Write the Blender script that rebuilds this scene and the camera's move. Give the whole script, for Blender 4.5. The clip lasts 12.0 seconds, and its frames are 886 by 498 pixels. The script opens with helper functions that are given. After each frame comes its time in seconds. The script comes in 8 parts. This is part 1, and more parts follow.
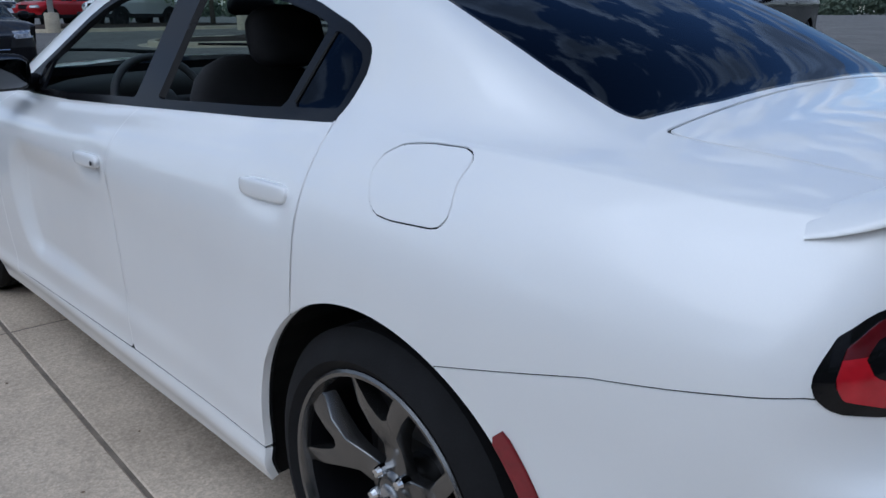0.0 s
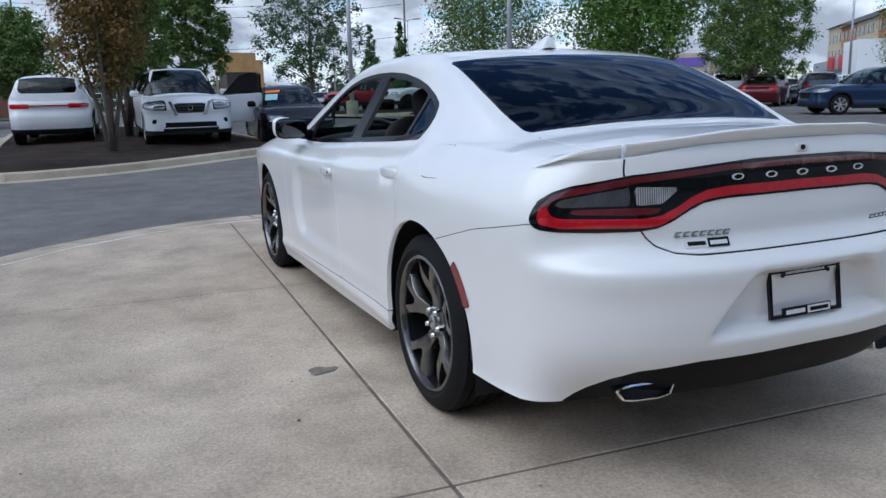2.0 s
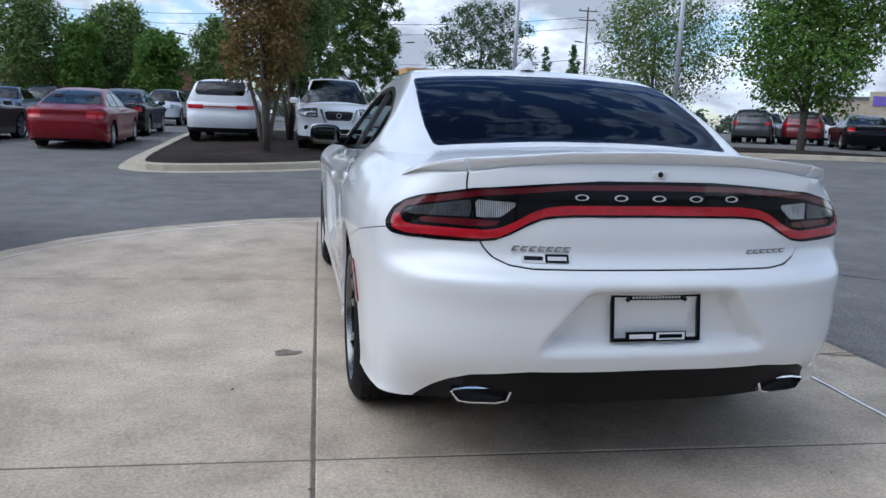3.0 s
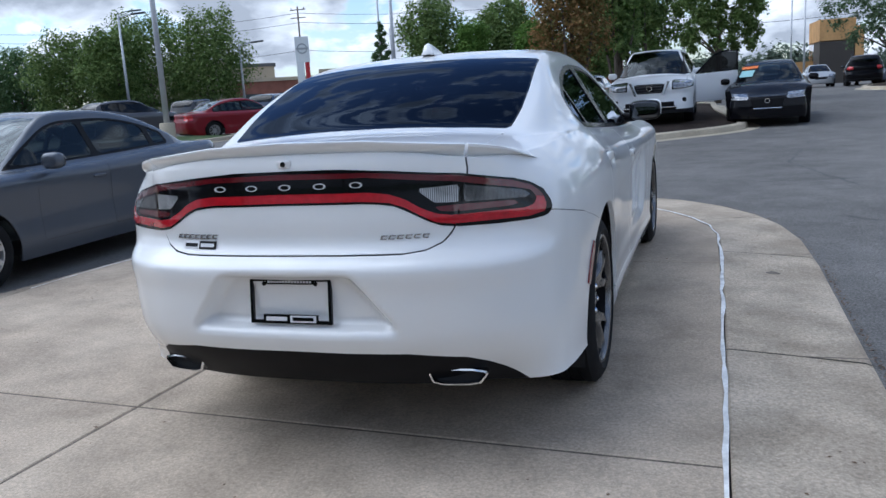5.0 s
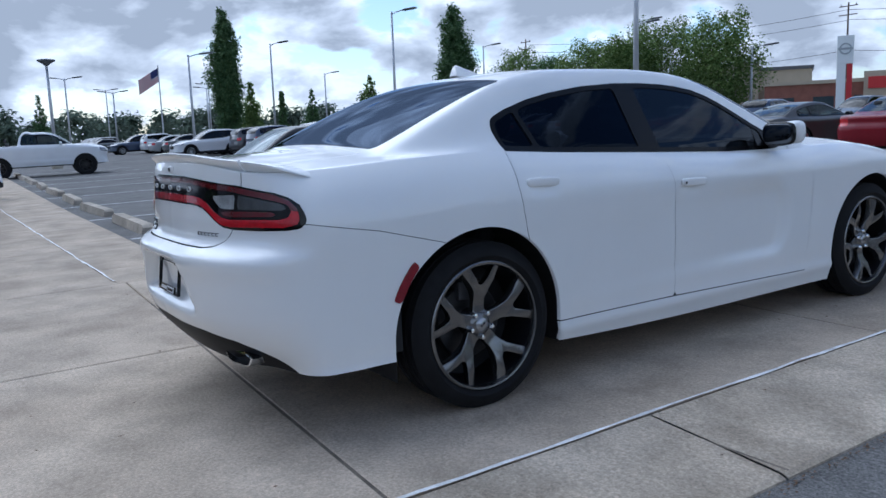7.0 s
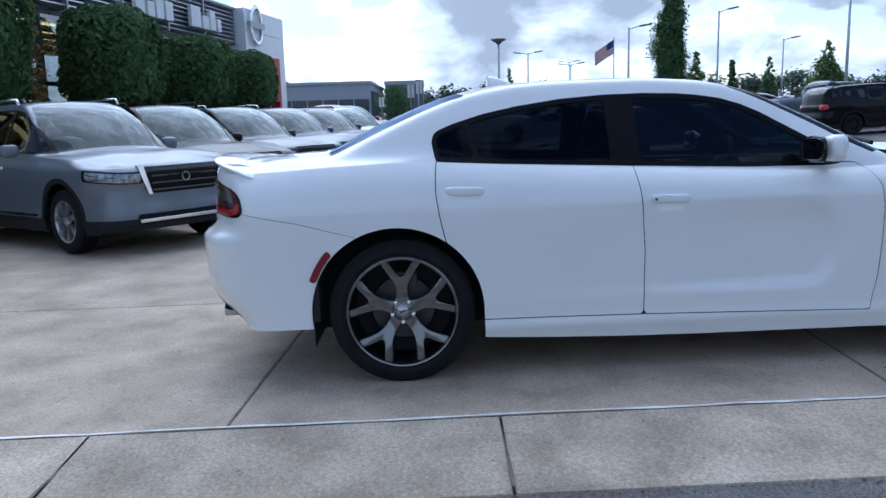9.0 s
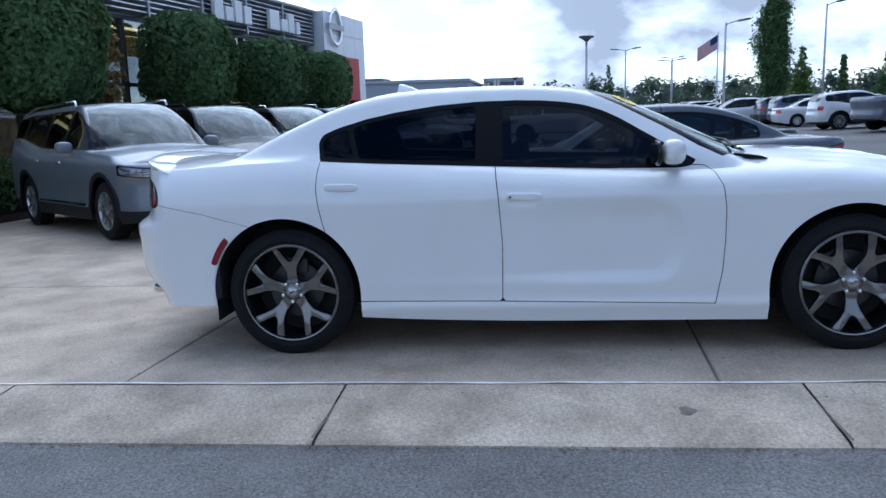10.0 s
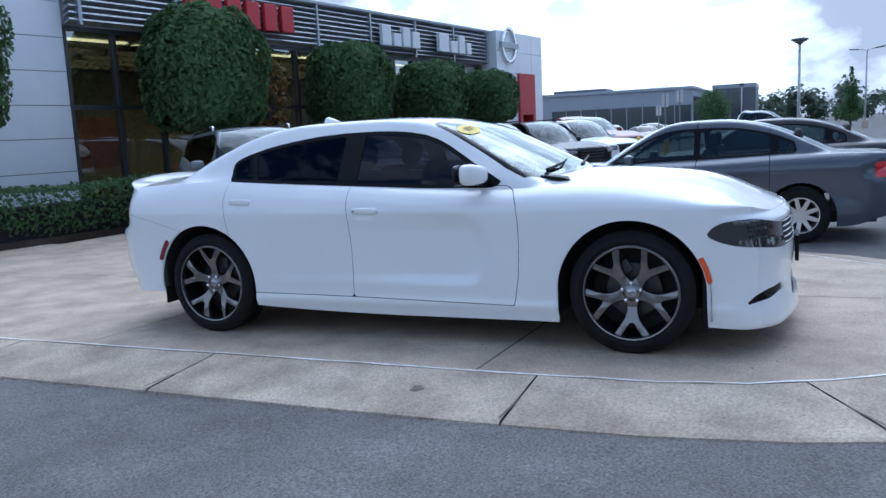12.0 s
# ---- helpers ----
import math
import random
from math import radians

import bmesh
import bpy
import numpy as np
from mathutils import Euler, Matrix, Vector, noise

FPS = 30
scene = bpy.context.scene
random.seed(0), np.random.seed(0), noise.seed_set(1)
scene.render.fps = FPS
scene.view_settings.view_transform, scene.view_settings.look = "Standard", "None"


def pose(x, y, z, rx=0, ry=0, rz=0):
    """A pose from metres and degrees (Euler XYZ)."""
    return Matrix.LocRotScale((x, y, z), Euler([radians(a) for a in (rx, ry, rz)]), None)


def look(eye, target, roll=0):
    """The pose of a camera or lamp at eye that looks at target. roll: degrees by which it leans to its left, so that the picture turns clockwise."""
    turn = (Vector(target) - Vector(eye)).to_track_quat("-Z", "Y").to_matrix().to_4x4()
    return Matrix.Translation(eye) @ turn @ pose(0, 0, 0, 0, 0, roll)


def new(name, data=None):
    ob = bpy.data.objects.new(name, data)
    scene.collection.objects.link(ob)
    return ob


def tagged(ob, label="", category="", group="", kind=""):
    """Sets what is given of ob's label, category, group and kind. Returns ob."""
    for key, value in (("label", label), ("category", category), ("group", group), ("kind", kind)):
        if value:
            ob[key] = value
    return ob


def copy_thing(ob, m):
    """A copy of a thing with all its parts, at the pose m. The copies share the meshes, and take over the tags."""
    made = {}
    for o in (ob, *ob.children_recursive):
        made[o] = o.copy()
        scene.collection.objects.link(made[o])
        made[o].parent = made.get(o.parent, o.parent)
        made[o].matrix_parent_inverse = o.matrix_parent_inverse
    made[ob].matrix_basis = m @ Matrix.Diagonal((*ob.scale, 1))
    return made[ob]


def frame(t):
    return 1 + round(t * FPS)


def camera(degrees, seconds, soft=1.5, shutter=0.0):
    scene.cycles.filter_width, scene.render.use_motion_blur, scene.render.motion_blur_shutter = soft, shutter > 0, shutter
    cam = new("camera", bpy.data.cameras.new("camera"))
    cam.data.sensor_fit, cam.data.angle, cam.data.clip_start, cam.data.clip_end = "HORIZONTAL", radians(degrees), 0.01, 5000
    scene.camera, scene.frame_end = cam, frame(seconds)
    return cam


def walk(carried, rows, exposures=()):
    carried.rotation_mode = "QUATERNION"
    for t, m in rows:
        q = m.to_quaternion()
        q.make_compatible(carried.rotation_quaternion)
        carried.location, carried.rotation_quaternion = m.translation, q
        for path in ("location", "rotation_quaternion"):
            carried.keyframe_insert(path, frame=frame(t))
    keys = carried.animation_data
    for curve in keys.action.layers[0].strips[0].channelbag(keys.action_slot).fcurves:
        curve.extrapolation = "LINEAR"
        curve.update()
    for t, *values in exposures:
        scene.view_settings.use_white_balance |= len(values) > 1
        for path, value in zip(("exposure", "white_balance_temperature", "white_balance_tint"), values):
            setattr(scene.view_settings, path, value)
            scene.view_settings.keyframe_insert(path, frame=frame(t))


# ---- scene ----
cam = camera(58.7, 12.0)
# the pad and the car on it lean a little against the upright poles and walls
TILT = Matrix.Rotation(radians(-0.5), 4, "Y") @ Matrix.Rotation(radians(0.9), 4, "X")
PATH = [
    (0, (-1.74, -1.078, 1.331), (-0.437, 0.313, 0.725), -0.0),
    (0.5, (-1.835, -1.619, 1.33), (-0.621, -0.121, 0.8), 1.7),
    (1, (-2.034, -2.128, 1.313), (-0.904, -0.552, 0.823), 2.4),
    (1.5, (-2.156, -2.549, 1.357), (-1.153, -0.87, 0.941), 0.6),
    (2, (-2.079, -2.889, 1.311), (-1.298, -1.093, 0.909), -1.4),
    (2.5, (-1.683, -3.125, 1.304), (-1.116, -1.243, 0.935), 0.3),
    (2.7, (-1.489, -3.25, 1.285), (-0.993, -1.345, 0.932), 1.3),
    (4.3, (0.45, -3.606, 1.317), (0.168, -1.667, 0.913), -2.4),
    (4.5, (0.732, -3.514, 1.306), (0.339, -1.598, 0.888), -2.9),
    (5, (1.382, -3.376, 1.302), (0.729, -1.527, 0.909), -4.2),
    (5.5, (2.018, -3.116, 1.251), (1.125, -1.351, 0.956), -2.8),
    (6, (2.637, -2.804, 1.255), (1.466, -1.209, 0.967), -3.6),
    (6.5, (3.128, -2.399, 1.208), (1.69, -1.036, 0.933), -2.3),
    (7, (3.584, -1.949, 1.211), (1.93, -0.867, 0.909), -3.1),
    (7.2, (3.756, -1.739, 1.177), (2.03, -0.77, 0.889), -3.5),
    (8.8, (4.666, -0.043, 1.268), (2.696, 0.057, 0.94), -2.9),
    (9, (4.748, 0.189, 1.302), (2.774, 0.203, 0.979), -2.6),
    (9.5, (4.923, 0.785, 1.289), (2.954, 0.636, 0.971), -1.7),
    (10, (5.173, 1.424, 1.291), (3.214, 1.177, 0.972), -2.5),
    (10.5, (5.297, 2.038, 1.293), (3.357, 1.657, 0.986), -2.2),
    (11, (5.392, 2.676, 1.297), (3.487, 2.134, 1.019), -2.6),
    (11.5, (5.417, 3.287, 1.289), (3.548, 2.618, 1.044), -3.1),
    (12, (5.439, 3.902, 1.282), (3.628, 3.094, 1.018), -3.3),
]
EXPOSURES = [(0, 0.28, 5330, 10), (0.5, 0.36, 5330, 10), (1.5, 0.55, 5480, 10), (2.5, 0.78, 5560, 10), (4.5, 0.92, 5550, 10), (5.5, 0.80, 5500, 10), (6.5, 0.68, 5320, 10), (9.5, 0.92, 5100, 10), (12, 1.04, 5080, 10)]
walk(cam, [(t, TILT @ look(eye, target, roll)) for t, eye, target, roll in PATH], EXPOSURES)
# ---- light ----
SUN_AZ, SUN_EL = 188.0, 52.0
world = bpy.data.worlds.new("sky")
scene.world = world
world.use_nodes = True
wn, wl = world.node_tree.nodes, world.node_tree.links
wn.clear()


def wnode(kind, **values):
    n = wn.new(kind)
    for key, value in values.items():
        n.inputs[key.replace("_", " ")].default_value = value
    return n


w_out, w_bg = wn.new("ShaderNodeOutputWorld"), wn.new("ShaderNodeBackground")
w_bg.inputs["Strength"].default_value = 1.0
w_sky = wn.new("ShaderNodeTexSky")
w_sky.sky_type, w_sky.sun_disc = "NISHITA", False
w_sky.sun_elevation, w_sky.sun_rotation = radians(SUN_EL), radians(90 - SUN_AZ)
w_sky.dust_density = 0.7
w_dim = wn.new("ShaderNodeVectorMath")
w_dim.operation = "SCALE"
w_dim.inputs["Scale"].default_value = 0.088
w_co, w_sep = wn.new("ShaderNodeTexCoord"), wn.new("ShaderNodeSeparateXYZ")


def wmath(op, a, b=None, c=None):
    """A math node on sockets or numbers."""
    n = wn.new("ShaderNodeMath")
    n.operation = op
    for k, q in enumerate((a, b, c)):
        if q is None:
            continue
        if isinstance(q, (int, float)):
            n.inputs[k].default_value = q
        else:
            wl.new(q, n.inputs[k])
    return n.outputs[0]


def toward(az, el):
    """How close a direction of the sky is to this one, as a cosine."""
    n = wn.new("ShaderNodeVectorMath")
    n.operation = "DOT_PRODUCT"
    a_, e_ = radians(az), radians(el)
    n.inputs[1].default_value = (math.cos(a_) * math.cos(e_), math.sin(a_) * math.cos(e_), math.sin(e_))
    wl.new(w_co.outputs["Generated"], n.inputs[0])
    return n.outputs["Value"]


def ranged(value, f0, f1, t0, t1):
    n = wnode("ShaderNodeMapRange", From_Min=f0, From_Max=f1, To_Min=t0, To_Max=t1)
    n.interpolation_type = "SMOOTHSTEP"
    wl.new(value, n.inputs["Value"])
    return n.outputs[0]


wl.new(w_sky.outputs[0], w_dim.inputs[0])
wl.new(w_co.outputs["Generated"], w_sep.inputs[0])
# clouds are flatter than wide; their bases lie in one plane
w_flat = wn.new("ShaderNodeVectorMath")
w_flat.operation = "MULTIPLY"
w_flat.inputs[1].default_value = (1.0, 1.0, 2.1)
wl.new(w_co.outputs["Generated"], w_flat.inputs[0])
w_off = wn.new("ShaderNodeVectorMath")
w_off.operation = "ADD"
w_off.inputs[1].default_value = (3.7, -1.4, 0.030)
wl.new(w_flat.outputs[0], w_off.inputs[0])
w_n1 = wnode("ShaderNodeTexNoise", Scale=10.0, Detail=10.0, Roughness=0.55, Distortion=0.2)
w_n2 = wnode("ShaderNodeTexNoise", Scale=10.0, Detail=6.0, Roughness=0.5, Distortion=0.2)
w_n3 = wnode("ShaderNodeTexNoise", Scale=2.2, Detail=3.0, Roughness=0.5)
wl.new(w_off.outputs[0], w_n1.inputs["Vector"])
w_up = wn.new("ShaderNodeVectorMath")
w_up.operation = "ADD"
w_up.inputs[1].default_value = (-0.012, 0.0, 0.032)
wl.new(w_off.outputs[0], w_up.inputs[0])
wl.new(w_up.outputs[0], w_n2.inputs["Vector"])
wl.new(w_off.outputs[0], w_n3.inputs["Vector"])
# one large grey cloud low in the west, fewer clouds overhead
w_grey = ranged(toward(171.0, 11.0), 0.972, 0.997, 0.0, 1.0)
w_thin = ranged(w_sep.outputs["Z"], 0.2, 0.75, 0.03, -0.07)
w_dens = wmath("MULTIPLY_ADD", w_n3.outputs[0], 0.40, wmath("MULTIPLY_ADD", w_n1.outputs[0], 1.0, -0.185))
w_dens = wmath("ADD", wmath("ADD", w_dens, w_thin), wmath("MULTIPLY", w_grey, 0.10))
w_dens = wmath("ADD", w_dens, ranged(toward(SUN_AZ, SUN_EL), 0.62, 0.95, 0.0, 0.2))
w_mask = ranged(w_dens, 0.45, 0.54, 0.0, 1.0)
# a cloud is grey where more of it lies above, and white at its top edge
w_shade = wmath("MULTIPLY_ADD", w_dens, 0.5, wmath("MULTIPLY_ADD", w_n2.outputs[0], 0.75, wmath("MULTIPLY_ADD", w_grey, 0.045, -0.125)))
w_tone = wn.new("ShaderNodeValToRGB")
w_tone.color_ramp.elements[0].position, w_tone.color_ramp.elements[0].color = 0.43, (0.69, 0.695, 0.70, 1)
w_tone.color_ramp.elements[1].position, w_tone.color_ramp.elements[1].color = 0.64, (0.275, 0.29, 0.312, 1)
w_tone.color_ramp.elements.new(0.52).color = (0.48, 0.493, 0.512, 1)
wl.new(w_shade, w_tone.inputs[0])
# brightest on the sun's side, with bright haze low under the sun
w_glow = ranged(toward(SUN_AZ, SUN_EL), 0.70, 1.0, 0.98, 2.5)
w_low = wmath("MULTIPLY", ranged(toward(SUN_AZ + 5, 7.0), 0.955, 0.998, 0.0, 1.15), wmath("SUBTRACT", 1.0, w_grey))
w_lit = wn.new("ShaderNodeVectorMath")
w_lit.operation = "SCALE"
wl.new(w_tone.outputs[0], w_lit.inputs[0])
wl.new(wmath("ADD", w_glow, w_low), w_lit.inputs["Scale"])
w_mix = wn.new("ShaderNodeMix")
w_mix.data_type = "RGBA"
wl.new(w_mask, w_mix.inputs["Factor"])
wl.new(w_dim.outputs[0], w_mix.inputs["A"])
wl.new(w_lit.outputs[0], w_mix.inputs["B"])
wl.new(w_mix.outputs["Result"], w_bg.inputs["Color"])
wl.new(w_bg.outputs[0], w_out.inputs[0])

sun = new("sun", bpy.data.lights.new("sun", "SUN"))
sun.data.energy, sun.data.angle, sun.data.color = 0.50, radians(60), (1.0, 0.95, 0.88)
a, e = radians(SUN_AZ), radians(SUN_EL)
sun.matrix_world = look((60 * math.cos(a) * math.cos(e), 60 * math.sin(a) * math.cos(e), 60 * math.sin(e)), (0, 0, 0))
scene.view_settings.exposure = 0.0
# ---- materials ----
def mat(name):
    m = bpy.data.materials.new(name)
    m.use_nodes = True
    return m, m.node_tree.nodes, m.node_tree.links, m.node_tree.nodes["Principled BSDF"]


def surface(name, colour, rough=0.5, metal=0.0, vary=0.12, scale=6.0, bump=0.0, fine=60.0, coat=0.0, spec=0.5, spread=0.0):
    """A plain paint, plastic or metal with slight variation at two scales."""
    m, n, l, b = mat(name)
    co = n.new("ShaderNodeTexCoord")
    big, small = n.new("ShaderNodeTexNoise"), n.new("ShaderNodeTexNoise")
    big.inputs["Scale"].default_value, big.inputs["Detail"].default_value = scale, 4
    small.inputs["Scale"].default_value, small.inputs["Detail"].default_value = fine, 3
    l.new(co.outputs["Object"], big.inputs["Vector"])
    l.new(co.outputs["Object"], small.inputs["Vector"])
    add = n.new("ShaderNodeMath")
    add.operation = "MULTIPLY_ADD"
    add.inputs[1].default_value = 0.35
    l.new(small.outputs[0], add.inputs[0])
    l.new(big.outputs[0], add.inputs[2])
    rng = n.new("ShaderNodeMapRange")
    rng.inputs["From Min"].default_value, rng.inputs["From Max"].default_value = 0.42, 0.95
    rng.inputs["To Min"].default_value, rng.inputs["To Max"].default_value = 1 - vary, 1 + vary
    l.new(add.outputs[0], rng.inputs["Value"])
    mul = n.new("ShaderNodeVectorMath")
    mul.operation = "SCALE"
    mul.inputs[0].default_value = colour[:3]
    l.new(rng.outputs[0], mul.inputs["Scale"])
    last = mul.outputs[0]
    if spread:
        info, hsv = n.new("ShaderNodeObjectInfo"), n.new("ShaderNodeHueSaturation")
        r2 = n.new("ShaderNodeMapRange")
        r2.inputs["To Min"].default_value, r2.inputs["To Max"].default_value = 1 - spread, 1 + spread
        l.new(info.outputs["Random"], r2.inputs["Value"])
        l.new(r2.outputs[0], hsv.inputs["Value"])
        l.new(last, hsv.inputs["Color"])
        last = hsv.outputs[0]
    l.new(last, b.inputs["Base Color"])
    b.inputs["Roughness"].default_value, b.inputs["Metallic"].default_value = rough, metal
    b.inputs["Coat Weight"].default_value, b.inputs["Coat Roughness"].default_value = coat, 0.03
    b.inputs["Specular IOR Level"].default_value = spec
    if bump:
        bp = n.new("ShaderNodeBump")
        bp.inputs["Strength"].default_value, bp.inputs["Distance"].default_value = 1.0, bump
        l.new(small.outputs[0], bp.inputs["Height"])
        l.new(bp.outputs[0], b.inputs["Normal"])
    return m


def glass(name, tint, rough=0.0, ior=1.5, sheen=(1, 1, 1)):
    """A pane: clear or tinted, with the gloss of glass."""
    m, n, l, b = mat(name)
    n.remove(b)
    out = n["Material Output"]
    t, g, f, mix = (n.new(k) for k in ("ShaderNodeBsdfTransparent", "ShaderNodeBsdfGlossy", "ShaderNodeLayerWeight", "ShaderNodeMixShader"))
    t.inputs[0].default_value = (*tint, 1)
    g.inputs["Roughness"].default_value = rough
    g.inputs[0].default_value = (*sheen, 1)
    f.inputs["Blend"].default_value = 0.5
    low = ((ior - 1) / (ior + 1)) ** 2
    steep, gloss = n.new("ShaderNodeMath"), n.new("ShaderNodeMath")
    steep.operation, gloss.operation = "POWER", "MULTIPLY_ADD"
    steep.inputs[1].default_value = 4.5
    gloss.inputs[1].default_value, gloss.inputs[2].default_value = 1 - low, low
    l.new(f.outputs["Facing"], steep.inputs[0])
    l.new(steep.outputs[0], gloss.inputs[0])
    l.new(gloss.outputs[0], mix.inputs[0])
    l.new(t.outputs[0], mix.inputs[1])
    l.new(g.outputs[0], mix.inputs[2])
    l.new(mix.outputs[0], out.inputs[0])
    return m


def ground_mat(name, colours, rough, grain, specks, bump, stain=0.35, spread=0.0, coarse=0.35, speckle=0.28):
    """Concrete, asphalt or mulch: two tones, stains, speckle and relief."""
    m, n, l, b = mat(name)
    geo = n.new("ShaderNodeNewGeometry")
    def noise_node(scale, detail, rough_=0.6):
        q = n.new("ShaderNodeTexNoise")
        q.inputs["Scale"].default_value, q.inputs["Detail"].default_value, q.inputs["Roughness"].default_value = scale, detail, rough_
        l.new(geo.outputs["Position"], q.inputs["Vector"])
        return q
    big, mid, fine = noise_node(coarse, 5), noise_node(2.3, 6), noise_node(grain, 3, 0.7)
    vor = n.new("ShaderNodeTexVoronoi")
    vor.inputs["Scale"].default_value = specks
    l.new(geo.outputs["Position"], vor.inputs["Vector"])
    ramp = n.new("ShaderNodeValToRGB")
    ramp.color_ramp.elements[0].position, ramp.color_ramp.elements[1].position = 0.33, 0.67
    ramp.color_ramp.elements[0].color, ramp.color_ramp.elements[1].color = (*colours[0], 1), (*colours[1], 1)
    l.new(big.outputs[0], ramp.inputs[0])
    def times(a, lo, hi, fmin, fmax, amount):
        r = n.new("ShaderNodeMapRange")
        r.inputs["From Min"].default_value, r.inputs["From Max"].default_value = fmin, fmax
        r.inputs["To Min"].default_value, r.inputs["To Max"].default_value = lo, hi
        l.new(a, r.inputs["Value"])
        s = n.new("ShaderNodeVectorMath")
        s.operation = "SCALE"
        l.new(amount, s.inputs[0])
        l.new(r.outputs[0], s.inputs["Scale"])
        return s.outputs[0]
    c = times(mid.outputs[0], 1 - stain, 1 + stain * 0.6, 0.3, 0.7, ramp.outputs[0])
    c = times(fine.outputs[0], 1 - speckle, 1 + speckle, 0.3, 0.7, c)
    c = times(vor.outputs["Color"], 1 - speckle * 0.65, 1 + speckle * 0.65, 0.0, 1.0, c)
    if spread:
        info = n.new("ShaderNodeObjectInfo")
        c = times(info.outputs["Random"], 1 - spread, 1 + spread, 0, 1, c)
    l.new(c, b.inputs["Base Color"])
    b.inputs["Roughness"].default_value = rough
    b.inputs["Specular IOR Level"].default_value = 0.12
    bp = n.new("ShaderNodeBump")
    bp.inputs["Strength"].default_value, bp.inputs["Distance"].default_value = 0.7, bump
    l.new(fine.outputs[0], bp.inputs["Height"])
    l.new(bp.outputs[0], b.inputs["Normal"])
    return m


def leaf_mat(name, dark, light, rough=0.75):
    m, n, l, b = mat(name)
    geo, ramp = n.new("ShaderNodeNewGeometry"), n.new("ShaderNodeValToRGB")
    ramp.color_ramp.elements[0].color, ramp.color_ramp.elements[1].color = (*dark, 1), (*light, 1)
    l.new(geo.outputs["Random Per Island"], ramp.inputs[0])
    l.new(ramp.outputs[0], b.inputs["Base Color"])
    b.inputs["Roughness"].default_value = rough
    b.inputs["Specular IOR Level"].default_value = 0.15
    # leaves let some light through
    tr, mix = n.new("ShaderNodeBsdfTranslucent"), n.new("ShaderNodeMixShader")
    mix.inputs[0].default_value = 0.35
    l.new(ramp.outputs[0], tr.inputs[0])
    l.new(b.outputs[0], mix.inputs[1])
    l.new(tr.outputs[0], mix.inputs[2])
    l.new(mix.outputs[0], n["Material Output"].inputs[0])
    return m


def ribbed(name, dark, light, ribs):
    """A lamp lens with fine upright ribs behind clear plastic."""
    m, n, l, b = mat(name)
    co, wave, ramp, noise_ = (n.new(k) for k in ("ShaderNodeTexCoord", "ShaderNodeTexWave", "ShaderNodeValToRGB", "ShaderNodeTexNoise"))
    wave.inputs["Scale"].default_value, wave.inputs["Distortion"].default_value = ribs / 3.14, 0.6
    noise_.inputs["Scale"].default_value = 22
    l.new(co.outputs["Object"], wave.inputs["Vector"])
    l.new(co.outputs["Object"], noise_.inputs["Vector"])
    mul = n.new("ShaderNodeMath")
    mul.operation = "MULTIPLY"
    l.new(wave.outputs["Fac"], mul.inputs[0])
    l.new(noise_.outputs[0], mul.inputs[1])
    ramp.color_ramp.elements[0].position, ramp.color_ramp.elements[1].position = 0.08, 0.52
    ramp.color_ramp.elements[0].color, ramp.color_ramp.elements[1].color = (*dark, 1), (*light, 1)
    l.new(mul.outputs[0], ramp.inputs[0])
    l.new(ramp.outputs[0], b.inputs["Base Color"])
    b.inputs["Roughness"].default_value, b.inputs["Metallic"].default_value, b.inputs["Coat Weight"].default_value = 0.25, 0.3, 1.0
    return m


WHITE = surface("white_paint", (0.83, 0.83, 0.82), 0.35, vary=0.02, scale=3, fine=400, coat=1.0)
BLACKP = surface("black_plastic", (0.006, 0.006, 0.0075), 0.5, vary=0.2, spec=0.14)
GLOSSB = surface("gloss_black", (0.006, 0.006, 0.007), 0.06, vary=0.1, spec=0.4)
TRIM = surface("window_trim", (0.005, 0.005, 0.006), 0.22, vary=0.1, spec=0.16)
RUBBER = surface("tyre_rubber", (0.010, 0.010, 0.011), 0.78, vary=0.3, scale=12, bump=0.0008, fine=220, spec=0.22)
RIMM = surface("dark_wheel_metal", (0.20, 0.198, 0.197), 0.24, 0.95, vary=0.12, scale=9)
CHROME = surface("chrome", (0.78, 0.79, 0.80), 0.09, 1.0, vary=0.04)
STEEL = surface("brake_steel", (0.07, 0.07, 0.072), 0.42, 0.9, vary=0.25, scale=20)
REDL = surface("red_lens", (0.46, 0.010, 0.020), 0.12, vary=0.18, scale=30, coat=1.0)
DREDL = surface("dark_red_lens", (0.10, 0.006, 0.010), 0.16, vary=0.2, scale=30, coat=1.0)
SMOKE = surface("smoked_lens", (0.03, 0.031, 0.034), 0.10, vary=0.06, scale=3, coat=1.0)
CLEARL = surface("clear_lens", (0.40, 0.41, 0.43), 0.10, 0.5, vary=0.4, scale=60, coat=1.0)
ORANGEL = surface("orange_lens", (0.75, 0.10, 0.01), 0.18, vary=0.1, coat=1.0)
CLOTH = surface("black_seat_cloth", (0.018, 0.018, 0.02), 0.85, vary=0.25, scale=15, bump=0.001, fine=300)
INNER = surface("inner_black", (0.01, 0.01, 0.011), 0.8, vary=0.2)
GREYP = surface("grey_plastic", (0.07, 0.07, 0.075), 0.5, vary=0.15)
WHITEB = surface("white_plate", (0.75, 0.75, 0.76), 0.4, vary=0.05)
TINT = glass("tinted_pane", (0.035, 0.04, 0.05), ior=1.42, sheen=(0.7, 0.78, 0.9))
TINTB = glass("dark_tinted_pane", (0.012, 0.015, 0.022), ior=1.42, sheen=(0.26, 0.33, 0.46))
CLEAR = glass("windscreen_pane", (0.60, 0.70, 0.66), ior=1.75, sheen=(0.9, 0.97, 0.97))
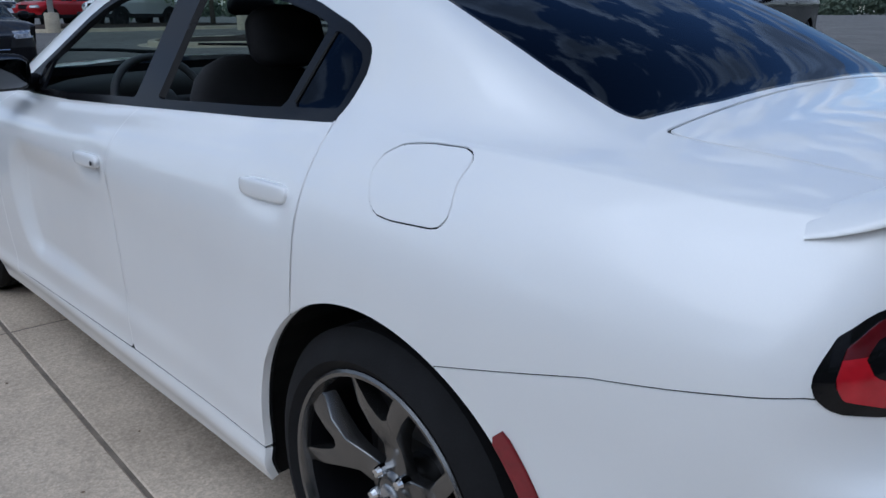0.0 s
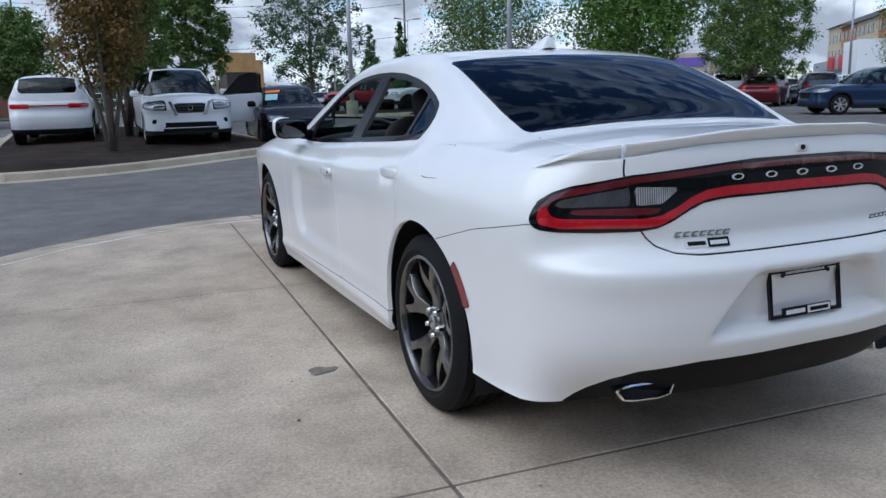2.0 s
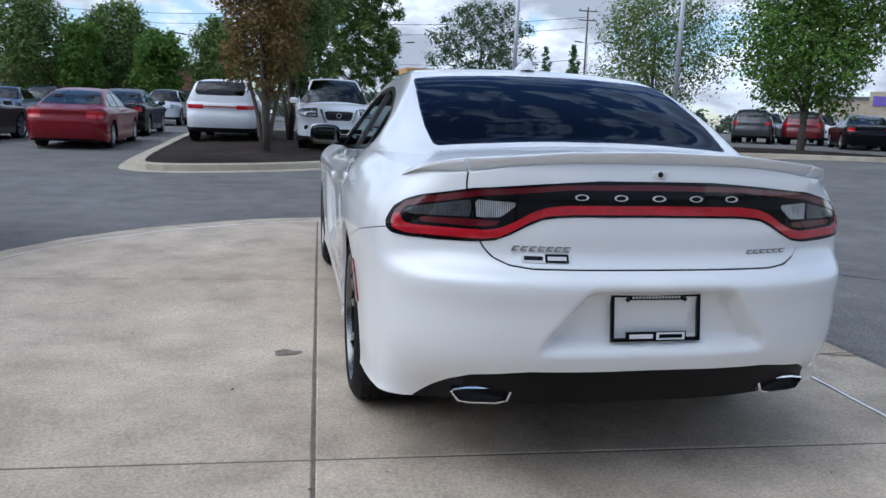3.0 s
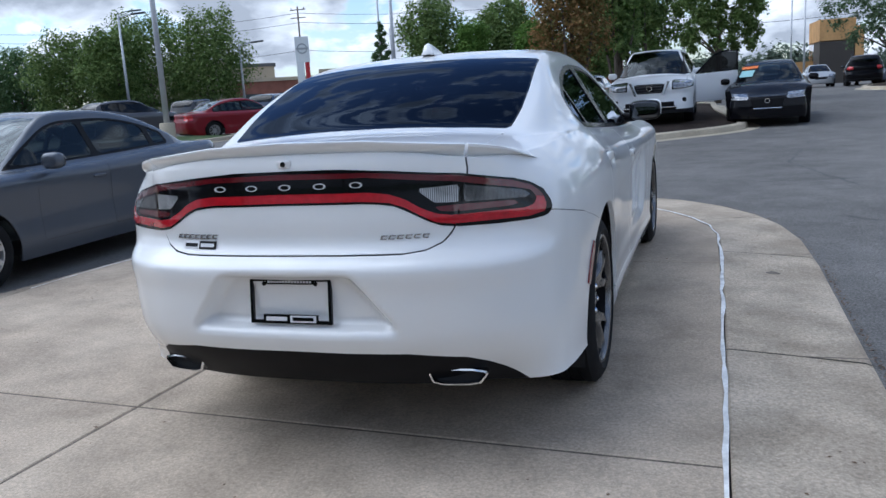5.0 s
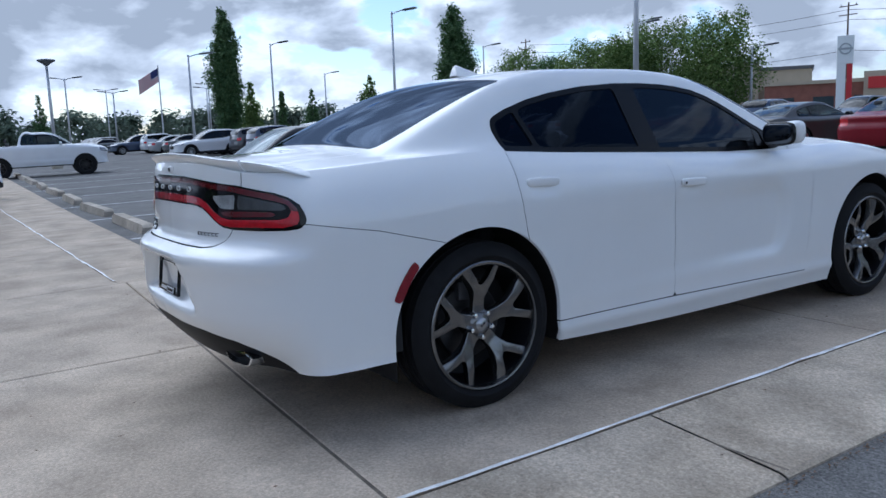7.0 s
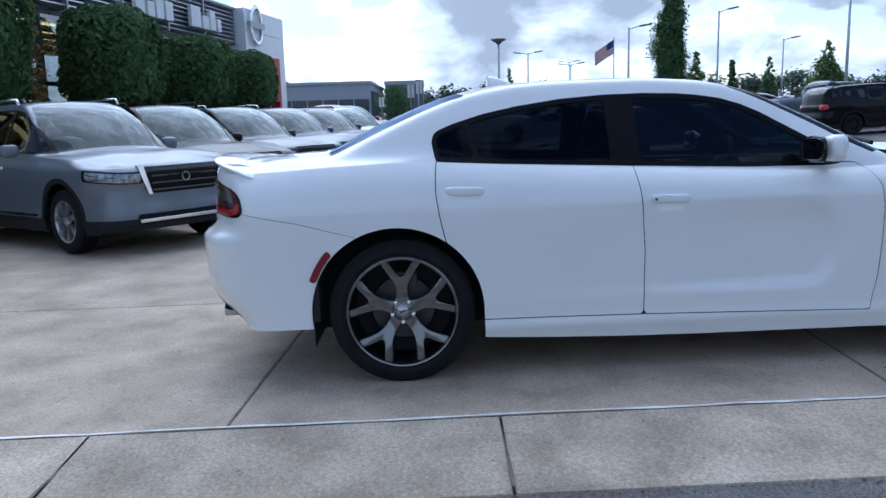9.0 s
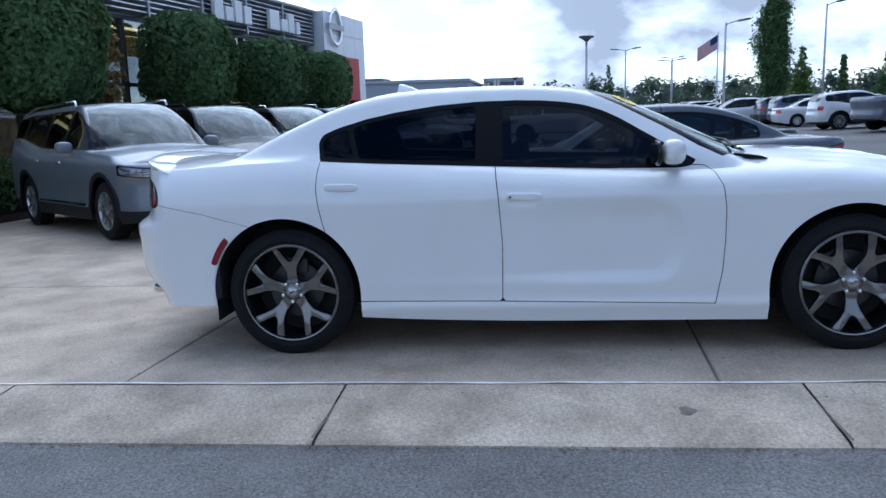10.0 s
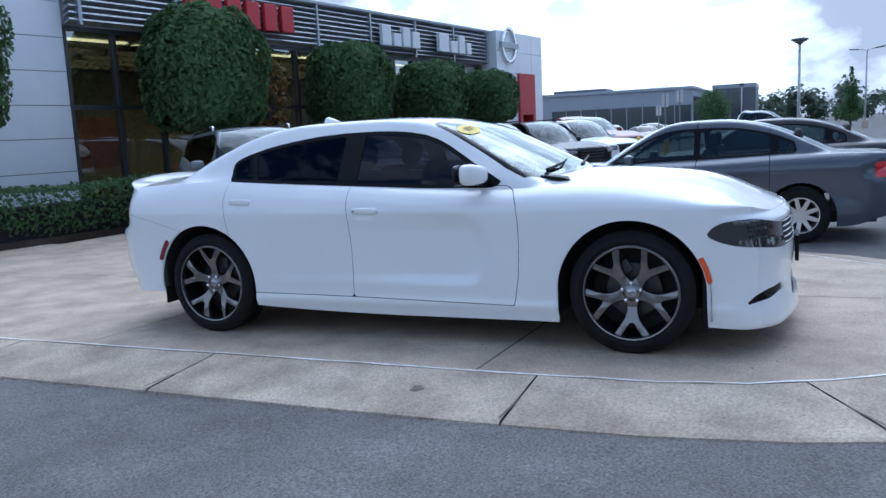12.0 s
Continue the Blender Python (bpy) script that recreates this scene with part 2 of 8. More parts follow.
RIBL = ribbed("ribbed_smoked_lens", (0.03, 0.031, 0.033), (0.12, 0.124, 0.13), 260)
RIBC = ribbed("clear_reverse_lens", (0.16, 0.165, 0.17), (0.60, 0.61, 0.62), 150)
MARKR = surface("dark_red_marker", (0.20, 0.004, 0.012), 0.2, vary=0.15, scale=30, coat=0.6)
MIRROR = surface("mirror_glass", (0.13, 0.135, 0.145), 0.02, 1.0, vary=0.01)
YELLOW = surface("yellow_sticker", (0.80, 0.58, 0.04), 0.5, vary=0.08)
# dark grey that stands in for the shade down in the body gaps
GAPSHADE = surface("dark_panel_gap_shade", (0.03, 0.03, 0.032), 0.8, vary=0.1, spec=0.1)
TAILR = surface("bright_red_lens", (0.55, 0.010, 0.016), 0.14, vary=0.18, scale=30, coat=1.0)
BADGE = surface("dark_chrome_badge", (0.42, 0.425, 0.44), 0.22, 0.8, vary=0.1)
SILVER = surface("bright_silver_badge", (0.80, 0.81, 0.82), 0.35, 0.35, vary=0.05)
# ---- building tools ----
from mathutils.bvhtree import BVHTree


def thing(name, label, category, m=None, group="", kind=""):
    ob = new(name)
    ob.empty_display_size = 0.2
    if m is not None:
        ob.matrix_world = m
    return tagged(ob, label, category, group, kind)


def data(verts, faces, smooth=False, normals=None):
    me = bpy.data.meshes.new("m")
    me.from_pydata([tuple(map(float, v)) for v in verts], [], [list(f) for f in faces])
    if smooth:
        me.shade_smooth()
    if normals is not None:
        me.normals_split_custom_set_from_vertices([tuple(map(float, v)) for v in normals])
    me.update()
    return me


def part(name, vf, material, parent=None, label="", smooth=False, bevel=0.0, m=None, angle=None):
    """One mesh from (verts, faces), under a thing or a part, or alone."""
    me = data(vf[0], vf[1], smooth)
    if bevel or angle:
        bm = bmesh.new()
        bm.from_mesh(me)
        if bevel:
            bmesh.ops.remove_doubles(bm, verts=bm.verts, dist=1e-5)
            sharp = [e for e in bm.edges if len(e.link_faces) == 2 and e.calc_face_angle(0) > 0.5]
            bmesh.ops.bevel(bm, geom=sharp, offset=bevel, segments=2, profile=0.6, affect="EDGES", clamp_overlap=True)
            bmesh.ops.recalc_face_normals(bm, faces=bm.faces)
        bm.to_mesh(me)
        bm.free()
        if angle:
            me.shade_smooth()
            me.set_sharp_from_angle(angle=radians(angle))
    me.materials.append(material)
    ob = new(name, me)
    if parent is not None:
        ob.parent = parent
    if m is not None:
        ob.matrix_local = m
    if label:
        ob["label"] = label
    return ob


def join(*vfs):
    v, f = [], []
    for a, b in vfs:
        k = len(v)
        v.extend(a)
        f.extend([[i + k for i in q] for q in b])
    return v, f


def moved(vf, m):
    return [tuple(m @ Vector(p)) for p in vf[0]], vf[1]


def box(x0, x1, y0, y1, z0, z1):
    v = [(x, y, z) for z in (z0, z1) for x, y in ((x0, y0), (x1, y0), (x1, y1), (x0, y1))]
    return v, [(3, 2, 1, 0), (4, 5, 6, 7), (0, 1, 5, 4), (1, 2, 6, 5), (2, 3, 7, 6), (3, 0, 4, 7)]


def prism(poly, z0, z1):
    """A flat outline (anticlockwise) with thickness along z."""
    k = len(poly)
    v = [(x, y, z0) for x, y in poly] + [(x, y, z1) for x, y in poly]
    return v, [list(range(k))[::-1], [k + i for i in range(k)]] + [(i, (i + 1) % k, k + (i + 1) % k, k + i) for i in range(k)]


def lathe(profile, n=32, closed=False):
    """profile: (radius, height) turned round z."""
    v, f, k = [], [], len(profile)
    for i in range(n):
        c, s = math.cos(2 * math.pi * i / n), math.sin(2 * math.pi * i / n)
        v += [(r * c, r * s, h) for r, h in profile]
    for i in range(n):
        j = (i + 1) % n
        for q in range(k if closed else k - 1):
            w = (q + 1) % k
            f.append((i * k + q, j * k + q, j * k + w, i * k + w))
    return v, f


def tube(points, radius, n=8, caps=True):
    """A round rod along points; radius one number or one per point."""
    pts = [Vector(p) for p in points]
    rs = radius if isinstance(radius, (list, tuple)) else [radius] * len(pts)
    v, f = [], []
    for i, p in enumerate(pts):
        d = (pts[min(i + 1, len(pts) - 1)] - pts[max(i - 1, 0)]).normalized()
        side = d.orthogonal().normalized() if abs(d.z) > 0.99 else d.cross(Vector((0, 0, 1))).normalized()
        up = side.cross(d)
        v += [tuple(p + rs[i] * (math.cos(a) * side + math.sin(a) * up)) for a in (2 * math.pi * q / n for q in range(n))]
    for i in range(len(pts) - 1):
        f += [(i * n + q, i * n + (q + 1) % n, (i + 1) * n + (q + 1) % n, (i + 1) * n + q) for q in range(n)]
    if caps:
        f += [list(range(n))[::-1], [(len(pts) - 1) * n + q for q in range(n)]]
    return v, f


def blob(sx, sy, sz, power=2.6, n=20, k=12):
    """A rounded box: a superellipsoid."""
    def sp(c):
        return math.copysign(abs(c) ** (2 / power), c)
    v, f = [], []
    for i in range(k + 1):
        b = -math.pi / 2 + math.pi * i / k
        for j in range(n):
            a_ = 2 * math.pi * j / n
            v.append((sx * sp(math.cos(b)) * sp(math.cos(a_)), sy * sp(math.cos(b)) * sp(math.sin(a_)), sz * sp(math.sin(b))))
    for i in range(k):
        for j in range(n):
            f.append((i * n + j, i * n + (j + 1) % n, (i + 1) * n + (j + 1) % n, (i + 1) * n + j))
    return v, f


def clamp(x, lo, hi):
    return max(lo, min(hi, x))


def gz(x, y):
    """Height of the ground: the pad's leaning plane, rising gently to the north."""
    r = math.hypot(x, y)
    return 0.0087 * clamp(x, -14, 14) + 0.0157 * clamp(y, -9, 24) + 0.012 * clamp(r - 12, 0, 25) * clamp((y / max(r, 1.0) - 0.15) / 0.6, 0, 1)


def arr_cub(xs, ys):
    """A smooth curve through points, as a function of arrays."""
    xs, ys = np.array(xs, float), np.array(ys, float)
    d = np.diff(ys) / np.diff(xs)
    t = np.empty_like(ys)
    t[0], t[-1] = d[0], d[-1]
    h = np.diff(xs)
    t[1:-1] = (d[:-1] * h[1:] + d[1:] * h[:-1]) / (h[1:] + h[:-1])
    t[1:-1][d[:-1] * d[1:] <= 0] *= 0.3

    def at(x):
        x = np.clip(np.asarray(x, float), xs[0], xs[-1])
        i = np.clip(np.searchsorted(xs, x, side="right") - 1, 0, len(xs) - 2)
        q = (x - xs[i]) / h[i]
        return ((1 + 2 * q) * (1 - q) ** 2 * ys[i] + q * (1 - q) ** 2 * h[i] * t[i] + q * q * (3 - 2 * q) * ys[i + 1] + q * q * (q - 1) * h[i] * t[i + 1])
    return at


def smin(p, q, k):
    w = np.clip(0.5 + 0.5 * (q - p) / k, 0, 1)
    return q + (p - q) * w - k * w * (1 - w)


def smax(p, q, k):
    return -smin(-p, -q, k)


def step(e0, e1, x):
    q = np.clip((x - e0) / (e1 - e0), 0, 1)
    return q * q * (3 - 2 * q)


def inside(poly, p, q):
    """Signed distance of points (p, q) to a closed outline: below zero inside."""
    pts = np.array(poly, float)
    d2 = np.full(p.shape, 1e9)
    s = np.ones(p.shape)
    for i in range(len(pts)):
        x0, y0 = pts[i - 1]
        x1, y1 = pts[i]
        ex, ey = x1 - x0, y1 - y0
        wx, wy = p - x0, q - y0
        h = np.clip((wx * ex + wy * ey) / (ex * ex + ey * ey), 0, 1)
        d2 = np.minimum(d2, (wx - ex * h) ** 2 + (wy - ey * h) ** 2)
        flip = ((y0 > q) != (y1 > q)) & (p < ex * (q - y0) / (ey if ey else 1e-9) + x0)
        s = np.where(flip, -s, s)
    return s * np.sqrt(d2)
# ---- ground ----
ASPHALT = ground_mat("asphalt", ((0.145, 0.139, 0.131), (0.20, 0.192, 0.18)), 0.85, 75, 170, 0.006, 0.22, 0, 0.35, 0.46)
CONCRETE = ground_mat("concrete", ((0.435, 0.352, 0.265), (0.535, 0.446, 0.345)), 0.8, 70, 190, 0.0014, 0.27, 0.04, 0.6, 0.22)
APRON = ground_mat("apron_concrete", ((0.40, 0.330, 0.248), (0.525, 0.446, 0.350)), 0.85, 60, 150, 0.002, 0.32, 0.05, 1.1, 0.26)
KERB = ground_mat("kerb_concrete", ((0.42, 0.365, 0.275), (0.53, 0.47, 0.365)), 0.85, 80, 200, 0.0015, 0.2, 0.05)
MULCH = ground_mat("mulch", ((0.030, 0.022, 0.018), (0.06, 0.046, 0.038)), 0.95, 45, 60, 0.03, 0.45)
SEALANT = surface("white_joint_sealant", (0.84, 0.83, 0.80), 0.7, vary=0.3, scale=9, fine=60)
LINEP = surface("worn_white_line_paint", (0.55, 0.55, 0.54), 0.75, vary=0.35, scale=7, fine=90)
JOINT = surface("dark_joint_filler", (0.16, 0.13, 0.10), 0.9, vary=0.4, scale=10, fine=80)
CRACK = surface("dark_crack_seal", (0.035, 0.036, 0.04), 0.7, vary=0.3, scale=6)
LITTER = surface("dry_leaf_litter", (0.14, 0.085, 0.05), 0.9, vary=0.5, scale=30, fine=90)
GRASS = surface("lawn_green", (0.06, 0.10, 0.03), 0.9, vary=0.35, scale=0.6, bump=0.02, fine=14)


def ga(x, y):
    return gz(x, y) - 0.064


axis_lines = [-1500, -400, -160, -90, -60, -48] + [-40 + 2 * i for i in range(41)] + [48, 60, 90, 160, 400, 1500]
n_ = len(axis_lines)
ground = part("ground", ([(x, y, ga(x, y)) for x in axis_lines for y in axis_lines], [(i * n_ + j, (i + 1) * n_ + j, (i + 1) * n_ + j + 1, i * n_ + j + 1) for i in range(n_ - 1) for j in range(n_ - 1)]), ASPHALT, smooth=True)
tagged(ground, "grey worn asphalt of the drive and parking lot", "ground", kind="structure")


def ribbon(points, width, lift, wobble=0.0, base=ga, seed=3):
    """A flat strip along points on the ground."""
    rnd = random.Random(seed)
    pts = []
    for a_, b_ in zip(points[:-1], points[1:]):
        n_ = max(1, int(math.dist(a_, b_) / 0.18)) if wobble else max(1, int(math.dist(a_, b_) / 1.5))
        pts += [(a_[0] + (b_[0] - a_[0]) * i / n_, a_[1] + (b_[1] - a_[1]) * i / n_) for i in range(n_)]
    pts.append(points[-1])
    v, f = [], []
    for i, (x, y) in enumerate(pts):
        x0, y0 = pts[max(i - 1, 0)]
        x1, y1 = pts[min(i + 1, len(pts) - 1)]
        l_ = math.hypot(x1 - x0, y1 - y0) or 1
        nx, ny = -(y1 - y0) / l_, (x1 - x0) / l_
        o = rnd.uniform(-wobble, wobble)
        h = width / 2 * (1 + (rnd.uniform(-0.45, 0.45) if wobble else 0))
        for sg in (1, -1):
            px, py = x + nx * (o + sg * h), y + ny * (o + sg * h)
            v.append((px, py, base(px, py) + lift))
    for i in range(len(pts) - 1):
        f.append((2 * i + 1, 2 * i + 3, 2 * i + 2, 2 * i))
    return v, f


# painted stall lines in the lot past the pad, and seams in the asphalt
for i in range(9):
    x = -7.75 - 3.65 * i
    tagged(part("stall_line", ribbon([(x, 0.32 - 0.024 * (x + 6)), (x - 0.15, 5.8 - 0.03 * (x + 6))], 0.10, 0.004), LINEP), "worn white painted stall line", "stall line", "stall lines", "structure")
for i, pts in enumerate((((1.9, 6.9), (5.0, 7.3), (9.5, 7.0), (16, 7.4)), ((-3.2, 9.6), (-1.0, 10.4), (1.5, 10.2), (3.4, 11.2)), ((2.5, 4.4), (3.3, 3.6), (3.5, 2.8), (4.1, 2.2)), ((2.9, 6.4), (2.4, 9.0), (3.0, 12.2)), ((-6.0, 8.2), (-9.5, 9.4), (-14, 9.0)))):
    tagged(part("asphalt_seam", ribbon(pts, 0.020, 0.003, 0.03, seed=i), CRACK), "dark crack in the asphalt", "crack", kind="structure")


# ---- islands with kerbs ----
def smooth_ring(pts, rounds=2):
    for _ in range(rounds):
        out = []
        for i in range(len(pts)):
            a_, b_ = pts[i], pts[(i + 1) % len(pts)]
            out += [(a_[0] * 0.75 + b_[0] * 0.25, a_[1] * 0.75 + b_[1] * 0.25), (a_[0] * 0.25 + b_[0] * 0.75, a_[1] * 0.25 + b_[1] * 0.75)]
        pts = out
    return pts


def inset_ring(pts, d):
    out = []
    for i, (x, y) in enumerate(pts):
        x0, y0 = pts[i - 1]
        x1, y1 = pts[(i + 1) % len(pts)]
        l_ = math.hypot(x1 - x0, y1 - y0) or 1
        out.append((x - (y1 - y0) / l_ * d, y + (x1 - x0) / l_ * d))
    return out


def island(name, label, corners, fill, height=0.14, mound=0.10):
    """Anticlockwise corners; the kerb is cast in pieces."""
    root = thing(name, label, "planted island", kind="structure")
    ring = smooth_ring(corners)
    inner = inset_ring(ring, 0.20)
    gut = inset_ring(ring, -0.28)
    n_ = len(ring)
    per = max(2, n_ // max(4, int(sum(math.dist(ring[i], ring[i - 1]) for i in range(n_)) / 3.0)))
    for k0 in range(0, n_, per):
        idx = [(k0 + q) % n_ for q in range(min(per, n_ - k0) + 1)]
        v, f = [], []
        for c, i in enumerate(idx):
            sh = 0.0
            for (x, y), dz in ((gut[i], 0.006), (ring[i], 0.012), (inset_ring(ring, 0.025)[i], height - 0.02), (inset_ring(ring, 0.05)[i], height), (inner[i], height), (inner[i], height - 0.12)):
                v.append((x, y, ga(x, y) + dz))
        m_ = 6
        for c in range(len(idx) - 1):
            f += [(c * m_ + q, (c + 1) * m_ + q, (c + 1) * m_ + q + 1, c * m_ + q + 1) for q in range(m_ - 1)]
        # a narrow open joint at each end
        a_, b_ = Vector(v[0]), Vector(v[m_])
        for q in range(m_):
            p_, r_ = Vector(v[q]), Vector(v[m_ + q])
            v[q] = tuple(p_ + (r_ - p_).normalized() * 0.008)
        part("kerb_stone", (v, f), KERB, root, smooth=False)
    # filling
    cx, cy = sum(p_[0] for p_ in ring) / n_, sum(p_[1] for p_ in ring) / n_
    v, f = [], []
    rings = 9
    rnd = random.Random(len(ring) + int(cx))
    for r_ in range(rings):
        t = 1 - r_ / (rings - 1) * 0.98
        for x, y in inner:
            px, py = cx + (x - cx) * t, cy + (y - cy) * t
            v.append((px, py, ga(px, py) + height - 0.035 + mound * (1 - t ** 3) + (rnd.uniform(-0.015, 0.02) if 0 < r_ else 0)))
    for r_ in range(rings - 1):
        f += [(r_ * n_ + i, r_ * n_ + (i + 1) % n_, (r_ + 1) * n_ + (i + 1) % n_, (r_ + 1) * n_ + i) for i in range(n_)]
    f.append([(rings - 1) * n_ + i for i in range(n_)])
    part("mulch_bed" if fill is MULCH else "lawn", (v, f), fill, root, "dark mulch" if fill is MULCH else "", smooth=True)
    # loose chips along the near edge
    return root


island("planted_island", "kerbed island of dark mulch with trees and cars", [(-4.3, 13.2), (-3.9, 11.75), (-1.6, 12.4), (0.3, 13.8), (2.2, 15.3), (1.95, 17.5), (1.5, 22), (1.4, 29), (-4.6, 29), (-4.4, 20)], MULCH)
island("side_island", "low kerbed island of mulch beside the drive", [(7.6, 20.4), (9.5, 19.2), (13.5, 18.6), (17.6, 17.9), (19.0, 19.2), (16, 21.5), (10, 22.6), (8, 22)], MULCH)
island("far_island", "kerbed island of mulch under the boxy off-roaders", [(7.2, 33.2), (10.5, 31.6), (17, 31.0), (21, 36), (18, 44), (10.5, 44.5), (8.0, 40)], MULCH)
island("lot_island", "kerbed strip with trees in the lot", [(-44, 20), (-36, 21.5), (-34.5, 23.5), (-36, 25), (-46, 24), (-46, 21)], GRASS)
island("lot_island", "kerbed strip with trees in the lot", [(-20, 17.6), (-15.6, 19.0), (-15.0, 22.4), (-17.5, 23.0), (-20.5, 20)], GRASS)

# planting bed along the showroom
def front_y(x):
    """The showroom's front line, askew to the pad."""
    return -8.9 - 0.152 * (x + 5.9)


bed = part("planting_bed", ([(x, front_y(x) + q, gz(x, front_y(x) + q) + dz) for x in (-28, -22, -16, -9, 0, 12) for q, dz in ((1.78, 0.0), (1.73, 0.10), (0.04, 0.12))], [(3 * i + 3 + q, 3 * i + q, 3 * i + q + 1, 3 * i + 4 + q) for i in range(5) for q in range(2)]), MULCH)
tagged(bed, "dark mulch bed along the showroom", "planting bed", kind="structure")
# ---- showroom ----
PANEL = surface("white_metal_panel", (0.78, 0.80, 0.83), 0.38, 0.15, vary=0.04, scale=1.5, spread=0.02)
SLATM = surface("grey_louvre_metal", (0.38, 0.40, 0.43), 0.4, 0.5, vary=0.08)
BACKP = surface("grey_fascia_panel", (0.42, 0.44, 0.47), 0.5, 0.2, vary=0.06)
MULLION = surface("dark_mullion", (0.06, 0.065, 0.07), 0.4, 0.4, vary=0.1)
SIGNRED = surface("sign_red", (0.50, 0.02, 0.03), 0.4, vary=0.06)
SIGNWHITE = surface("sign_white", (0.80, 0.81, 0.82), 0.4, vary=0.04)
PORTALRED = surface("portal_red", (0.42, 0.02, 0.03), 0.45, vary=0.08)
SHOWGLASS = glass("showroom_glass", (0.55, 0.60, 0.61), ior=2.7)
FLOORT = surface("showroom_floor", (0.30, 0.29, 0.27), 0.3, vary=0.1)
INWALL = surface("showroom_wall", (0.17, 0.155, 0.14), 0.7, vary=0.1)
INRED = surface("showroom_red_wall", (0.12, 0.03, 0.025), 0.6, vary=0.15)
BEAM = surface("dark_ceiling_beam", (0.05, 0.042, 0.035), 0.6, vary=0.15)
WOOD = surface("desk_wood", (0.25, 0.13, 0.06), 0.45, vary=0.25, scale=5)
LIGHTP, _n, _l, _b = mat("warm_ceiling_light")
_b.inputs["Base Color"].default_value = (0.8, 0.6, 0.25, 1)
_b.inputs["Emission Color"].default_value = (1.0, 0.72, 0.30, 1)
_b.inputs["Emission Strength"].default_value = 1.7

FY, BZ = -9.0, gz(-15, -9) - 0.02
SKEW = Matrix.Rotation(radians(-8.65), 4, "Z")
SHOW_M = Matrix.Translation((-5.9, -8.9, BZ)) @ SKEW @ Matrix.Diagonal((0.73, 1.0, 0.85, 1)) @ Matrix.Translation((5.9, 9.0, -BZ))
show = thing("showroom", "car showroom with white panels, glass front and louvred fascia", "building", SHOW_M)


def zpos(h):
    return BZ + h


# white panels left of the glass
lv = [0.0, 0.72, 1.48, 2.23, 2.97, 3.72, 4.47, 5.25, 6.1]
for c in range(5):
    x1, x0 = -5.92 + 3.4 * c + 3.4, -5.92 + 3.4 * c
    for z0, z1 in zip(lv[:-1], lv[1:]):
        part("wall_panel", box(x0 + 0.008, x1 - 0.008, FY - 0.06, FY, zpos(z0) + 0.008, zpos(z1) - 0.008), PANEL, show)
part("wall", box(-5.92, 11.1, FY - 0.4, FY - 0.05, zpos(-0.2), zpos(6.1)), MULLION, show)
part("roof", box(-28.2, 11.1, FY - 14, FY - 0.4, zpos(5.8), zpos(6.05)), BACKP, show)
part("rear_wall", box(-36, 11.1, FY - 14.3, FY - 14, zpos(-0.2), zpos(6.05)), PANEL, show)
part("end_wall", box(10.8, 11.1, FY - 14, FY - 0.4, zpos(-0.2), zpos(6.05)), PANEL, show)
# glass front
mx = [-5.95 - 1.47 * i for i in range(16)]
for i, x in enumerate(mx):
    wd = 0.14 if i % 5 == 0 and i else 0.04
    part("mullion", box(x - wd, x + wd, FY - 0.14, FY + 0.03, zpos(0.1), zpos(4.72)), MULLION, show)
for z in (0.12, 2.93, 4.70):
    part("transom", box(-28.0, -5.95, FY - 0.11, FY + 0.02, zpos(z) - 0.05, zpos(z) + 0.05), MULLION, show)
for xa, xb in zip(mx[:-1], mx[1:]):
    for z0, z1 in ((0.17, 2.88), (2.98, 4.65)):
        part("pane", box(xb + 0.03, xa - 0.03, FY - 0.06, FY - 0.052, zpos(z0), zpos(z1)), SHOWGLASS, show)
# louvred fascia
part("fascia_back", box(-28.1, -5.92, FY - 0.35, FY - 0.12, zpos(4.75), zpos(6.02)), BACKP, show)
part("fascia_cap", box(-28.3, -5.7, FY - 0.45, FY + 0.34, zpos(6.05), zpos(6.14)), BACKP, show, bevel=0.015)
for i in range(9):
    z = 4.82 + 0.148 * i
    part("louvre", moved(box(-28.2, -5.9, -0.10, 0.10, -0.022, 0.022), Matrix.Translation((0, FY + 0.20, zpos(z))) @ Matrix.Rotation(radians(24), 4, "X")), SLATM, show)
for i in range(8):
    x = -6.2 - 3.13 * i
    part("louvre_post", box(x - 0.05, x + 0.05, FY - 0.15, FY + 0.32, zpos(4.74), zpos(6.05)), SLATM, show)
# signs: plain shapes in their colours
for i in range(6):
    x = -9.55 - 0.80 * i
    part("red_sign_shape", box(x - 0.58, x, FY + 0.34, FY + 0.46, zpos(5.05), zpos(5.80)), SIGNRED, show, "red block sign shape", bevel=0.03)
for i, (x, w_, h) in enumerate(((-19.2, 0.62, 0.95), (-20.0, 0.50, 0.62), (-20.65, 0.52, 0.95), (-21.35, 0.55, 0.80), (-23.4, 0.85, 0.95), (-24.45, 0.55, 0.62), (-25.15, 0.5, 0.95), (-25.85, 0.38, 0.62))):
    part("white_sign_bar", box(x - w_, x, FY + 0.34, FY + 0.46, zpos(5.02), zpos(5.02 + 0.74 * h)), SIGNWHITE, show, "white sign bar", bevel=0.03)
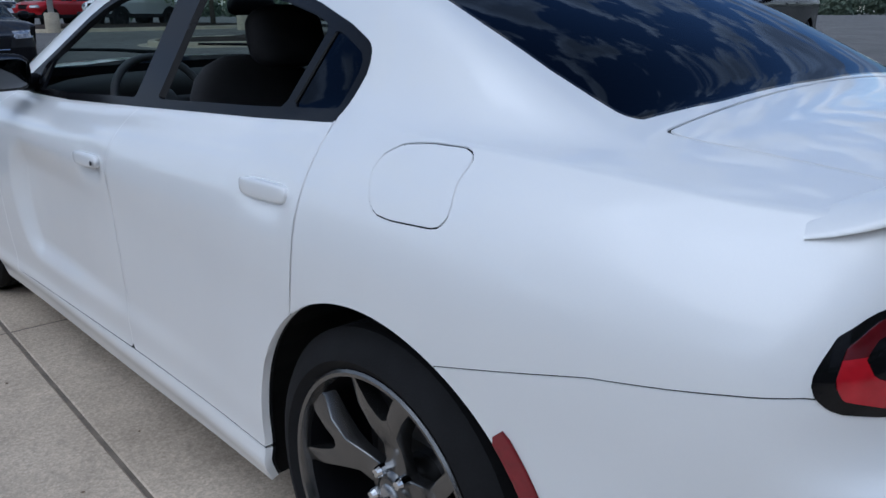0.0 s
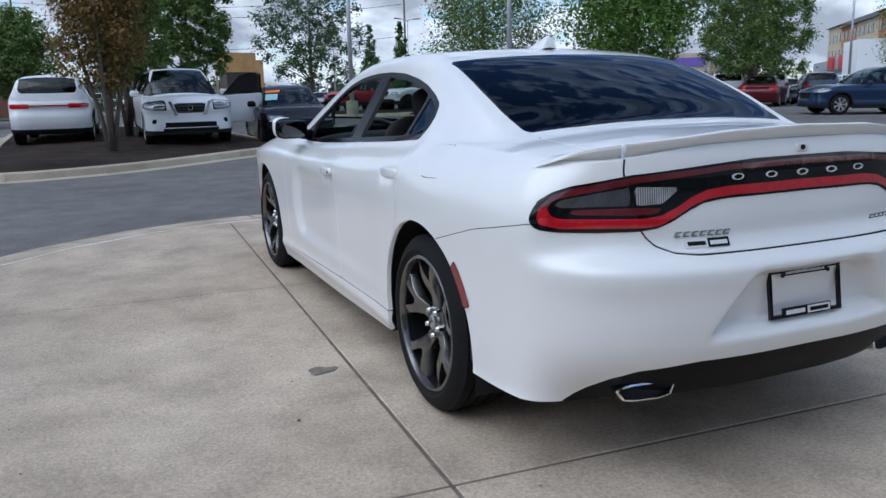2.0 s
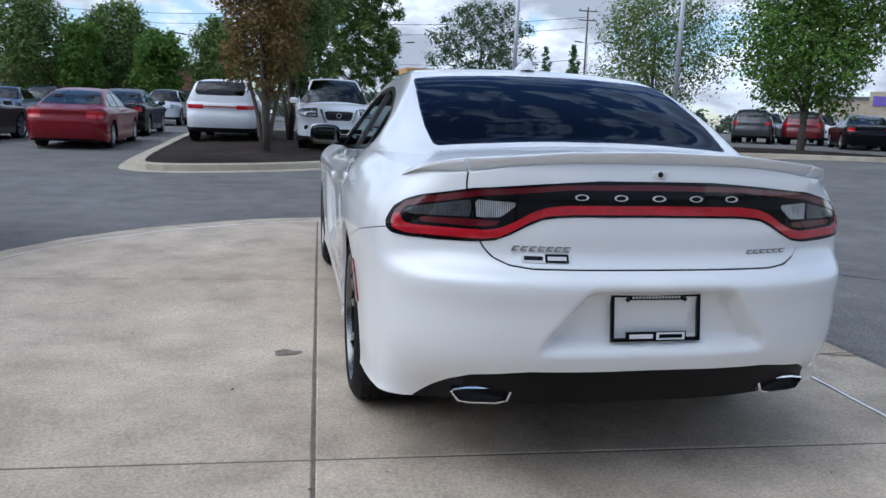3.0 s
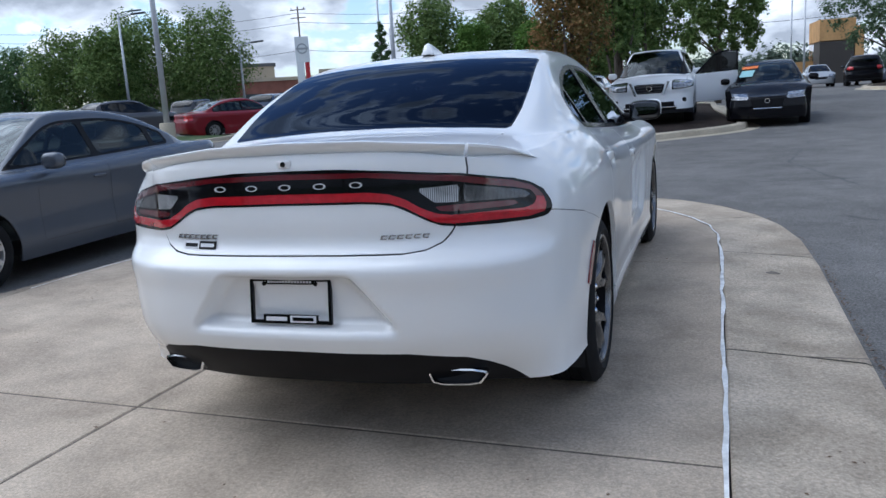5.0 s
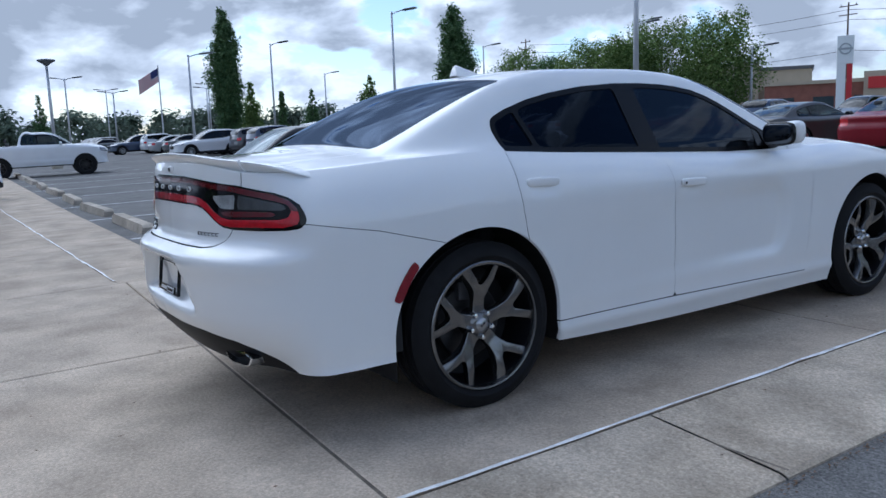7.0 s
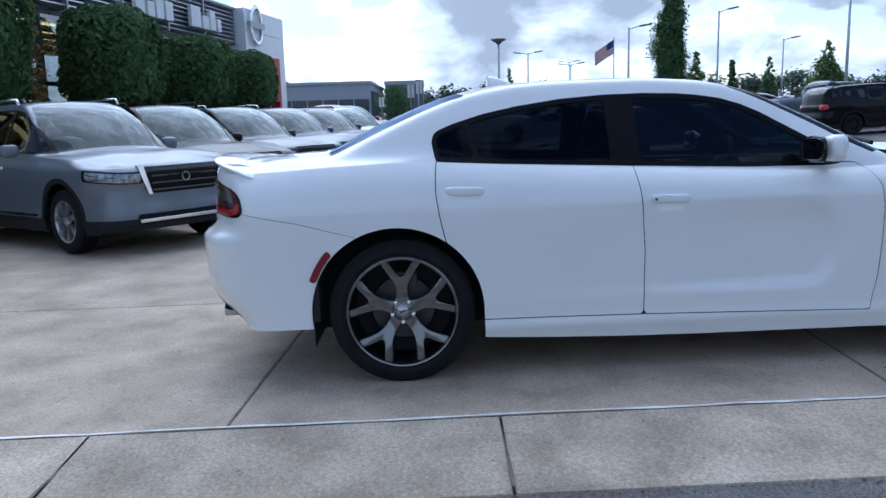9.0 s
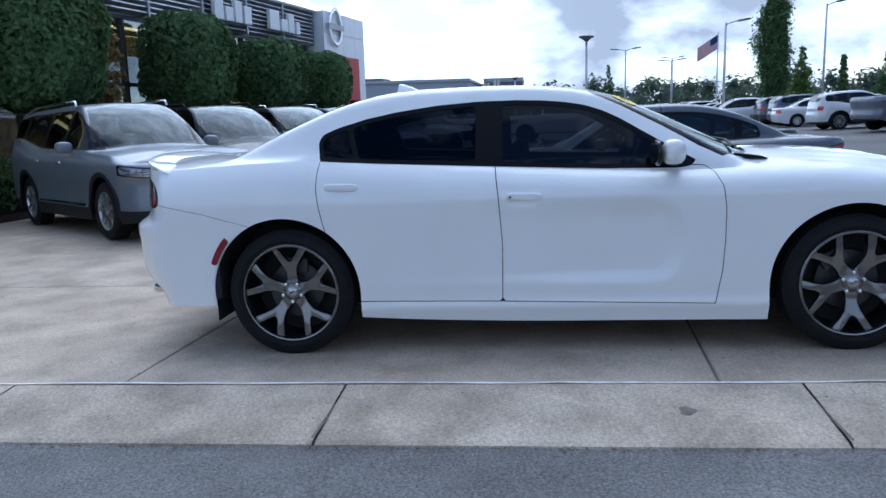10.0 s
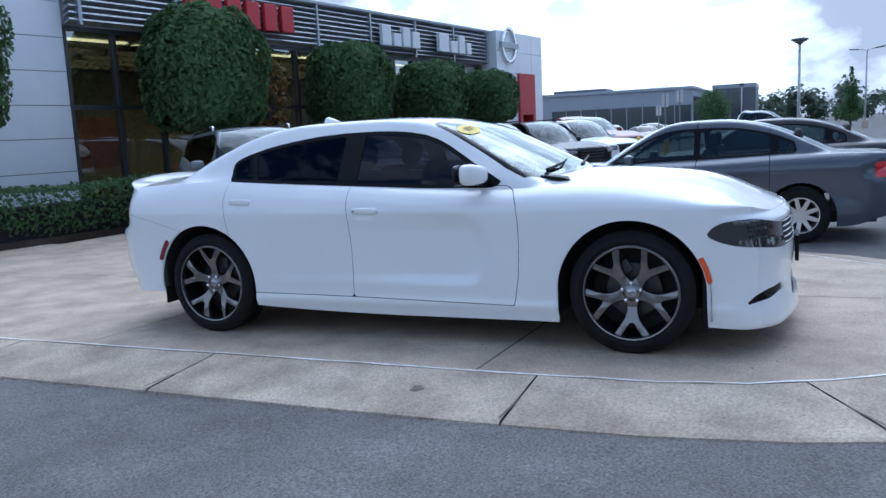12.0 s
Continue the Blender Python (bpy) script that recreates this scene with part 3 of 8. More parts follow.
# tower with ring emblem and red portal
TY = -8.4
tl = [0.0, 1.1, 2.2, 3.3, 4.4, 5.3, 6.15]
for xa, xb in ((-28.3, -30.6), (-30.6, -32.2), (-32.2, -33.5)):
    for z0, z1 in zip(tl[:-1], tl[1:]):
        if xa == -30.6 and z0 < 4.0:
            continue
        part("tower_panel", box(xb + 0.01, xa - 0.01, TY - 0.06, TY, zpos(z0) + 0.01, zpos(z1) - 0.01), PANEL, show)
part("tower", join(box(-33.5, -28.3, TY - 6, TY - 3.5, zpos(-0.1), zpos(6.12)), box(-33.5, -32.2, TY - 3.5, TY - 0.07, zpos(-0.1), zpos(6.12)), box(-30.6, -28.3, TY - 3.5, TY - 0.07, zpos(-0.1), zpos(6.12)), box(-32.2, -30.6, TY - 3.5, TY - 0.07, zpos(4.4), zpos(6.12))), PANEL, show)
part("portal", join(box(-32.3, -32.0, TY - 0.5, TY + 0.10, zpos(0), zpos(4.4)), box(-30.8, -30.5, TY - 0.5, TY + 0.10, zpos(0), zpos(4.4)), box(-32.0, -30.8, TY - 0.5, TY + 0.10, zpos(2.6), zpos(4.4))), PORTALRED, show, "red entrance portal")
em = part("ring_emblem", moved(lathe([(0.80, 0.0), (0.80, 0.10), (0.72, 0.12), (0.62, 0.10), (0.62, 0.0)], 40), Matrix.Translation((-29.5, TY, zpos(5.55))) @ Matrix.Rotation(-math.pi / 2, 4, "X")), CHROME, show, "brushed silver ring emblem", angle=40)
part("emblem_bar", box(-30.4, -28.6, TY, TY + 0.13, zpos(5.43), zpos(5.67)), SLATM, show)
# inside
part("interior_floor", box(-28, -5.95, FY - 13.9, FY - 0.15, zpos(-0.05), zpos(0.06)), FLOORT, show)
part("interior_wall", box(-28, -5.95, FY - 8.3, FY - 8.0, zpos(0.06), zpos(5.75)), INWALL, show)
part("red_wall", box(-12.5, -6.6, FY - 5.2, FY - 5.0, zpos(1.35), zpos(2.9)), INRED, show)
part("column", box(-9.0, -8.2, FY - 3.9, FY - 3.3, zpos(0.06), zpos(4.7)), INWALL, show)
part("ceiling", box(-28, -5.95, FY - 8, FY - 0.4, zpos(4.72), zpos(4.85)), BEAM, show)
for i in range(6):
    part("ceiling_light", box(-27.6 + 3.7 * i, -24.5 + 3.7 * i, FY - 5.6, FY - 1.2, zpos(4.66), zpos(4.70)), LIGHTP, show, "warm yellow ceiling light")
    for q in range(5):
        part("ceiling_beam", box(-27.9 + 3.7 * i, -24.3 + 3.7 * i, FY - 5.5 + 1.0 * q, FY - 5.36 + 1.0 * q, zpos(4.50), zpos(4.655)), BEAM, show)
desk = thing("reception_desk", "small wooden desk inside the showroom", "desk", SHOW_M)
part("desk_top", box(-8.0, -6.8, FY - 2.2, FY - 1.5, zpos(0.80), zpos(0.86)), WOOD, desk, bevel=0.008)
for x in (-7.95, -6.9):
    part("desk_side", box(x, x + 0.06, FY - 2.15, FY - 1.55, zpos(0.062), zpos(0.80)), WOOD, desk)
part("desk_front", box(-7.89, -6.9, FY - 1.6, FY - 1.56, zpos(0.3), zpos(0.80)), WOOD, desk)
scr = thing("monitor", "white back of a small monitor on the desk", "monitor", SHOW_M)
part("screen", box(-7.35, -7.0, FY - 1.95, FY - 1.91, zpos(0.98), zpos(1.25)), SIGNWHITE, scr, bevel=0.008)
part("stand", box(-7.22, -7.13, FY - 1.96, FY - 1.88, zpos(0.861), zpos(0.985)), GREYP, scr)

# ---- other buildings ----
BRICK = surface("red_brick_wall", (0.25, 0.10, 0.07), 0.85, vary=0.2, scale=1.0, fine=6)
TANW = surface("tan_wall", (0.45, 0.38, 0.28), 0.85, vary=0.1, scale=0.5)
CREAM = surface("cream_wall", (0.58, 0.50, 0.36), 0.85, vary=0.08, scale=0.4)
TERRA = surface("terracotta_wall", (0.48, 0.22, 0.11), 0.85, vary=0.1, scale=0.4)
ROOFG = surface("grey_roof", (0.12, 0.12, 0.125), 0.8, vary=0.15)
OSB = surface("raw_timber_board", (0.52, 0.30, 0.12), 0.8, vary=0.22, scale=0.8, fine=5)
STUD = surface("timber_stud", (0.45, 0.27, 0.12), 0.8, vary=0.2)
FARGLASS = surface("far_window_glass", (0.05, 0.065, 0.075), 0.12, vary=0.2)
GREYW = surface("grey_building_panel", (0.34, 0.37, 0.42), 0.5, vary=0.06, scale=0.4)
DKGREYW = surface("dark_building_panel", (0.12, 0.13, 0.145), 0.5, vary=0.08, scale=0.4)
PURPLE = surface("purple_sign_band", (0.16, 0.10, 0.42), 0.5, vary=0.08)
REDSIGN = surface("red_store_sign", (0.55, 0.03, 0.03), 0.5, vary=0.05)


def facing(x, y, heading):
    """Local: x along the front, -y outward, z up."""
    return Matrix.Translation((x, y, gz(x, y) - 0.1)) @ Matrix.Rotation(radians(heading), 4, "Z")


gb = thing("grey_showroom", "grey neighbouring showroom with a long glass front", "building", facing(-104, -14, 90))
part("wall", join(box(-22, 6, 0.3, 30, 0, 5.9)), GREYW, gb)
part("parapet", box(-22.2, 6.2, 0.0, 30, 5.9, 6.3), GREYW, gb, bevel=0.05)
for i in range(9):
    part("pane", box(-13 + 2.1 * i, -13 + 2.1 * i + 1.98, 0.12, 0.26, 0.4, 3.9), FARGLASS, gb)
    part("mullion", box(-13.12 + 2.1 * i, -13.02 + 2.1 * i, 0.05, 0.3, 0.3, 4.0), GREYW, gb)
for i in range(8):
    part("side_pane", box(6.02, 6.12, 1.0 + 2.4 * i, 3.2 + 2.4 * i, 0.4, 5.0), FARGLASS, gb)
part("rooftop_unit", box(-16, -8, 12, 18, 6.3, 7.2), DKGREYW, gb)
gb2 = thing("dark_annex", "dark grey flat-roofed annex behind the grey showroom", "building", facing(-122, -2, 90))
part("wall", box(-5, 1, 0, 12, 0, 6.6), DKGREYW, gb2)
part("band", box(-5.1, 1.1, -0.1, 12, 6.2, 6.8), GREYW, gb2)
for i in range(2):
    part("pane", box(-4.4 + 2.0 * i, -2.7 + 2.0 * i, -0.06, 0.05, 0.5, 5.6), FARGLASS, gb2)

hotel = thing("hotel", "four-storey cream and terracotta hotel far off", "building", facing(126, 101, -128))
for x0, x1, mt, h in ((-26, -14, CREAM, 13.8), (-14, -2, TERRA, 13.0), (-2, 12, CREAM, 13.0), (12, 24, TERRA, 13.6)):
    part("wall", box(x0, x1, 0, 16, 0, h), mt, hotel)
    part("roof", ([(x0 - 0.5, -0.6, h), (x1 + 0.5, -0.6, h), (x1 + 0.5, 16.6, h), (x0 - 0.5, 16.6, h), (x0 + 1, 8, h + 3.0), (x1 - 1, 8, h + 3.0)], [(0, 1, 5, 4), (1, 2, 5), (2, 3, 4, 5), (3, 0, 4), (3, 2, 1, 0)]), ROOFG, hotel)
    for f_ in range(4):
        for c in range(int((x1 - x0) / 3)):
            part("window", box(x0 + 0.9 + 3 * c, x0 + 2.1 + 3 * c, -0.08, 0.05, 1.3 + 3.1 * f_, 2.9 + 3.1 * f_), FARGLASS, hotel)
store_b = thing("grey_store", "low grey store with orange-red signs below the hotel", "building", facing(98, 82, -128))
part("wall", box(-16, 16, 0, 14, 0, 5.4), GREYW, store_b)
part("stripe", box(-16.1, 8, -0.1, 0.1, 2.2, 2.9), DKGREYW, store_b)
part("stripe", box(-16.1, 8, -0.1, 0.1, 3.5, 4.0), DKGREYW, store_b)
part("entry_block", box(9, 16.5, -1, 6, 0, 7.2), SIGNWHITE, store_b)
for x in (-4, 3):
    part("sign", box(x, x + 3.6, -0.3, -0.05, 4.0, 5.8), REDSIGN, store_b, "orange-red sign shape")

con = thing("timber_frame_building", "half-built timber building with raw orange boards", "building", facing(12.3, 84.5, 184) @ Matrix.Diagonal((0.40, 0.6, 0.80, 1)))
part("boarded_wall", box(-4.0, -2.2, 0, 9, 0, 6.4), OSB, con)
part("boarded_parapet", box(-2.2, 5.4, 0.4, 9, 4.9, 7.3), OSB, con)
for i in range(17):
    part("stud", box(-2.1 + 0.45 * i, -2.0 + 0.45 * i, 0.3, 0.5, 0, 4.9), STUD, con)
for z in (0.05, 1.6, 3.2, 4.8):
    part("plate", box(-2.2, 5.4, 0.25, 0.3, z, z + 0.12), STUD, con)
for i in range(16):
    part("parapet_stud", box(-2.1 + 0.48 * i, -2.0 + 0.48 * i, 0.24, 0.39, 4.95, 7.3), STUD, con)
part("inside", box(-2.0, 5.3, 4.0, 9, 0, 4.8), BEAM, con)
lo = thing("low_boarded_wing", "low raw board wing beside the timber frame", "building", facing(6.5, 87, 184) @ Matrix.Scale(0.6, 4))
part("wall", box(-6, 4, 0, 8, 0, 3.8), OSB, lo)

for nm, lb, x, y, hd, w_, h, mt, sg in (("brick_store", "long low red brick store with a red sign", -47, 98, 26, 30, 4.8, BRICK, REDSIGN), ("tan_store", "low tan box store across the road", -66, 92, 33, 20, 7.0, TANW, None), ("brick_store", "red brick store behind the trees", -22, 96, 14, 26, 5.6, BRICK, None), ("purple_store", "low tan store with a purple band", 88, 102, -42, 22, 6.2, TANW, PURPLE)):
    b_ = thing(nm, lb, "building", facing(x, y, hd))
    part("wall", box(-w_ / 2, w_ / 2, 0, 14, 0, h), mt, b_)
    part("parapet", box(-w_ / 2 - 0.2, w_ / 2 + 0.2, -0.2, 14.2, h, h + 0.45), TANW if mt is BRICK else ROOFG, b_)
    part("entry", box(-3.5, 3.5, -0.8, 2, 0, h + 1.2), TANW if mt is BRICK else mt, b_)
    if sg:
        part("sign", box(-3.0, 3.0, -1.0, -0.82, h - 0.9, h + 0.5), sg, b_, "plain coloured store sign")
    for c in range(6):
        part("window", box(-w_ / 2 + 1.2 + c * w_ / 6.5, -w_ / 2 + 3.6 + c * w_ / 6.5, -0.08, 0.05, 0.4, 3.2), FARGLASS, b_)
# ---- car bodies: a skin over a plan outline, cut into panels ----
class Skin:
    """Half a car body (x >= 0): wall from sill to shoulder, then the top inward to the middle."""

    def __init__(self, s, nu, nw, nt):
        plan = np.array(s["plan"], float)
        ch = np.concatenate([[0], np.cumsum(np.hypot(*np.diff(plan, axis=0).T))])
        u = np.linspace(0, ch[-1], nu + 1)
        cx, cy = arr_cub(ch, plan[:, 0])(u), arr_cub(ch, plan[:, 1])(u)
        cx[0] = cx[-1] = 0
        tx, ty = np.gradient(cx, u), np.gradient(cy, u)
        ln = np.hypot(tx, ty)
        nx, ny = ty / ln, -tx / ln
        nx[0] = nx[-1] = 0
        ze, zb, zc = s["edge"](cy), s["bottom"](cy), s["crown"]
        wr, wf = step(*s["rear_zone"], cy), step(*s["front_zone"], cy)
        rows = []
        for k in range(nw + 1):
            q = k / nw
            q = 1 - (1 - q) ** 1.25
            z = zb + (ze - zb) * q
            side = s["side"](np.minimum(z, 0.8 + 0 * z)) + s["roll"] * np.clip((z - s["roll_from"]) / (ze - s["roll_from"]), 0, 1) ** 2.4
            rear, front = s["rear"](z), s["front"](z)
            d = side * (1 - wr) * (1 - wf) + rear * wr + front * wf
            x, y = cx - nx * d, cy - ny * d
            if "dent" in s:
                x = x - s["dent"](y, z) * (1 - wr) * (1 - wf)
            if "recess" in s:
                y = y + s["recess"](x, z) * wr
            rows.append(np.stack([np.maximum(x, 0) if k else np.maximum(x, 0), y, z], 1))
        ex, ey = rows[-1][:, 0], rows[-1][:, 1]
        sy = np.clip(ey, *s["spine"])
        for k in range(1, nt + 1):
            q = 1 - (k / nt)
            x, y = ex * q, sy + (ey - sy) * q
            deck = ze + (zc(y) - ze) * (1 - q ** s.get("power", 2.3))
            cab = s["cabin"](x, y)
            z = smax(deck, cab, s["blend"](y))
            rows.append(np.stack([x, y, z], 1))
        g = np.stack(rows, 1)
        self.nu, self.nv = nu, nw + nt
        du, dv = np.gradient(g, axis=0), np.gradient(g, axis=1)
        n = np.cross(du, dv)
        n[:, -1] = n[:, -2]
        ln = np.linalg.norm(n, axis=2, keepdims=True)
        n = n / np.maximum(ln, 1e-12)
        n[0, :, 0] = n[-1, :, 0] = 0
        n[:, -1, 0] = 0
        n /= np.maximum(np.linalg.norm(n, axis=2, keepdims=True), 1e-9)
        self.V = g.reshape(-1, 3)
        self.N = n.reshape(-1, 3)
        w = self.nv + 1
        self.F = [[i * w + j, (i + 1) * w + j, (i + 1) * w + j + 1, i * w + j + 1] for i in range(nu) for j in range(self.nv)]
        self.T = [j >= nw for i in range(nu) for j in range(self.nv)]
        self.L = ["body"] * len(self.F)

    def cut(self, labels, new_label, f, top=None):
        """Split the faces of these labels along f = 0; those below zero take the new label."""
        val = f(self.V[:, 0], self.V[:, 1], self.V[:, 2])
        val = np.where(np.abs(val) < 1e-7, 1e-7, val)
        vl = val.tolist()
        neg = val < 0
        if not neg.any():
            return
        V, N, made = [], [], {}
        base = len(self.V)
        F, T, L = [], [], []

        def meet(i, j):
            key = (i, j) if i < j else (j, i)
            if key not in made:
                i, j = key
                t = vl[i] / (vl[i] - vl[j])
                V.append(self.V[i] + (self.V[j] - self.V[i]) * t)
                nn = self.N[i] + (self.N[j] - self.N[i]) * t
                N.append(nn / max(np.linalg.norm(nn), 1e-9))
                made[key] = base + len(V) - 1
            return made[key]
        for f_, t_, l_ in zip(self.F, self.T, self.L):
            if l_ not in labels or (top is not None and t_ != top):
                F.append(f_), T.append(t_), L.append(l_)
                continue
            s = [vl[i] < 0 for i in f_]
            if all(s):
                F.append(f_), T.append(t_), L.append(new_label)
            elif not any(s):
                F.append(f_), T.append(t_), L.append(l_)
            else:
                a_, b_ = [], []
                for k, i in enumerate(f_):
                    j = f_[(k + 1) % len(f_)]
                    (a_ if s[k] else b_).append(i)
                    if s[k] != s[(k + 1) % len(f_)]:
                        c = meet(i, j)
                        a_.append(c), b_.append(c)
                for q, lab in ((a_, new_label), (b_, l_)):
                    if len(q) > 2:
                        F.append(q), T.append(t_), L.append(lab)
        if V:
            self.V, self.N = np.vstack([self.V, V]), np.vstack([self.N, N])
        self.F, self.T, self.L = F, T, L

    def panel(self, labels, new_label, f, gap=0.0026, top=None):
        """A panel with an open joint round it."""
        self.cut(labels, "joint", lambda x, y, z: f(x, y, z) - gap, top)
        self.cut(["joint"], new_label, lambda x, y, z: f(x, y, z) + gap, top)
        self.L = ["seam" if q == "joint" else q for q in self.L]

    def take(self, labels, mirror, lift=0.0, edge=0.012):
        """The faces of these labels as (verts, faces, normals), with edges turned inward."""
        labels = set(labels)
        faces = [f for f, l in zip(self.F, self.L) if l in labels]
        used = sorted({i for f in faces for i in f})
        at = {i: k for k, i in enumerate(used)}
        v = self.V[used] + self.N[used] * lift if used else np.zeros((0, 3))
        n = self.N[used] if used else np.zeros((0, 3))
        faces = [[at[i] for i in f] for f in faces]
        v, n = v.copy(), n.copy()
        if edge:
            seen = {}
            for f in faces:
                for k in range(len(f)):
                    a_, b_ = f[k], f[(k + 1) % len(f)]
                    seen[(a_, b_)] = 1
            rim = [(a_, b_) for (a_, b_) in seen if (b_, a_) not in seen and (abs(v[a_][0]) > 1e-4 or abs(v[b_][0]) > 1e-4)]
            extra, ev, en = {}, [], []
            for a_, b_ in rim:
                for i in (a_, b_):
                    if i not in extra:
                        extra[i] = len(v) + len(ev)
                        ev.append(v[i] - n[i] * edge)
                        en.append(n[i])
            if ev:
                v, n = np.vstack([v, ev]), np.vstack([n, en])
            faces = faces + [[b_, a_, extra[a_], extra[b_]] for a_, b_ in rim]
        if mirror:
            v, n = v * (-1, 1, 1), n * (-1, 1, 1)
            faces = [f[::-1] for f in faces]
        return v, faces, n


def both(h1, h2):
    """Two half skins welded along the middle."""
    v = np.vstack([h1[0], h2[0]])
    n = np.vstack([h1[2], h2[2]])
    k = len(h1[0])
    return v, h1[1] + [[i + k for i in f] for f in h2[1]], n


def skin_part(name, vfn, material, parent, label=""):
    if not len(vfn[1]):
        return None
    me = data(vfn[0], vfn[1], True, vfn[2])
    me.materials.append(material)
    ob = new(name, me)
    ob.parent = parent
    if label:
        ob["label"] = label
    return ob


def arch(yc, zc, r):
    return lambda x, y, z: np.where(x > 0.45, np.minimum(np.hypot(y - yc, z - zc) - r, np.maximum(np.abs(y - yc) - r, z - zc)), 1.0)
# ---- the white sedan ----
WB = 3.052
HERO = dict(
    plan=[(0, -1.125), (0.25, -1.118), (0.45, -1.09), (0.62, -1.035), (0.76, -0.945), (0.85, -0.83), (0.905, -0.66), (0.935, -0.42), (0.95, -0.1), (0.948, 0.25),
          (0.935, 0.7), (0.932, 1.3), (0.932, 2.0), (0.938, 2.5), (0.945, 2.95), (0.935, 3.25), (0.905, 3.5), (0.84, 3.70), (0.70, 3.83), (0.45, 3.91), (0.2, 3.945), (0, 3.95)],
    edge=arr_cub([-1.13, -1.11, -1.035, -0.945, -0.7, -0.3, 0.1, 0.3, 1.06, 2.27, 2.6, 3.05, 3.3, 3.5, 3.7, 3.86, 3.96], [1.128, 1.122, 1.092, 1.078, 1.083, 1.10, 1.105, 1.09, 1.04, 0.985, 0.99, 0.975, 0.94, 0.90, 0.855, 0.81, 0.785]),
    bottom=arr_cub([-1.13, -0.8, -0.45, 0.4, 2.6, 3.45, 3.7, 3.96], [0.31, 0.290, 0.298, 0.218, 0.173, 0.17, 0.155, 0.15]),
    crown=arr_cub([-1.13, -0.95, -0.6, -0.3, 0.5, 2.2, 2.6, 3.0, 3.3, 3.6, 3.8, 3.96], [1.130, 1.136, 1.145, 1.152, 1.15, 1.06, 1.065, 1.05, 1.02, 0.965, 0.915, 0.80]),
    side=arr_cub([0.15, 0.22, 0.27, 0.31, 0.40, 0.55, 0.70, 0.80, 1.0], [0.05, 0.03, 0.014, 0.020, 0.016, 0.010, 0.005, 0.0, 0.0]),
    rear=arr_cub([0.25, 0.33, 0.42, 0.50, 0.56, 0.66, 0.73, 0.755, 0.772, 0.785, 0.805, 0.90, 0.98, 1.04, 1.085, 1.13], [0.20, 0.12, 0.05, 0.018, 0.012, 0.010, 0.003, 0.010, 0.030, 0.054, 0.072, 0.088, 0.096, 0.100, 0.106, 0.122]),
    front=arr_cub([0.14, 0.17, 0.22, 0.30, 0.42, 0.52, 0.60, 0.66, 0.72, 0.77, 0.80], [0.03, 0.004, 0.006, 0.022, 0.034, 0.030, 0.028, 0.04, 0.045, 0.055, 0.085]),
    rear_zone=(-0.71, -1.0), front_zone=(3.45, 3.8), roll=0.115, roll_from=0.84, spine=(-0.55, 3.3), power=2.3,
    blend=lambda y: np.interp(y, [-1.2, -0.35, -0.2, 0.15, 0.35, 2.2, 4], [0.03, 0.05, 0.09, 0.08, 0.03, 0.025, 0.02]),
)
H_ROOF = arr_cub([-0.9, -0.43, -0.2, 0.0, 0.24, 0.48, 0.8, 1.15, 1.45, 1.7, 1.9, 2.1, 2.3, 2.5, 2.66, 3.1], [0.93, 1.140, 1.255, 1.340, 1.424, 1.473, 1.496, 1.496, 1.484, 1.454, 1.401, 1.312, 1.215, 1.115, 1.035, 0.80])
H_BASE = arr_cub([-0.9, -0.4, -0.1, 0.2, 0.6, 1.2, 2.0, 2.3, 2.7], [0.63, 0.71, 0.790, 0.820, 0.826, 0.826, 0.840, 0.835, 0.79])


def hero_cabin(x, y):
    ye = y + 0.13 * x * x * step(1.3, 2.0, y) - 0.10 * x * x * step(0.7, 0.1, y)
    mid = H_ROOF(ye) - 0.062 * x * x - 0.055 * np.abs(x) ** 4
    side = HERO["edge"](y) - 0.004 + (H_BASE(y) - x) * 1.70
    return smin(mid, side, 0.055)


def hero_dent(y, z):
    front_edge = 2.20 - 1.9 * (z - 0.62) ** 2
    scoop = step(front_edge + 0.02, front_edge - 0.11, y) * step(0.1, 1.6, y) * step(0.385, 0.46, z) * step(0.875, 0.74, z)
    cups = sum(np.exp(-((y - yh) / 0.085) ** 4 - ((z - zh + 0.012) / 0.036) ** 2) for yh, zh in ((0.33, 0.952), (1.335, 0.872)))
    return (0.010 + 0.020 * step(1.2, 2.0, y)) * scoop + 0.011 * cups


def hero_recess(x, z):
    """The hollow round the number plate."""
    w = 0.235 + 0.80 * (0.722 - z)
    return 0.055 * step(w + 0.028, w - 0.028, np.abs(x)) * step(0.732, 0.708, z) * step(0.515, 0.565, z)


HERO["cabin"], HERO["dent"], HERO["recess"] = hero_cabin, hero_dent, hero_recess
DLO = [(0.20, 1.098), (0.183, 1.19), (0.19, 1.228), (0.215, 1.25), (0.30, 1.282), (0.45, 1.323), (0.62, 1.354), (0.85, 1.382), (1.08, 1.394), (1.30, 1.393), (1.46, 1.384), (1.57, 1.371), (1.68, 1.350), (1.78, 1.315), (1.87, 1.270), (2.07, 1.145), (2.33, 0.990), (1.77, 1.003), (1.18, 1.035), (0.535, 1.073)]
DOOR_F = [(1.208, 0.298), (2.345, 0.270), (2.378, 0.45), (2.390, 0.62), (2.392, 0.78), (2.378, 0.90), (2.345, 0.972), (2.30, 1.005), (1.18, 1.06), (1.200, 0.88), (1.216, 0.62)]
DOOR_R = [(1.208, 0.298), (1.216, 0.62), (1.200, 0.88), (1.18, 1.06), (0.205, 1.12), (0.195, 1.04), (0.193, 0.95), (0.205, 0.85), (0.226, 0.74), (0.28, 0.55), (0.41, 0.31)]
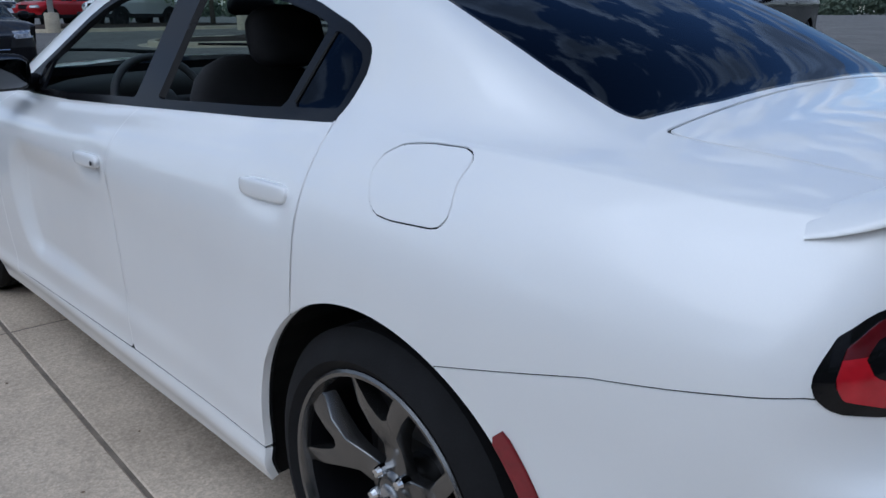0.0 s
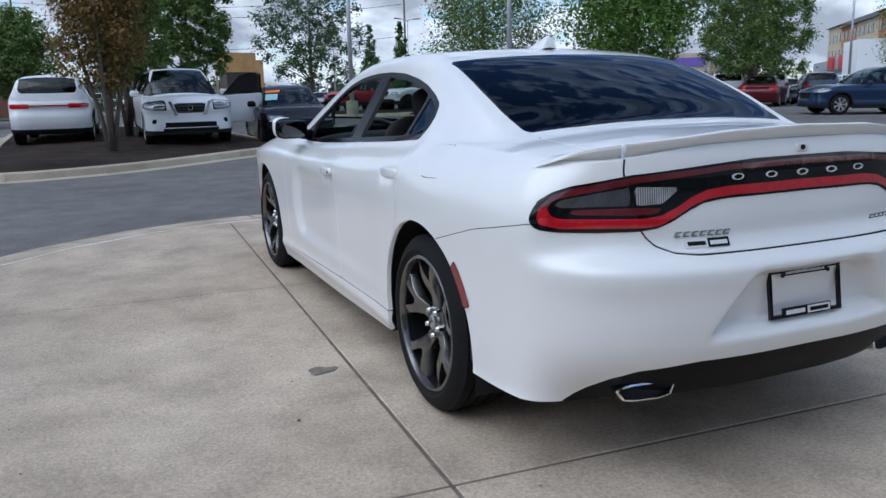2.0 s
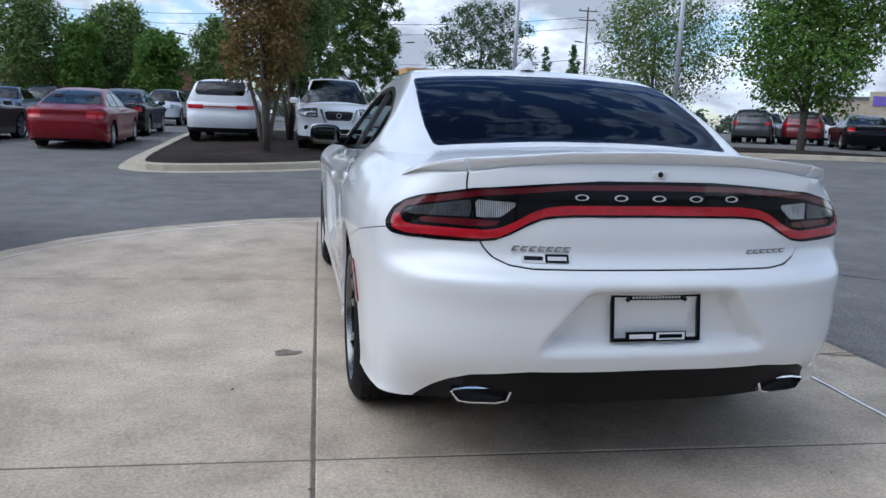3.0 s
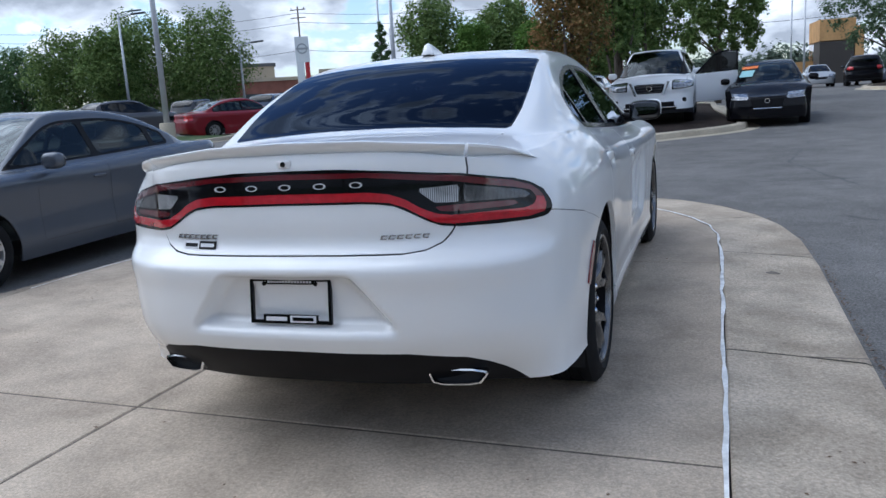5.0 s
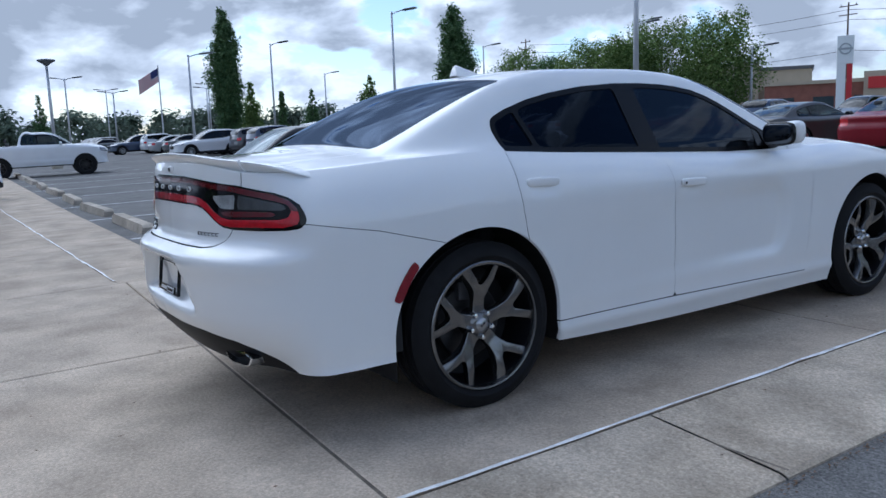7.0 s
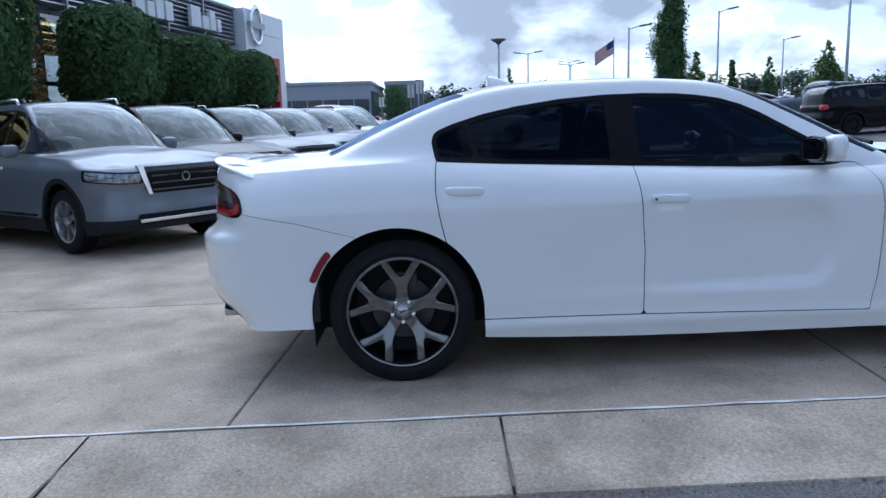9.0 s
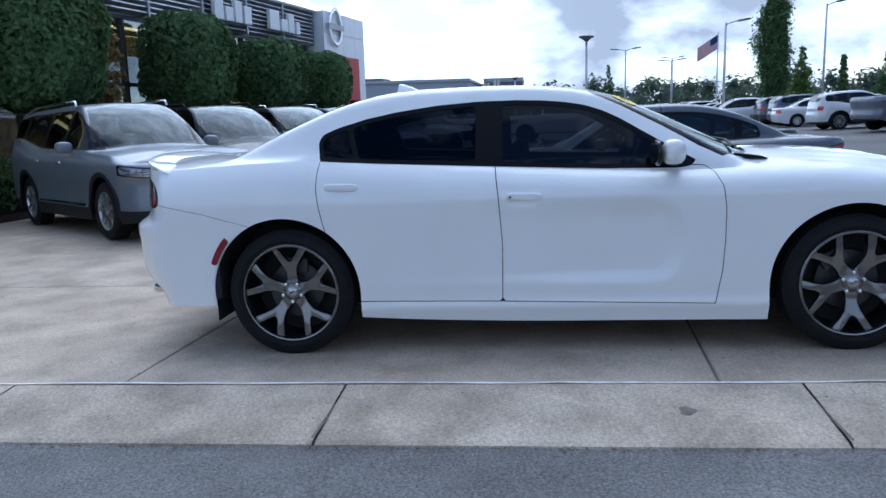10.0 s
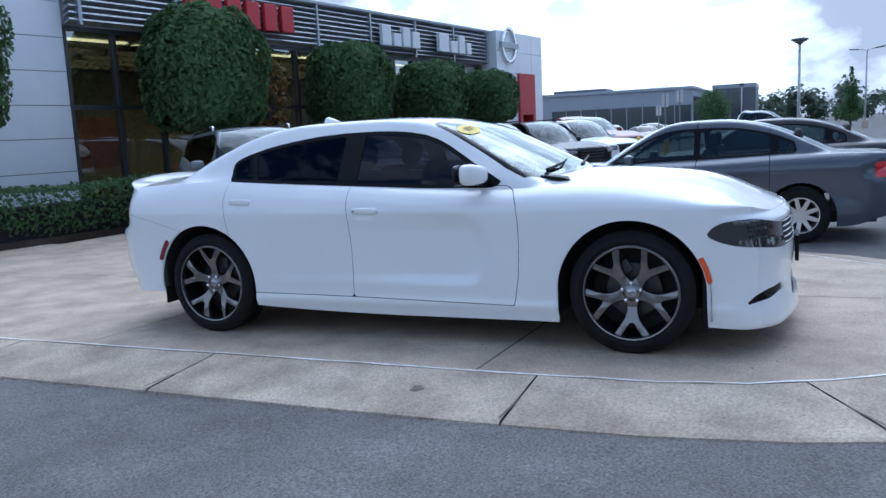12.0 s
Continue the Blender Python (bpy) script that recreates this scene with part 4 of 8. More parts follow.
FUEL = [(0.012, 1.041), (0.002, 1.070), (-0.031, 1.089), (-0.096, 1.097), (-0.172, 1.099), (-0.193, 1.093), (-0.203, 1.079), (-0.196, 1.062), (-0.195, 1.046), (-0.205, 1.015), (-0.204, 0.993), (-0.186, 0.979), (-0.079, 0.973), (-0.034, 0.976), (-0.010, 0.996)]
WIND = [(-1, 1.74), (0, 1.74), (0.35, 1.735), (0.54, 1.705), (0.583, 1.735), (0.695, 2.09), (0.76, 2.28), (0.785, 2.40), (0.72, 2.50), (0.45, 2.60), (0, 2.655), (-1, 2.655)]
BACK = [(-1, 0.335), (0, 0.335), (0.35, 0.345), (0.55, 0.362), (0.60, 0.362), (0.612, 0.34), (0.625, 0.15), (0.637, -0.02), (0.640, -0.18), (0.628, -0.325), (0.610, -0.352), (0.4, -0.38), (0, -0.392), (-1, -0.392)]
LID = [(-1, 0.789), (0, 0.789), (0.42, 0.789), (0.49, 0.797), (0.54, 0.818), (0.565, 0.845), (0.58, 0.87), (0.59, 0.90), (0.616, 1.0), (0.620, 1.05), (0.614, 1.10), (0.606, 1.5), (-1, 1.5)]
BAND = [(-1, 1.072), (0, 1.072), (0.20, 1.071), (0.38, 1.058), (0.60, 1.036), (0.75, 1.003), (0.80, 0.984), (0.835, 0.958), (0.852, 0.930), (0.862, 0.905), (0.860, 0.882), (0.845, 0.868), (0.80, 0.862), (0.70, 0.860), (0.585, 0.864), (0.53, 0.872), (0.48, 0.895), (0.43, 0.923), (0.385, 0.943), (0.33, 0.951), (0.28, 0.954), (0, 0.956), (-1, 0.956)]
RED_UP = [(-1, 1.062), (0, 1.062), (0.30, 1.056), (0.58, 1.032), (0.74, 0.998), (0.80, 0.975), (0.832, 0.945), (0.846, 0.905), (0.840, 0.885), (0.795, 0.874), (0.57, 0.875), (0.52, 0.883), (0.47, 0.908), (0.42, 0.938), (0.37, 0.955), (0.28, 0.962), (0, 0.964), (-1, 0.964),
          (-1, 0.994), (0, 0.994), (0.30, 0.991), (0.37, 0.983), (0.42, 0.965), (0.47, 0.934), (0.52, 0.911), (0.57, 0.903), (0.785, 0.903), (0.812, 0.912), (0.818, 0.935), (0.80, 0.960), (0.745, 0.975), (0.58, 1.012), (0.30, 1.040), (0, 1.043), (-1, 1.043)]
RED_IN = [(0.50, 0.932), (0.535, 0.918), (0.585, 0.913), (0.75, 0.915), (0.77, 0.925), (0.75, 0.932), (0.585, 0.936)]
SMOKED = [(0.604, 0.943), (0.785, 0.937), (0.803, 0.947), (0.775, 0.963), (0.608, 0.998)]
REVERSE = [(0.458, 0.995), (0.515, 0.947), (0.588, 0.943), (0.594, 1.000)]
HEADL = [(3.475, 0.70), (3.50, 0.735), (3.55, 0.762), (3.62, 0.772), (3.70, 0.772), (3.78, 0.757), (3.86, 0.727), (4.2, 0.72), (4.2, 0.585), (3.86, 0.590), (3.78, 0.606), (3.70, 0.618), (3.62, 0.631), (3.55, 0.652), (3.50, 0.676)]
FOG = [(3.665, 0.290), (3.72, 0.340), (3.78, 0.368), (3.85, 0.385), (3.862, 0.345), (3.80, 0.315)]


def sector(yc, zc, r0, r1, a0, a1):
    def f(x, y, z):
        r, an = np.hypot(y - yc, z - zc), np.degrees(np.arctan2(z - zc, y - yc))
        return np.where(x > 0.6, np.maximum(np.abs(r - (r0 + r1) / 2) - (r1 - r0) / 2, (np.abs(an - (a0 + a1) / 2) - (a1 - a0) / 2) * 0.0075), 1.0)
    return f


def hero_half(left):
    k = Skin(HERO, 430, 62, 60)
    yz = lambda poly, lo=-9, hi=9, zmin=-9: (lambda x, y, z: np.where((y > lo) & (y < hi) & (x > 0.35) & (z > zmin), inside(poly, y, z), 1.0))
    xz = lambda poly, hi=-0.55: (lambda x, y, z: np.where(y < hi, inside(poly, x, z), 1.0))
    xy = lambda poly, lo, hi: (lambda x, y, z: np.where((y > lo) & (y < hi), inside(poly, x, y), 1.0))
    k.cut(["body"], "void", arch(-0.020, 0.362, 0.432))
    k.cut(["body"], "void", arch(WB - 0.005, 0.362, 0.429))
    # glass house
    k.cut(["body"], "dlo", yz(DLO, 0, 2.5, 0.9), True)
    k.cut(["dlo"], "glass_front", lambda x, y, z: np.maximum(np.maximum(inside(DLO, y, z) + 0.024, 1.225 - y), y - 2.1 + 0 * z), True)
    k.cut(["dlo"], "glass_rear", lambda x, y, z: np.maximum(np.maximum(inside(DLO, y, z) + 0.024, y - 1.075), 0.435 + 0.30 * (z - 1.06) * -1 - y), True)
    k.cut(["dlo"], "glass_quarter", lambda x, y, z: np.maximum(inside(DLO, y, z) + 0.024, y - 0.405 + 0.30 * (z - 1.06)), True)
    k.cut(["body"], "frit_w", xy(WIND, 1.2, 2.8), True)
    k.cut(["frit_w"], "windshield", lambda x, y, z: inside(WIND, x, y) + 0.03, True)
    k.cut(["body"], "frit_b", xy(BACK, -0.6, 0.9), True)
    k.cut(["frit_b"], "backlight", lambda x, y, z: inside(BACK, x, y) + 0.007, True)
    # rear lamps
    k.cut(["body"], "lamp_black", xz(BAND), None)
    k.cut(["lamp_black"], "lamp_red", xz(RED_UP))
    k.cut(["lamp_red"], "lamp_upper", lambda x, y, z: np.where(y < -0.55, np.interp(x, [0, 0.3, 0.42, 0.6, 0.775, 0.80, 0.85], [1.018, 1.018, 1.0, 0.972, 0.950, 0.94, 0.93]) - z, 1.0))
    k.cut(["lamp_black"], "lamp_dark_red", xz(RED_IN))
    k.cut(["lamp_black"], "lamp_smoke", xz(SMOKED))
    k.cut(["lamp_black"], "lamp_reverse", xz(REVERSE))
    k.panel(["body"], "lid", lambda x, y, z: np.where((y < -0.2) & (z > 0.7), np.maximum(inside(LID, x, z), y + 0.40), 1.0), 0.0028)
    k.cut(["lamp_black", "lamp_red", "lamp_upper", "lamp_dark_red"], "seam", lambda x, y, z: np.where(y < -0.55, np.abs(x - np.interp(z, [0.86, 1.04], [0.577, 0.620])) - 0.0035, 1.0))
    k.cut(["body"], "diffuser", lambda x, y, z: np.where(y < -0.5, np.maximum(z - np.interp(x, [0, 0.42, 0.60, 0.66, 0.70, 0.745, 0.80], [0.457, 0.453, 0.428, 0.398, 0.362, 0.312, 0.25]), y + 0.62), 1.0), False)
    k.panel(["body"], "rear_bumper", lambda x, y, z: np.where(y < -0.2, z - np.interp(y, [-0.80, -0.765, -0.62, -0.50, -0.235, -0.2], [0.884, 0.884, 0.856, 0.834, 0.761, 0.751]), 1.0), 0.0015, False)
    # doors, hood, fuel flap
    k.panel(["body"], "front_door", yz(DOOR_F, 1.0, 2.5))
    k.panel(["body"], "rear_door", yz(DOOR_R, 0.1, 1.3))
    if left:
        k.panel(["body"], "fuel_flap", yz(FUEL, -0.5, 0.1), 0.0014)
    k.panel(["body"], "hood", lambda x, y, z: np.where(y > 2.45, np.maximum(x - np.interp(y, [2.5, 3.2, 3.6, 3.9], [0.76, 0.74, 0.68, 0.60]), np.maximum(2.61 - 0.16 * x * x - y, y - 3.86 + 0.22 * x * x)), 1.0), 0.0025, True)
    # front end
    k.cut(["body"], "headlamp", lambda x, y, z: np.where((y > 3.4) & (x > 0.50), inside(HEADL, y, z), 1.0))
    k.cut(["body"], "grille", lambda x, y, z: np.where(y > 3.6, np.maximum(x - 0.50, np.abs(z - 0.662) - 0.075), 1.0), False)
    k.cut(["body"], "lower_grille", lambda x, y, z: np.where(y > 3.6, np.maximum(x - 0.36 + 0.4 * (z - 0.25), np.abs(z - 0.345) - 0.09), 1.0), False)
    k.cut(["body"], "fog_recess", lambda x, y, z: np.where((y > 3.5) & (x > 0.52), inside(FOG, y, z), 1.0), False)
    k.cut(["body", "rear_bumper"], "marker_red", sector(0, 0.362, 0.452, 0.488, 137, 158))
    k.cut(["body"], "marker_orange", sector(WB - 0.005, 0.362, 0.432, 0.461, 8, 28))
    return k


hero = thing("sedan", "white four-door sedan with dark alloy wheels on a concrete pad", "car", TILT)
half_r, half_l = hero_half(False), hero_half(True)


def hero_pair(name, labels, material, lift=0.0, edge=0.020, label=""):
    return skin_part(name, both(half_r.take(labels, False, lift, edge), half_l.take(labels, True, lift, edge)), material, hero, label)


def hero_sides(name, labels, material, lift=0.0, edge=0.020, label=""):
    return [skin_part(name, h.take(labels, s, lift, edge), material, hero, label) for h, s in ((half_r, False), (half_l, True))]


hero_pair("body", ["body"], WHITE, label="glossy white body shell")
doors_f = hero_sides("front_door", ["front_door"], WHITE)
doors_r = hero_sides("rear_door", ["rear_door"], WHITE)
hero_pair("hood", ["hood"], WHITE)
lid = hero_pair("trunk_lid", ["lid"], WHITE)
rear_bumper = hero_pair("rear_bumper", ["rear_bumper"], WHITE)
hero_sides("fuel_flap", ["fuel_flap"], WHITE)
# strips sunk in the panel gaps, coloured dark as their shade
hero_pair("panel_gap_shade", ["seam"], GAPSHADE, -0.0035, 0, "dark strips for the shade in the gaps between the panels")
hero_pair("rear_valance", ["diffuser"], BLACKP, label="matt black lower valance")
hero_sides("window_trim", ["dlo"], TRIM, 0.001)
hero_pair("windshield_border", ["frit_w"], GLOSSB)
hero_pair("rear_window_border", ["frit_b"], GLOSSB)
hero_pair("windshield", ["windshield"], CLEAR, 0, 0, "clear windscreen")
hero_pair("rear_window", ["backlight"], TINTB, 0, 0, "dark tinted rear window")
skin_part("front_window", half_r.take(["glass_front"], False, -0.004, 0), TINT, hero, "tinted closed window")
skin_part("rear_side_window", half_r.take(["glass_rear"], False, -0.004, 0), TINTB, hero, "dark tinted closed window")
hero_sides("quarter_window", ["glass_quarter"], TINTB, -0.004, 0, "small fixed dark pane")
lamp = hero_pair("tail_lamp_band", ["lamp_black"], GLOSSB, 0.002, 0.02, "full-width gloss black tail lamp band")
for nm, lab, mt in (("red_light_strip", "lamp_red", REDL), ("upper_red_strip", "lamp_upper", DREDL), ("inner_red_lens", "lamp_dark_red", DREDL), ("smoked_lens", "lamp_smoke", RIBL), ("reverse_lamp", "lamp_reverse", RIBC)):
    if nm == "red_light_strip":
        ob = skin_part(nm, both(half_r.take([lab], False, 0.005, 0.012), half_l.take([lab], True, 0.005, 0.012)), mt, lamp, "ribbed red lens of the full-width lamp")
        ob["label"] = "red lens strip round the lamp band"
    else:
        for h, s in ((half_r, False), (half_l, True)):
            skin_part(nm, h.take([lab], s, 0.004, 0.010), mt, lamp)
hero_sides("headlamp", ["headlamp"], SMOKE, 0.003, 0.02, "dark smoked headlamp")
hero_pair("grille", ["grille"], BLACKP, -0.01, 0.03)
hero_pair("lower_grille", ["lower_grille"], BLACKP, -0.02, 0.0)
hero_sides("fog_lamp", ["fog_recess"], GLOSSB, -0.008, 0.0)
hero_sides("rear_side_marker", ["marker_red"], MARKR, 0.006, 0.014, "red side marker")
hero_sides("front_side_marker", ["marker_orange"], ORANGEL, 0.006, 0.014, "orange side marker")
shell = ["body", "front_door", "rear_door", "hood", "lid", "rear_bumper", "diffuser", "fuel_flap", "frit_w", "frit_b", "void_", "lamp_black", "lamp_red", "lamp_upper", "lamp_smoke", "lamp_dark_red", "lamp_reverse", "headlamp", "grille", "lower_grille", "fog_recess"]
hero_pair("inner_shell", shell, INNER, -0.028, 0)
# a tree of the skin, to rest badges and trim on
full_skin = Skin(HERO, 300, 50, 50)
skin_tree = BVHTree.FromPolygons([tuple(p) for p in full_skin.V] + [(-p[0], p[1], p[2]) for p in full_skin.V], full_skin.F + [[i + len(full_skin.V) for i in f] for f in full_skin.F])


def on_rear(x, z):
    return skin_tree.ray_cast(Vector((x, -3, z)), Vector((0, 1, 0)))[0]


def on_top(x, y):
    return skin_tree.ray_cast(Vector((x, y, 3)), Vector((0, 0, -1)))[0]


def on_side(y, z, s):
    return skin_tree.ray_cast(Vector((3 * s, y, z)), Vector((-s, 0, 0)))[0]


# floor pan and wheel wells
part("floor_pan", join(box(-0.74, 0.74, 0.45, 2.58, 0.20, 0.30), box(-0.5, 0.5, -0.70, 3.6, 0.30, 0.42)), INNER, hero)
for yc in (0.0, WB):
    for s in (1, -1):
        pr = [(0.445 * math.cos(t), 0.445 * math.sin(t)) for t in (math.pi * k / 20 for k in range(21))]
        pr = [(0.445, -0.16)] + pr + [(-0.445, -0.16)]
        v = [(s * xx, yc + a_, 0.362 + b_) for xx in (0.90, 0.52) for a_, b_ in pr]
        n_ = len(pr)
        part("wheel_well", (v, [(i, i + 1, n_ + i + 1, n_ + i) for i in range(n_ - 1)] + [list(range(n_, 2 * n_))]), INNER, hero, smooth=False)


# ---- wheels ----
def spoke_outline():
    side = [(0.046, 0.030), (0.031, 0.070), (0.029, 0.110), (0.041, 0.152), (0.068, 0.195), (0.098, 0.236), (0.112, 0.256), (0.074, 0.268), (0.052, 0.240), (0.032, 0.209), (0.014, 0.184)]
    return side + [(0.0, 0.178)] + [(-a_, b_) for a_, b_ in side[::-1]]


def wheel_parts(root, turn, spokes=5, rim_mat=RIMM, tyre_r=0.364, rim_r=0.277, width=0.245):
    """Wheel about z, its face at +z; the hub face lies at z = 0."""
    w0, w1 = -0.205, 0.04
    tr = tyre_r
    prof = [(rim_r - 0.01, w0 + 0.02), (rim_r + 0.02, w0 + 0.004), (tr - 0.045, w0), (tr - 0.014, w0 + 0.018)]
    for k in range(4):
        a_ = w0 + 0.035 + k * 0.048
        prof += [(tr, a_), (tr, a_ + 0.034), (tr - 0.008, a_ + 0.036), (tr - 0.008, a_ + 0.046)]
    prof = prof[:-2] + [(tr - 0.004, w1 - 0.03), (tr - 0.016, w1 - 0.016), (tr - 0.045, w1), (tr - 0.06, w1 + 0.003), (tr - 0.064, w1), (rim_r + 0.018, w1 - 0.004), (rim_r + 0.004, w1 - 0.014), (rim_r - 0.01, w1 - 0.03)]
    tyre = part("tyre", lathe(prof, 64), RUBBER, root, "black low-profile tyre", angle=35)
    rim = part("rim", lathe([(rim_r + 0.006, w1 - 0.02), (rim_r + 0.006, w1 - 0.008), (rim_r, w1 - 0.004), (rim_r - 0.008, w1 - 0.006), (rim_r - 0.012, w1 - 0.016), (rim_r - 0.014, w1 - 0.03)], 64), rim_mat, root, "dark grey alloy rim", angle=40)
    part("barrel", lathe([(rim_r - 0.014, w1 - 0.03), (rim_r - 0.022, -0.03), (rim_r - 0.03, -0.19)], 48), BLACKP, root, angle=40)
    part("brake_disc", lathe([(0.05, -0.10), (0.16, -0.10), (0.165, -0.105), (0.165, -0.125)], 40), STEEL, root, angle=40)
    part("caliper", moved(join(box(0.10, 0.185, -0.07, 0.07, -0.14, -0.075)), Matrix.Rotation(1.2 + turn, 4, "Z")), GREYP, root, bevel=0.012)
    part("backing", lathe([(0.0, -0.15), (0.25, -0.15), (0.25, -0.19)], 32), INNER, root)
    out = spoke_outline()
    for k in range(spokes):
        m = Matrix.Rotation(turn + 2 * math.pi * k / spokes - math.pi / 2, 4, "Z")
        front, back = [], []
        for a_, b_ in out:
            z = -0.012 + 0.034 * (clamp(b_, 0.06, 0.264) - 0.06) / 0.204
            ridge = 0.0 if abs(a_) < 0.02 or b_ > 0.245 or b_ < 0.05 else (-0.011 if abs(a_) > 0.0285 + max(0, b_ - 0.115) * 0.5 or b_ < 0.12 else 0.004)
            front.append((a_ * 0.96, b_, z + ridge))
            back.append((a_ * 1.08, b_ * 1.0, z - 0.036))
        n_ = len(out)
        # the face: two arms and a stem, as strips from edge to edge
        faces = [(i, i + 1, 2 * (n_ // 2) - i - 1, 2 * (n_ // 2) - i) for i in range(n_ // 2 - 1)]
        faces.append((n_ // 2 - 1, n_ // 2, n_ // 2 + 1))
        faces = [(i, i + 1, n_ - 2 - i, n_ - 1 - i) for i in range(2)]
        faces += [(2, 3, 10, 11), (3, 4, 9, 10), (4, 5, 8, 9), (5, 6, 7, 8)]
        q = lambda i: n_ - 1 - i
        faces += [(q(2), 11, q(10), q(3)), (q(3), q(10), q(9), q(4)), (q(4), q(9), q(8), q(5)), (q(5), q(8), q(7), q(6)), (2, 11, q(2))]
        faces = [f for f in faces if len(set(f)) >= 3]
        sides = [(i, n_ + i, n_ + (i + 1) % n_, (i + 1) % n_) for i in range(n_)]
        part("spoke", moved((front + back, faces + sides), m), rim_mat, root, bevel=0.0035, angle=50)
    part("hub", lathe([(0.0, -0.004), (0.034, -0.004), (0.05, -0.012), (0.06, -0.03), (0.062, -0.12)], 32), rim_mat, root, angle=40)
    cap = part("centre_cap", lathe([(0.0, 0.006), (0.024, 0.004), (0.030, -0.001), (0.031, -0.008)], 32), BADGE, root, angle=40)
    part("cap_emblem", moved(join(box(-0.013, -0.003, -0.004, 0.004, 0, 0.0085), box(0.003, 0.013, -0.002, 0.006, 0, 0.0085)), Matrix.Rotation(0.5, 4, "Z")), GLOSSB, root)
    for k in range(5):
        an = turn + 2 * math.pi * (k + 0.5) / 5 - math.pi / 2 + math.pi / 2
        part("lug_nut", moved(lathe([(0.0, 0.012), (0.009, 0.010), (0.0135, 0.0), (0.0145, -0.02)], 12), Matrix.Translation((0.056 * math.cos(an), 0.056 * math.sin(an), -0.004))), CHROME, root)
    return root


# face towards +x: z -> x
FACE_R = Matrix(((0, 0, 1, 0), (1, 0, 0, 0), (0, 1, 0, 0), (0, 0, 0, 1)))
FACE_L = Matrix.Rotation(math.pi, 4, "Z") @ FACE_R
wheel_turns = {(1, 0): radians(18), (1, 1): radians(54), (-1, 0): 0.35, (-1, 1): 0.9}
for (s, f), turn in wheel_turns.items():
    wheel = new("wheel")
    wheel.parent = hero
    wheel.matrix_local = Matrix.Translation((s * 0.882, 0.0 if f == 0 else WB, 0.362)) @ (FACE_R if s > 0 else FACE_L)
    wheel_parts(wheel, turn)

# ---- fittings ----
for s, doors in ((1, (doors_r[0], doors_f[0])), (-1, (doors_r[1], doors_f[1]))):
    for dr, yh, zh in ((doors[0], 0.335, 0.955), (doors[1], 1.34, 0.875)):
        xs = on_side(yh, zh + 0.03, s).x
        bar = blob(0.014, 0.095, 0.021, 4.0, 24, 10)
        bar = [(x * (1 - 0.25 * (y / 0.095) ** 2), y, z) for x, y, z in bar[0]], bar[1]
        part("door_handle", moved(bar, Matrix.Translation((xs + s * 0.013, yh, zh)) @ Matrix.Rotation(-0.03, 4, "X")), WHITE, dr, smooth=True)
        if dr is doors[1]:
            part("key_cylinder", moved(lathe([(0, 0.004), (0.006, 0.003), (0.007, 0)], 12), Matrix.Translation((xs + s * 0.026, yh - 0.075, zh)) @ (FACE_R if s > 0 else FACE_L)), GREYP, dr)
    # door mirror
    mir = new("door_mirror")
    mir.parent = hero
    sh = blob(0.105, 0.075, 0.066, 3.2, 28, 16)
    vv = []
    for x, y, z in sh[0]:
        t = (x / 0.105 + 1) / 2
        vv.append((s * (0.945 + x), 2.105 + y * (1.0 - 0.35 * t) + 0.03 * (1 - t), 1.078 + z * (0.82 + 0.25 * t) + 0.012 * t))
    part("mirror_housing", (vv, sh[1] if s > 0 else [f[::-1] for f in sh[1]]), WHITE, mir, "white mirror housing", smooth=True)
    part("mirror_rim", moved((lambda q: ([(x, y, z) for x, y, z in q[0]], q[1]))(blob(0.101, 0.014, 0.065, 3.6, 28, 10)), Matrix.Translation((s * 0.948, 2.034, 1.083))), GLOSSB, mir, smooth=True)
    part("mirror_pane", moved(blob(0.090, 0.004, 0.055, 3.8, 24, 8), Matrix.Translation((s * 0.948, 2.0205, 1.083)) @ Matrix.Rotation(0.06 * s, 4, "Z")), MIRROR, mir, smooth=True)
    part("mirror_stalk", tube([(s * 0.80, 2.15, 1.035), (s * 0.86, 2.13, 1.035), (s * 0.90, 2.11, 1.045)], [0.035, 0.028, 0.025], 10), BLACKP, mir, smooth=True)
    part("sail_panel", ([(s * x, y, z) for x, y, z in ((0.822, 2.02, 1.02), (0.81, 2.27, 1.0), (0.755, 2.05, 1.12), (0.81, 2.02, 1.02), (0.798, 2.27, 1.0), (0.743, 2.05, 1.12))], [(0, 1, 2), (5, 4, 3), (0, 3, 4, 1), (1, 4, 5, 2), (2, 5, 3, 0)]), TRIM, mir)

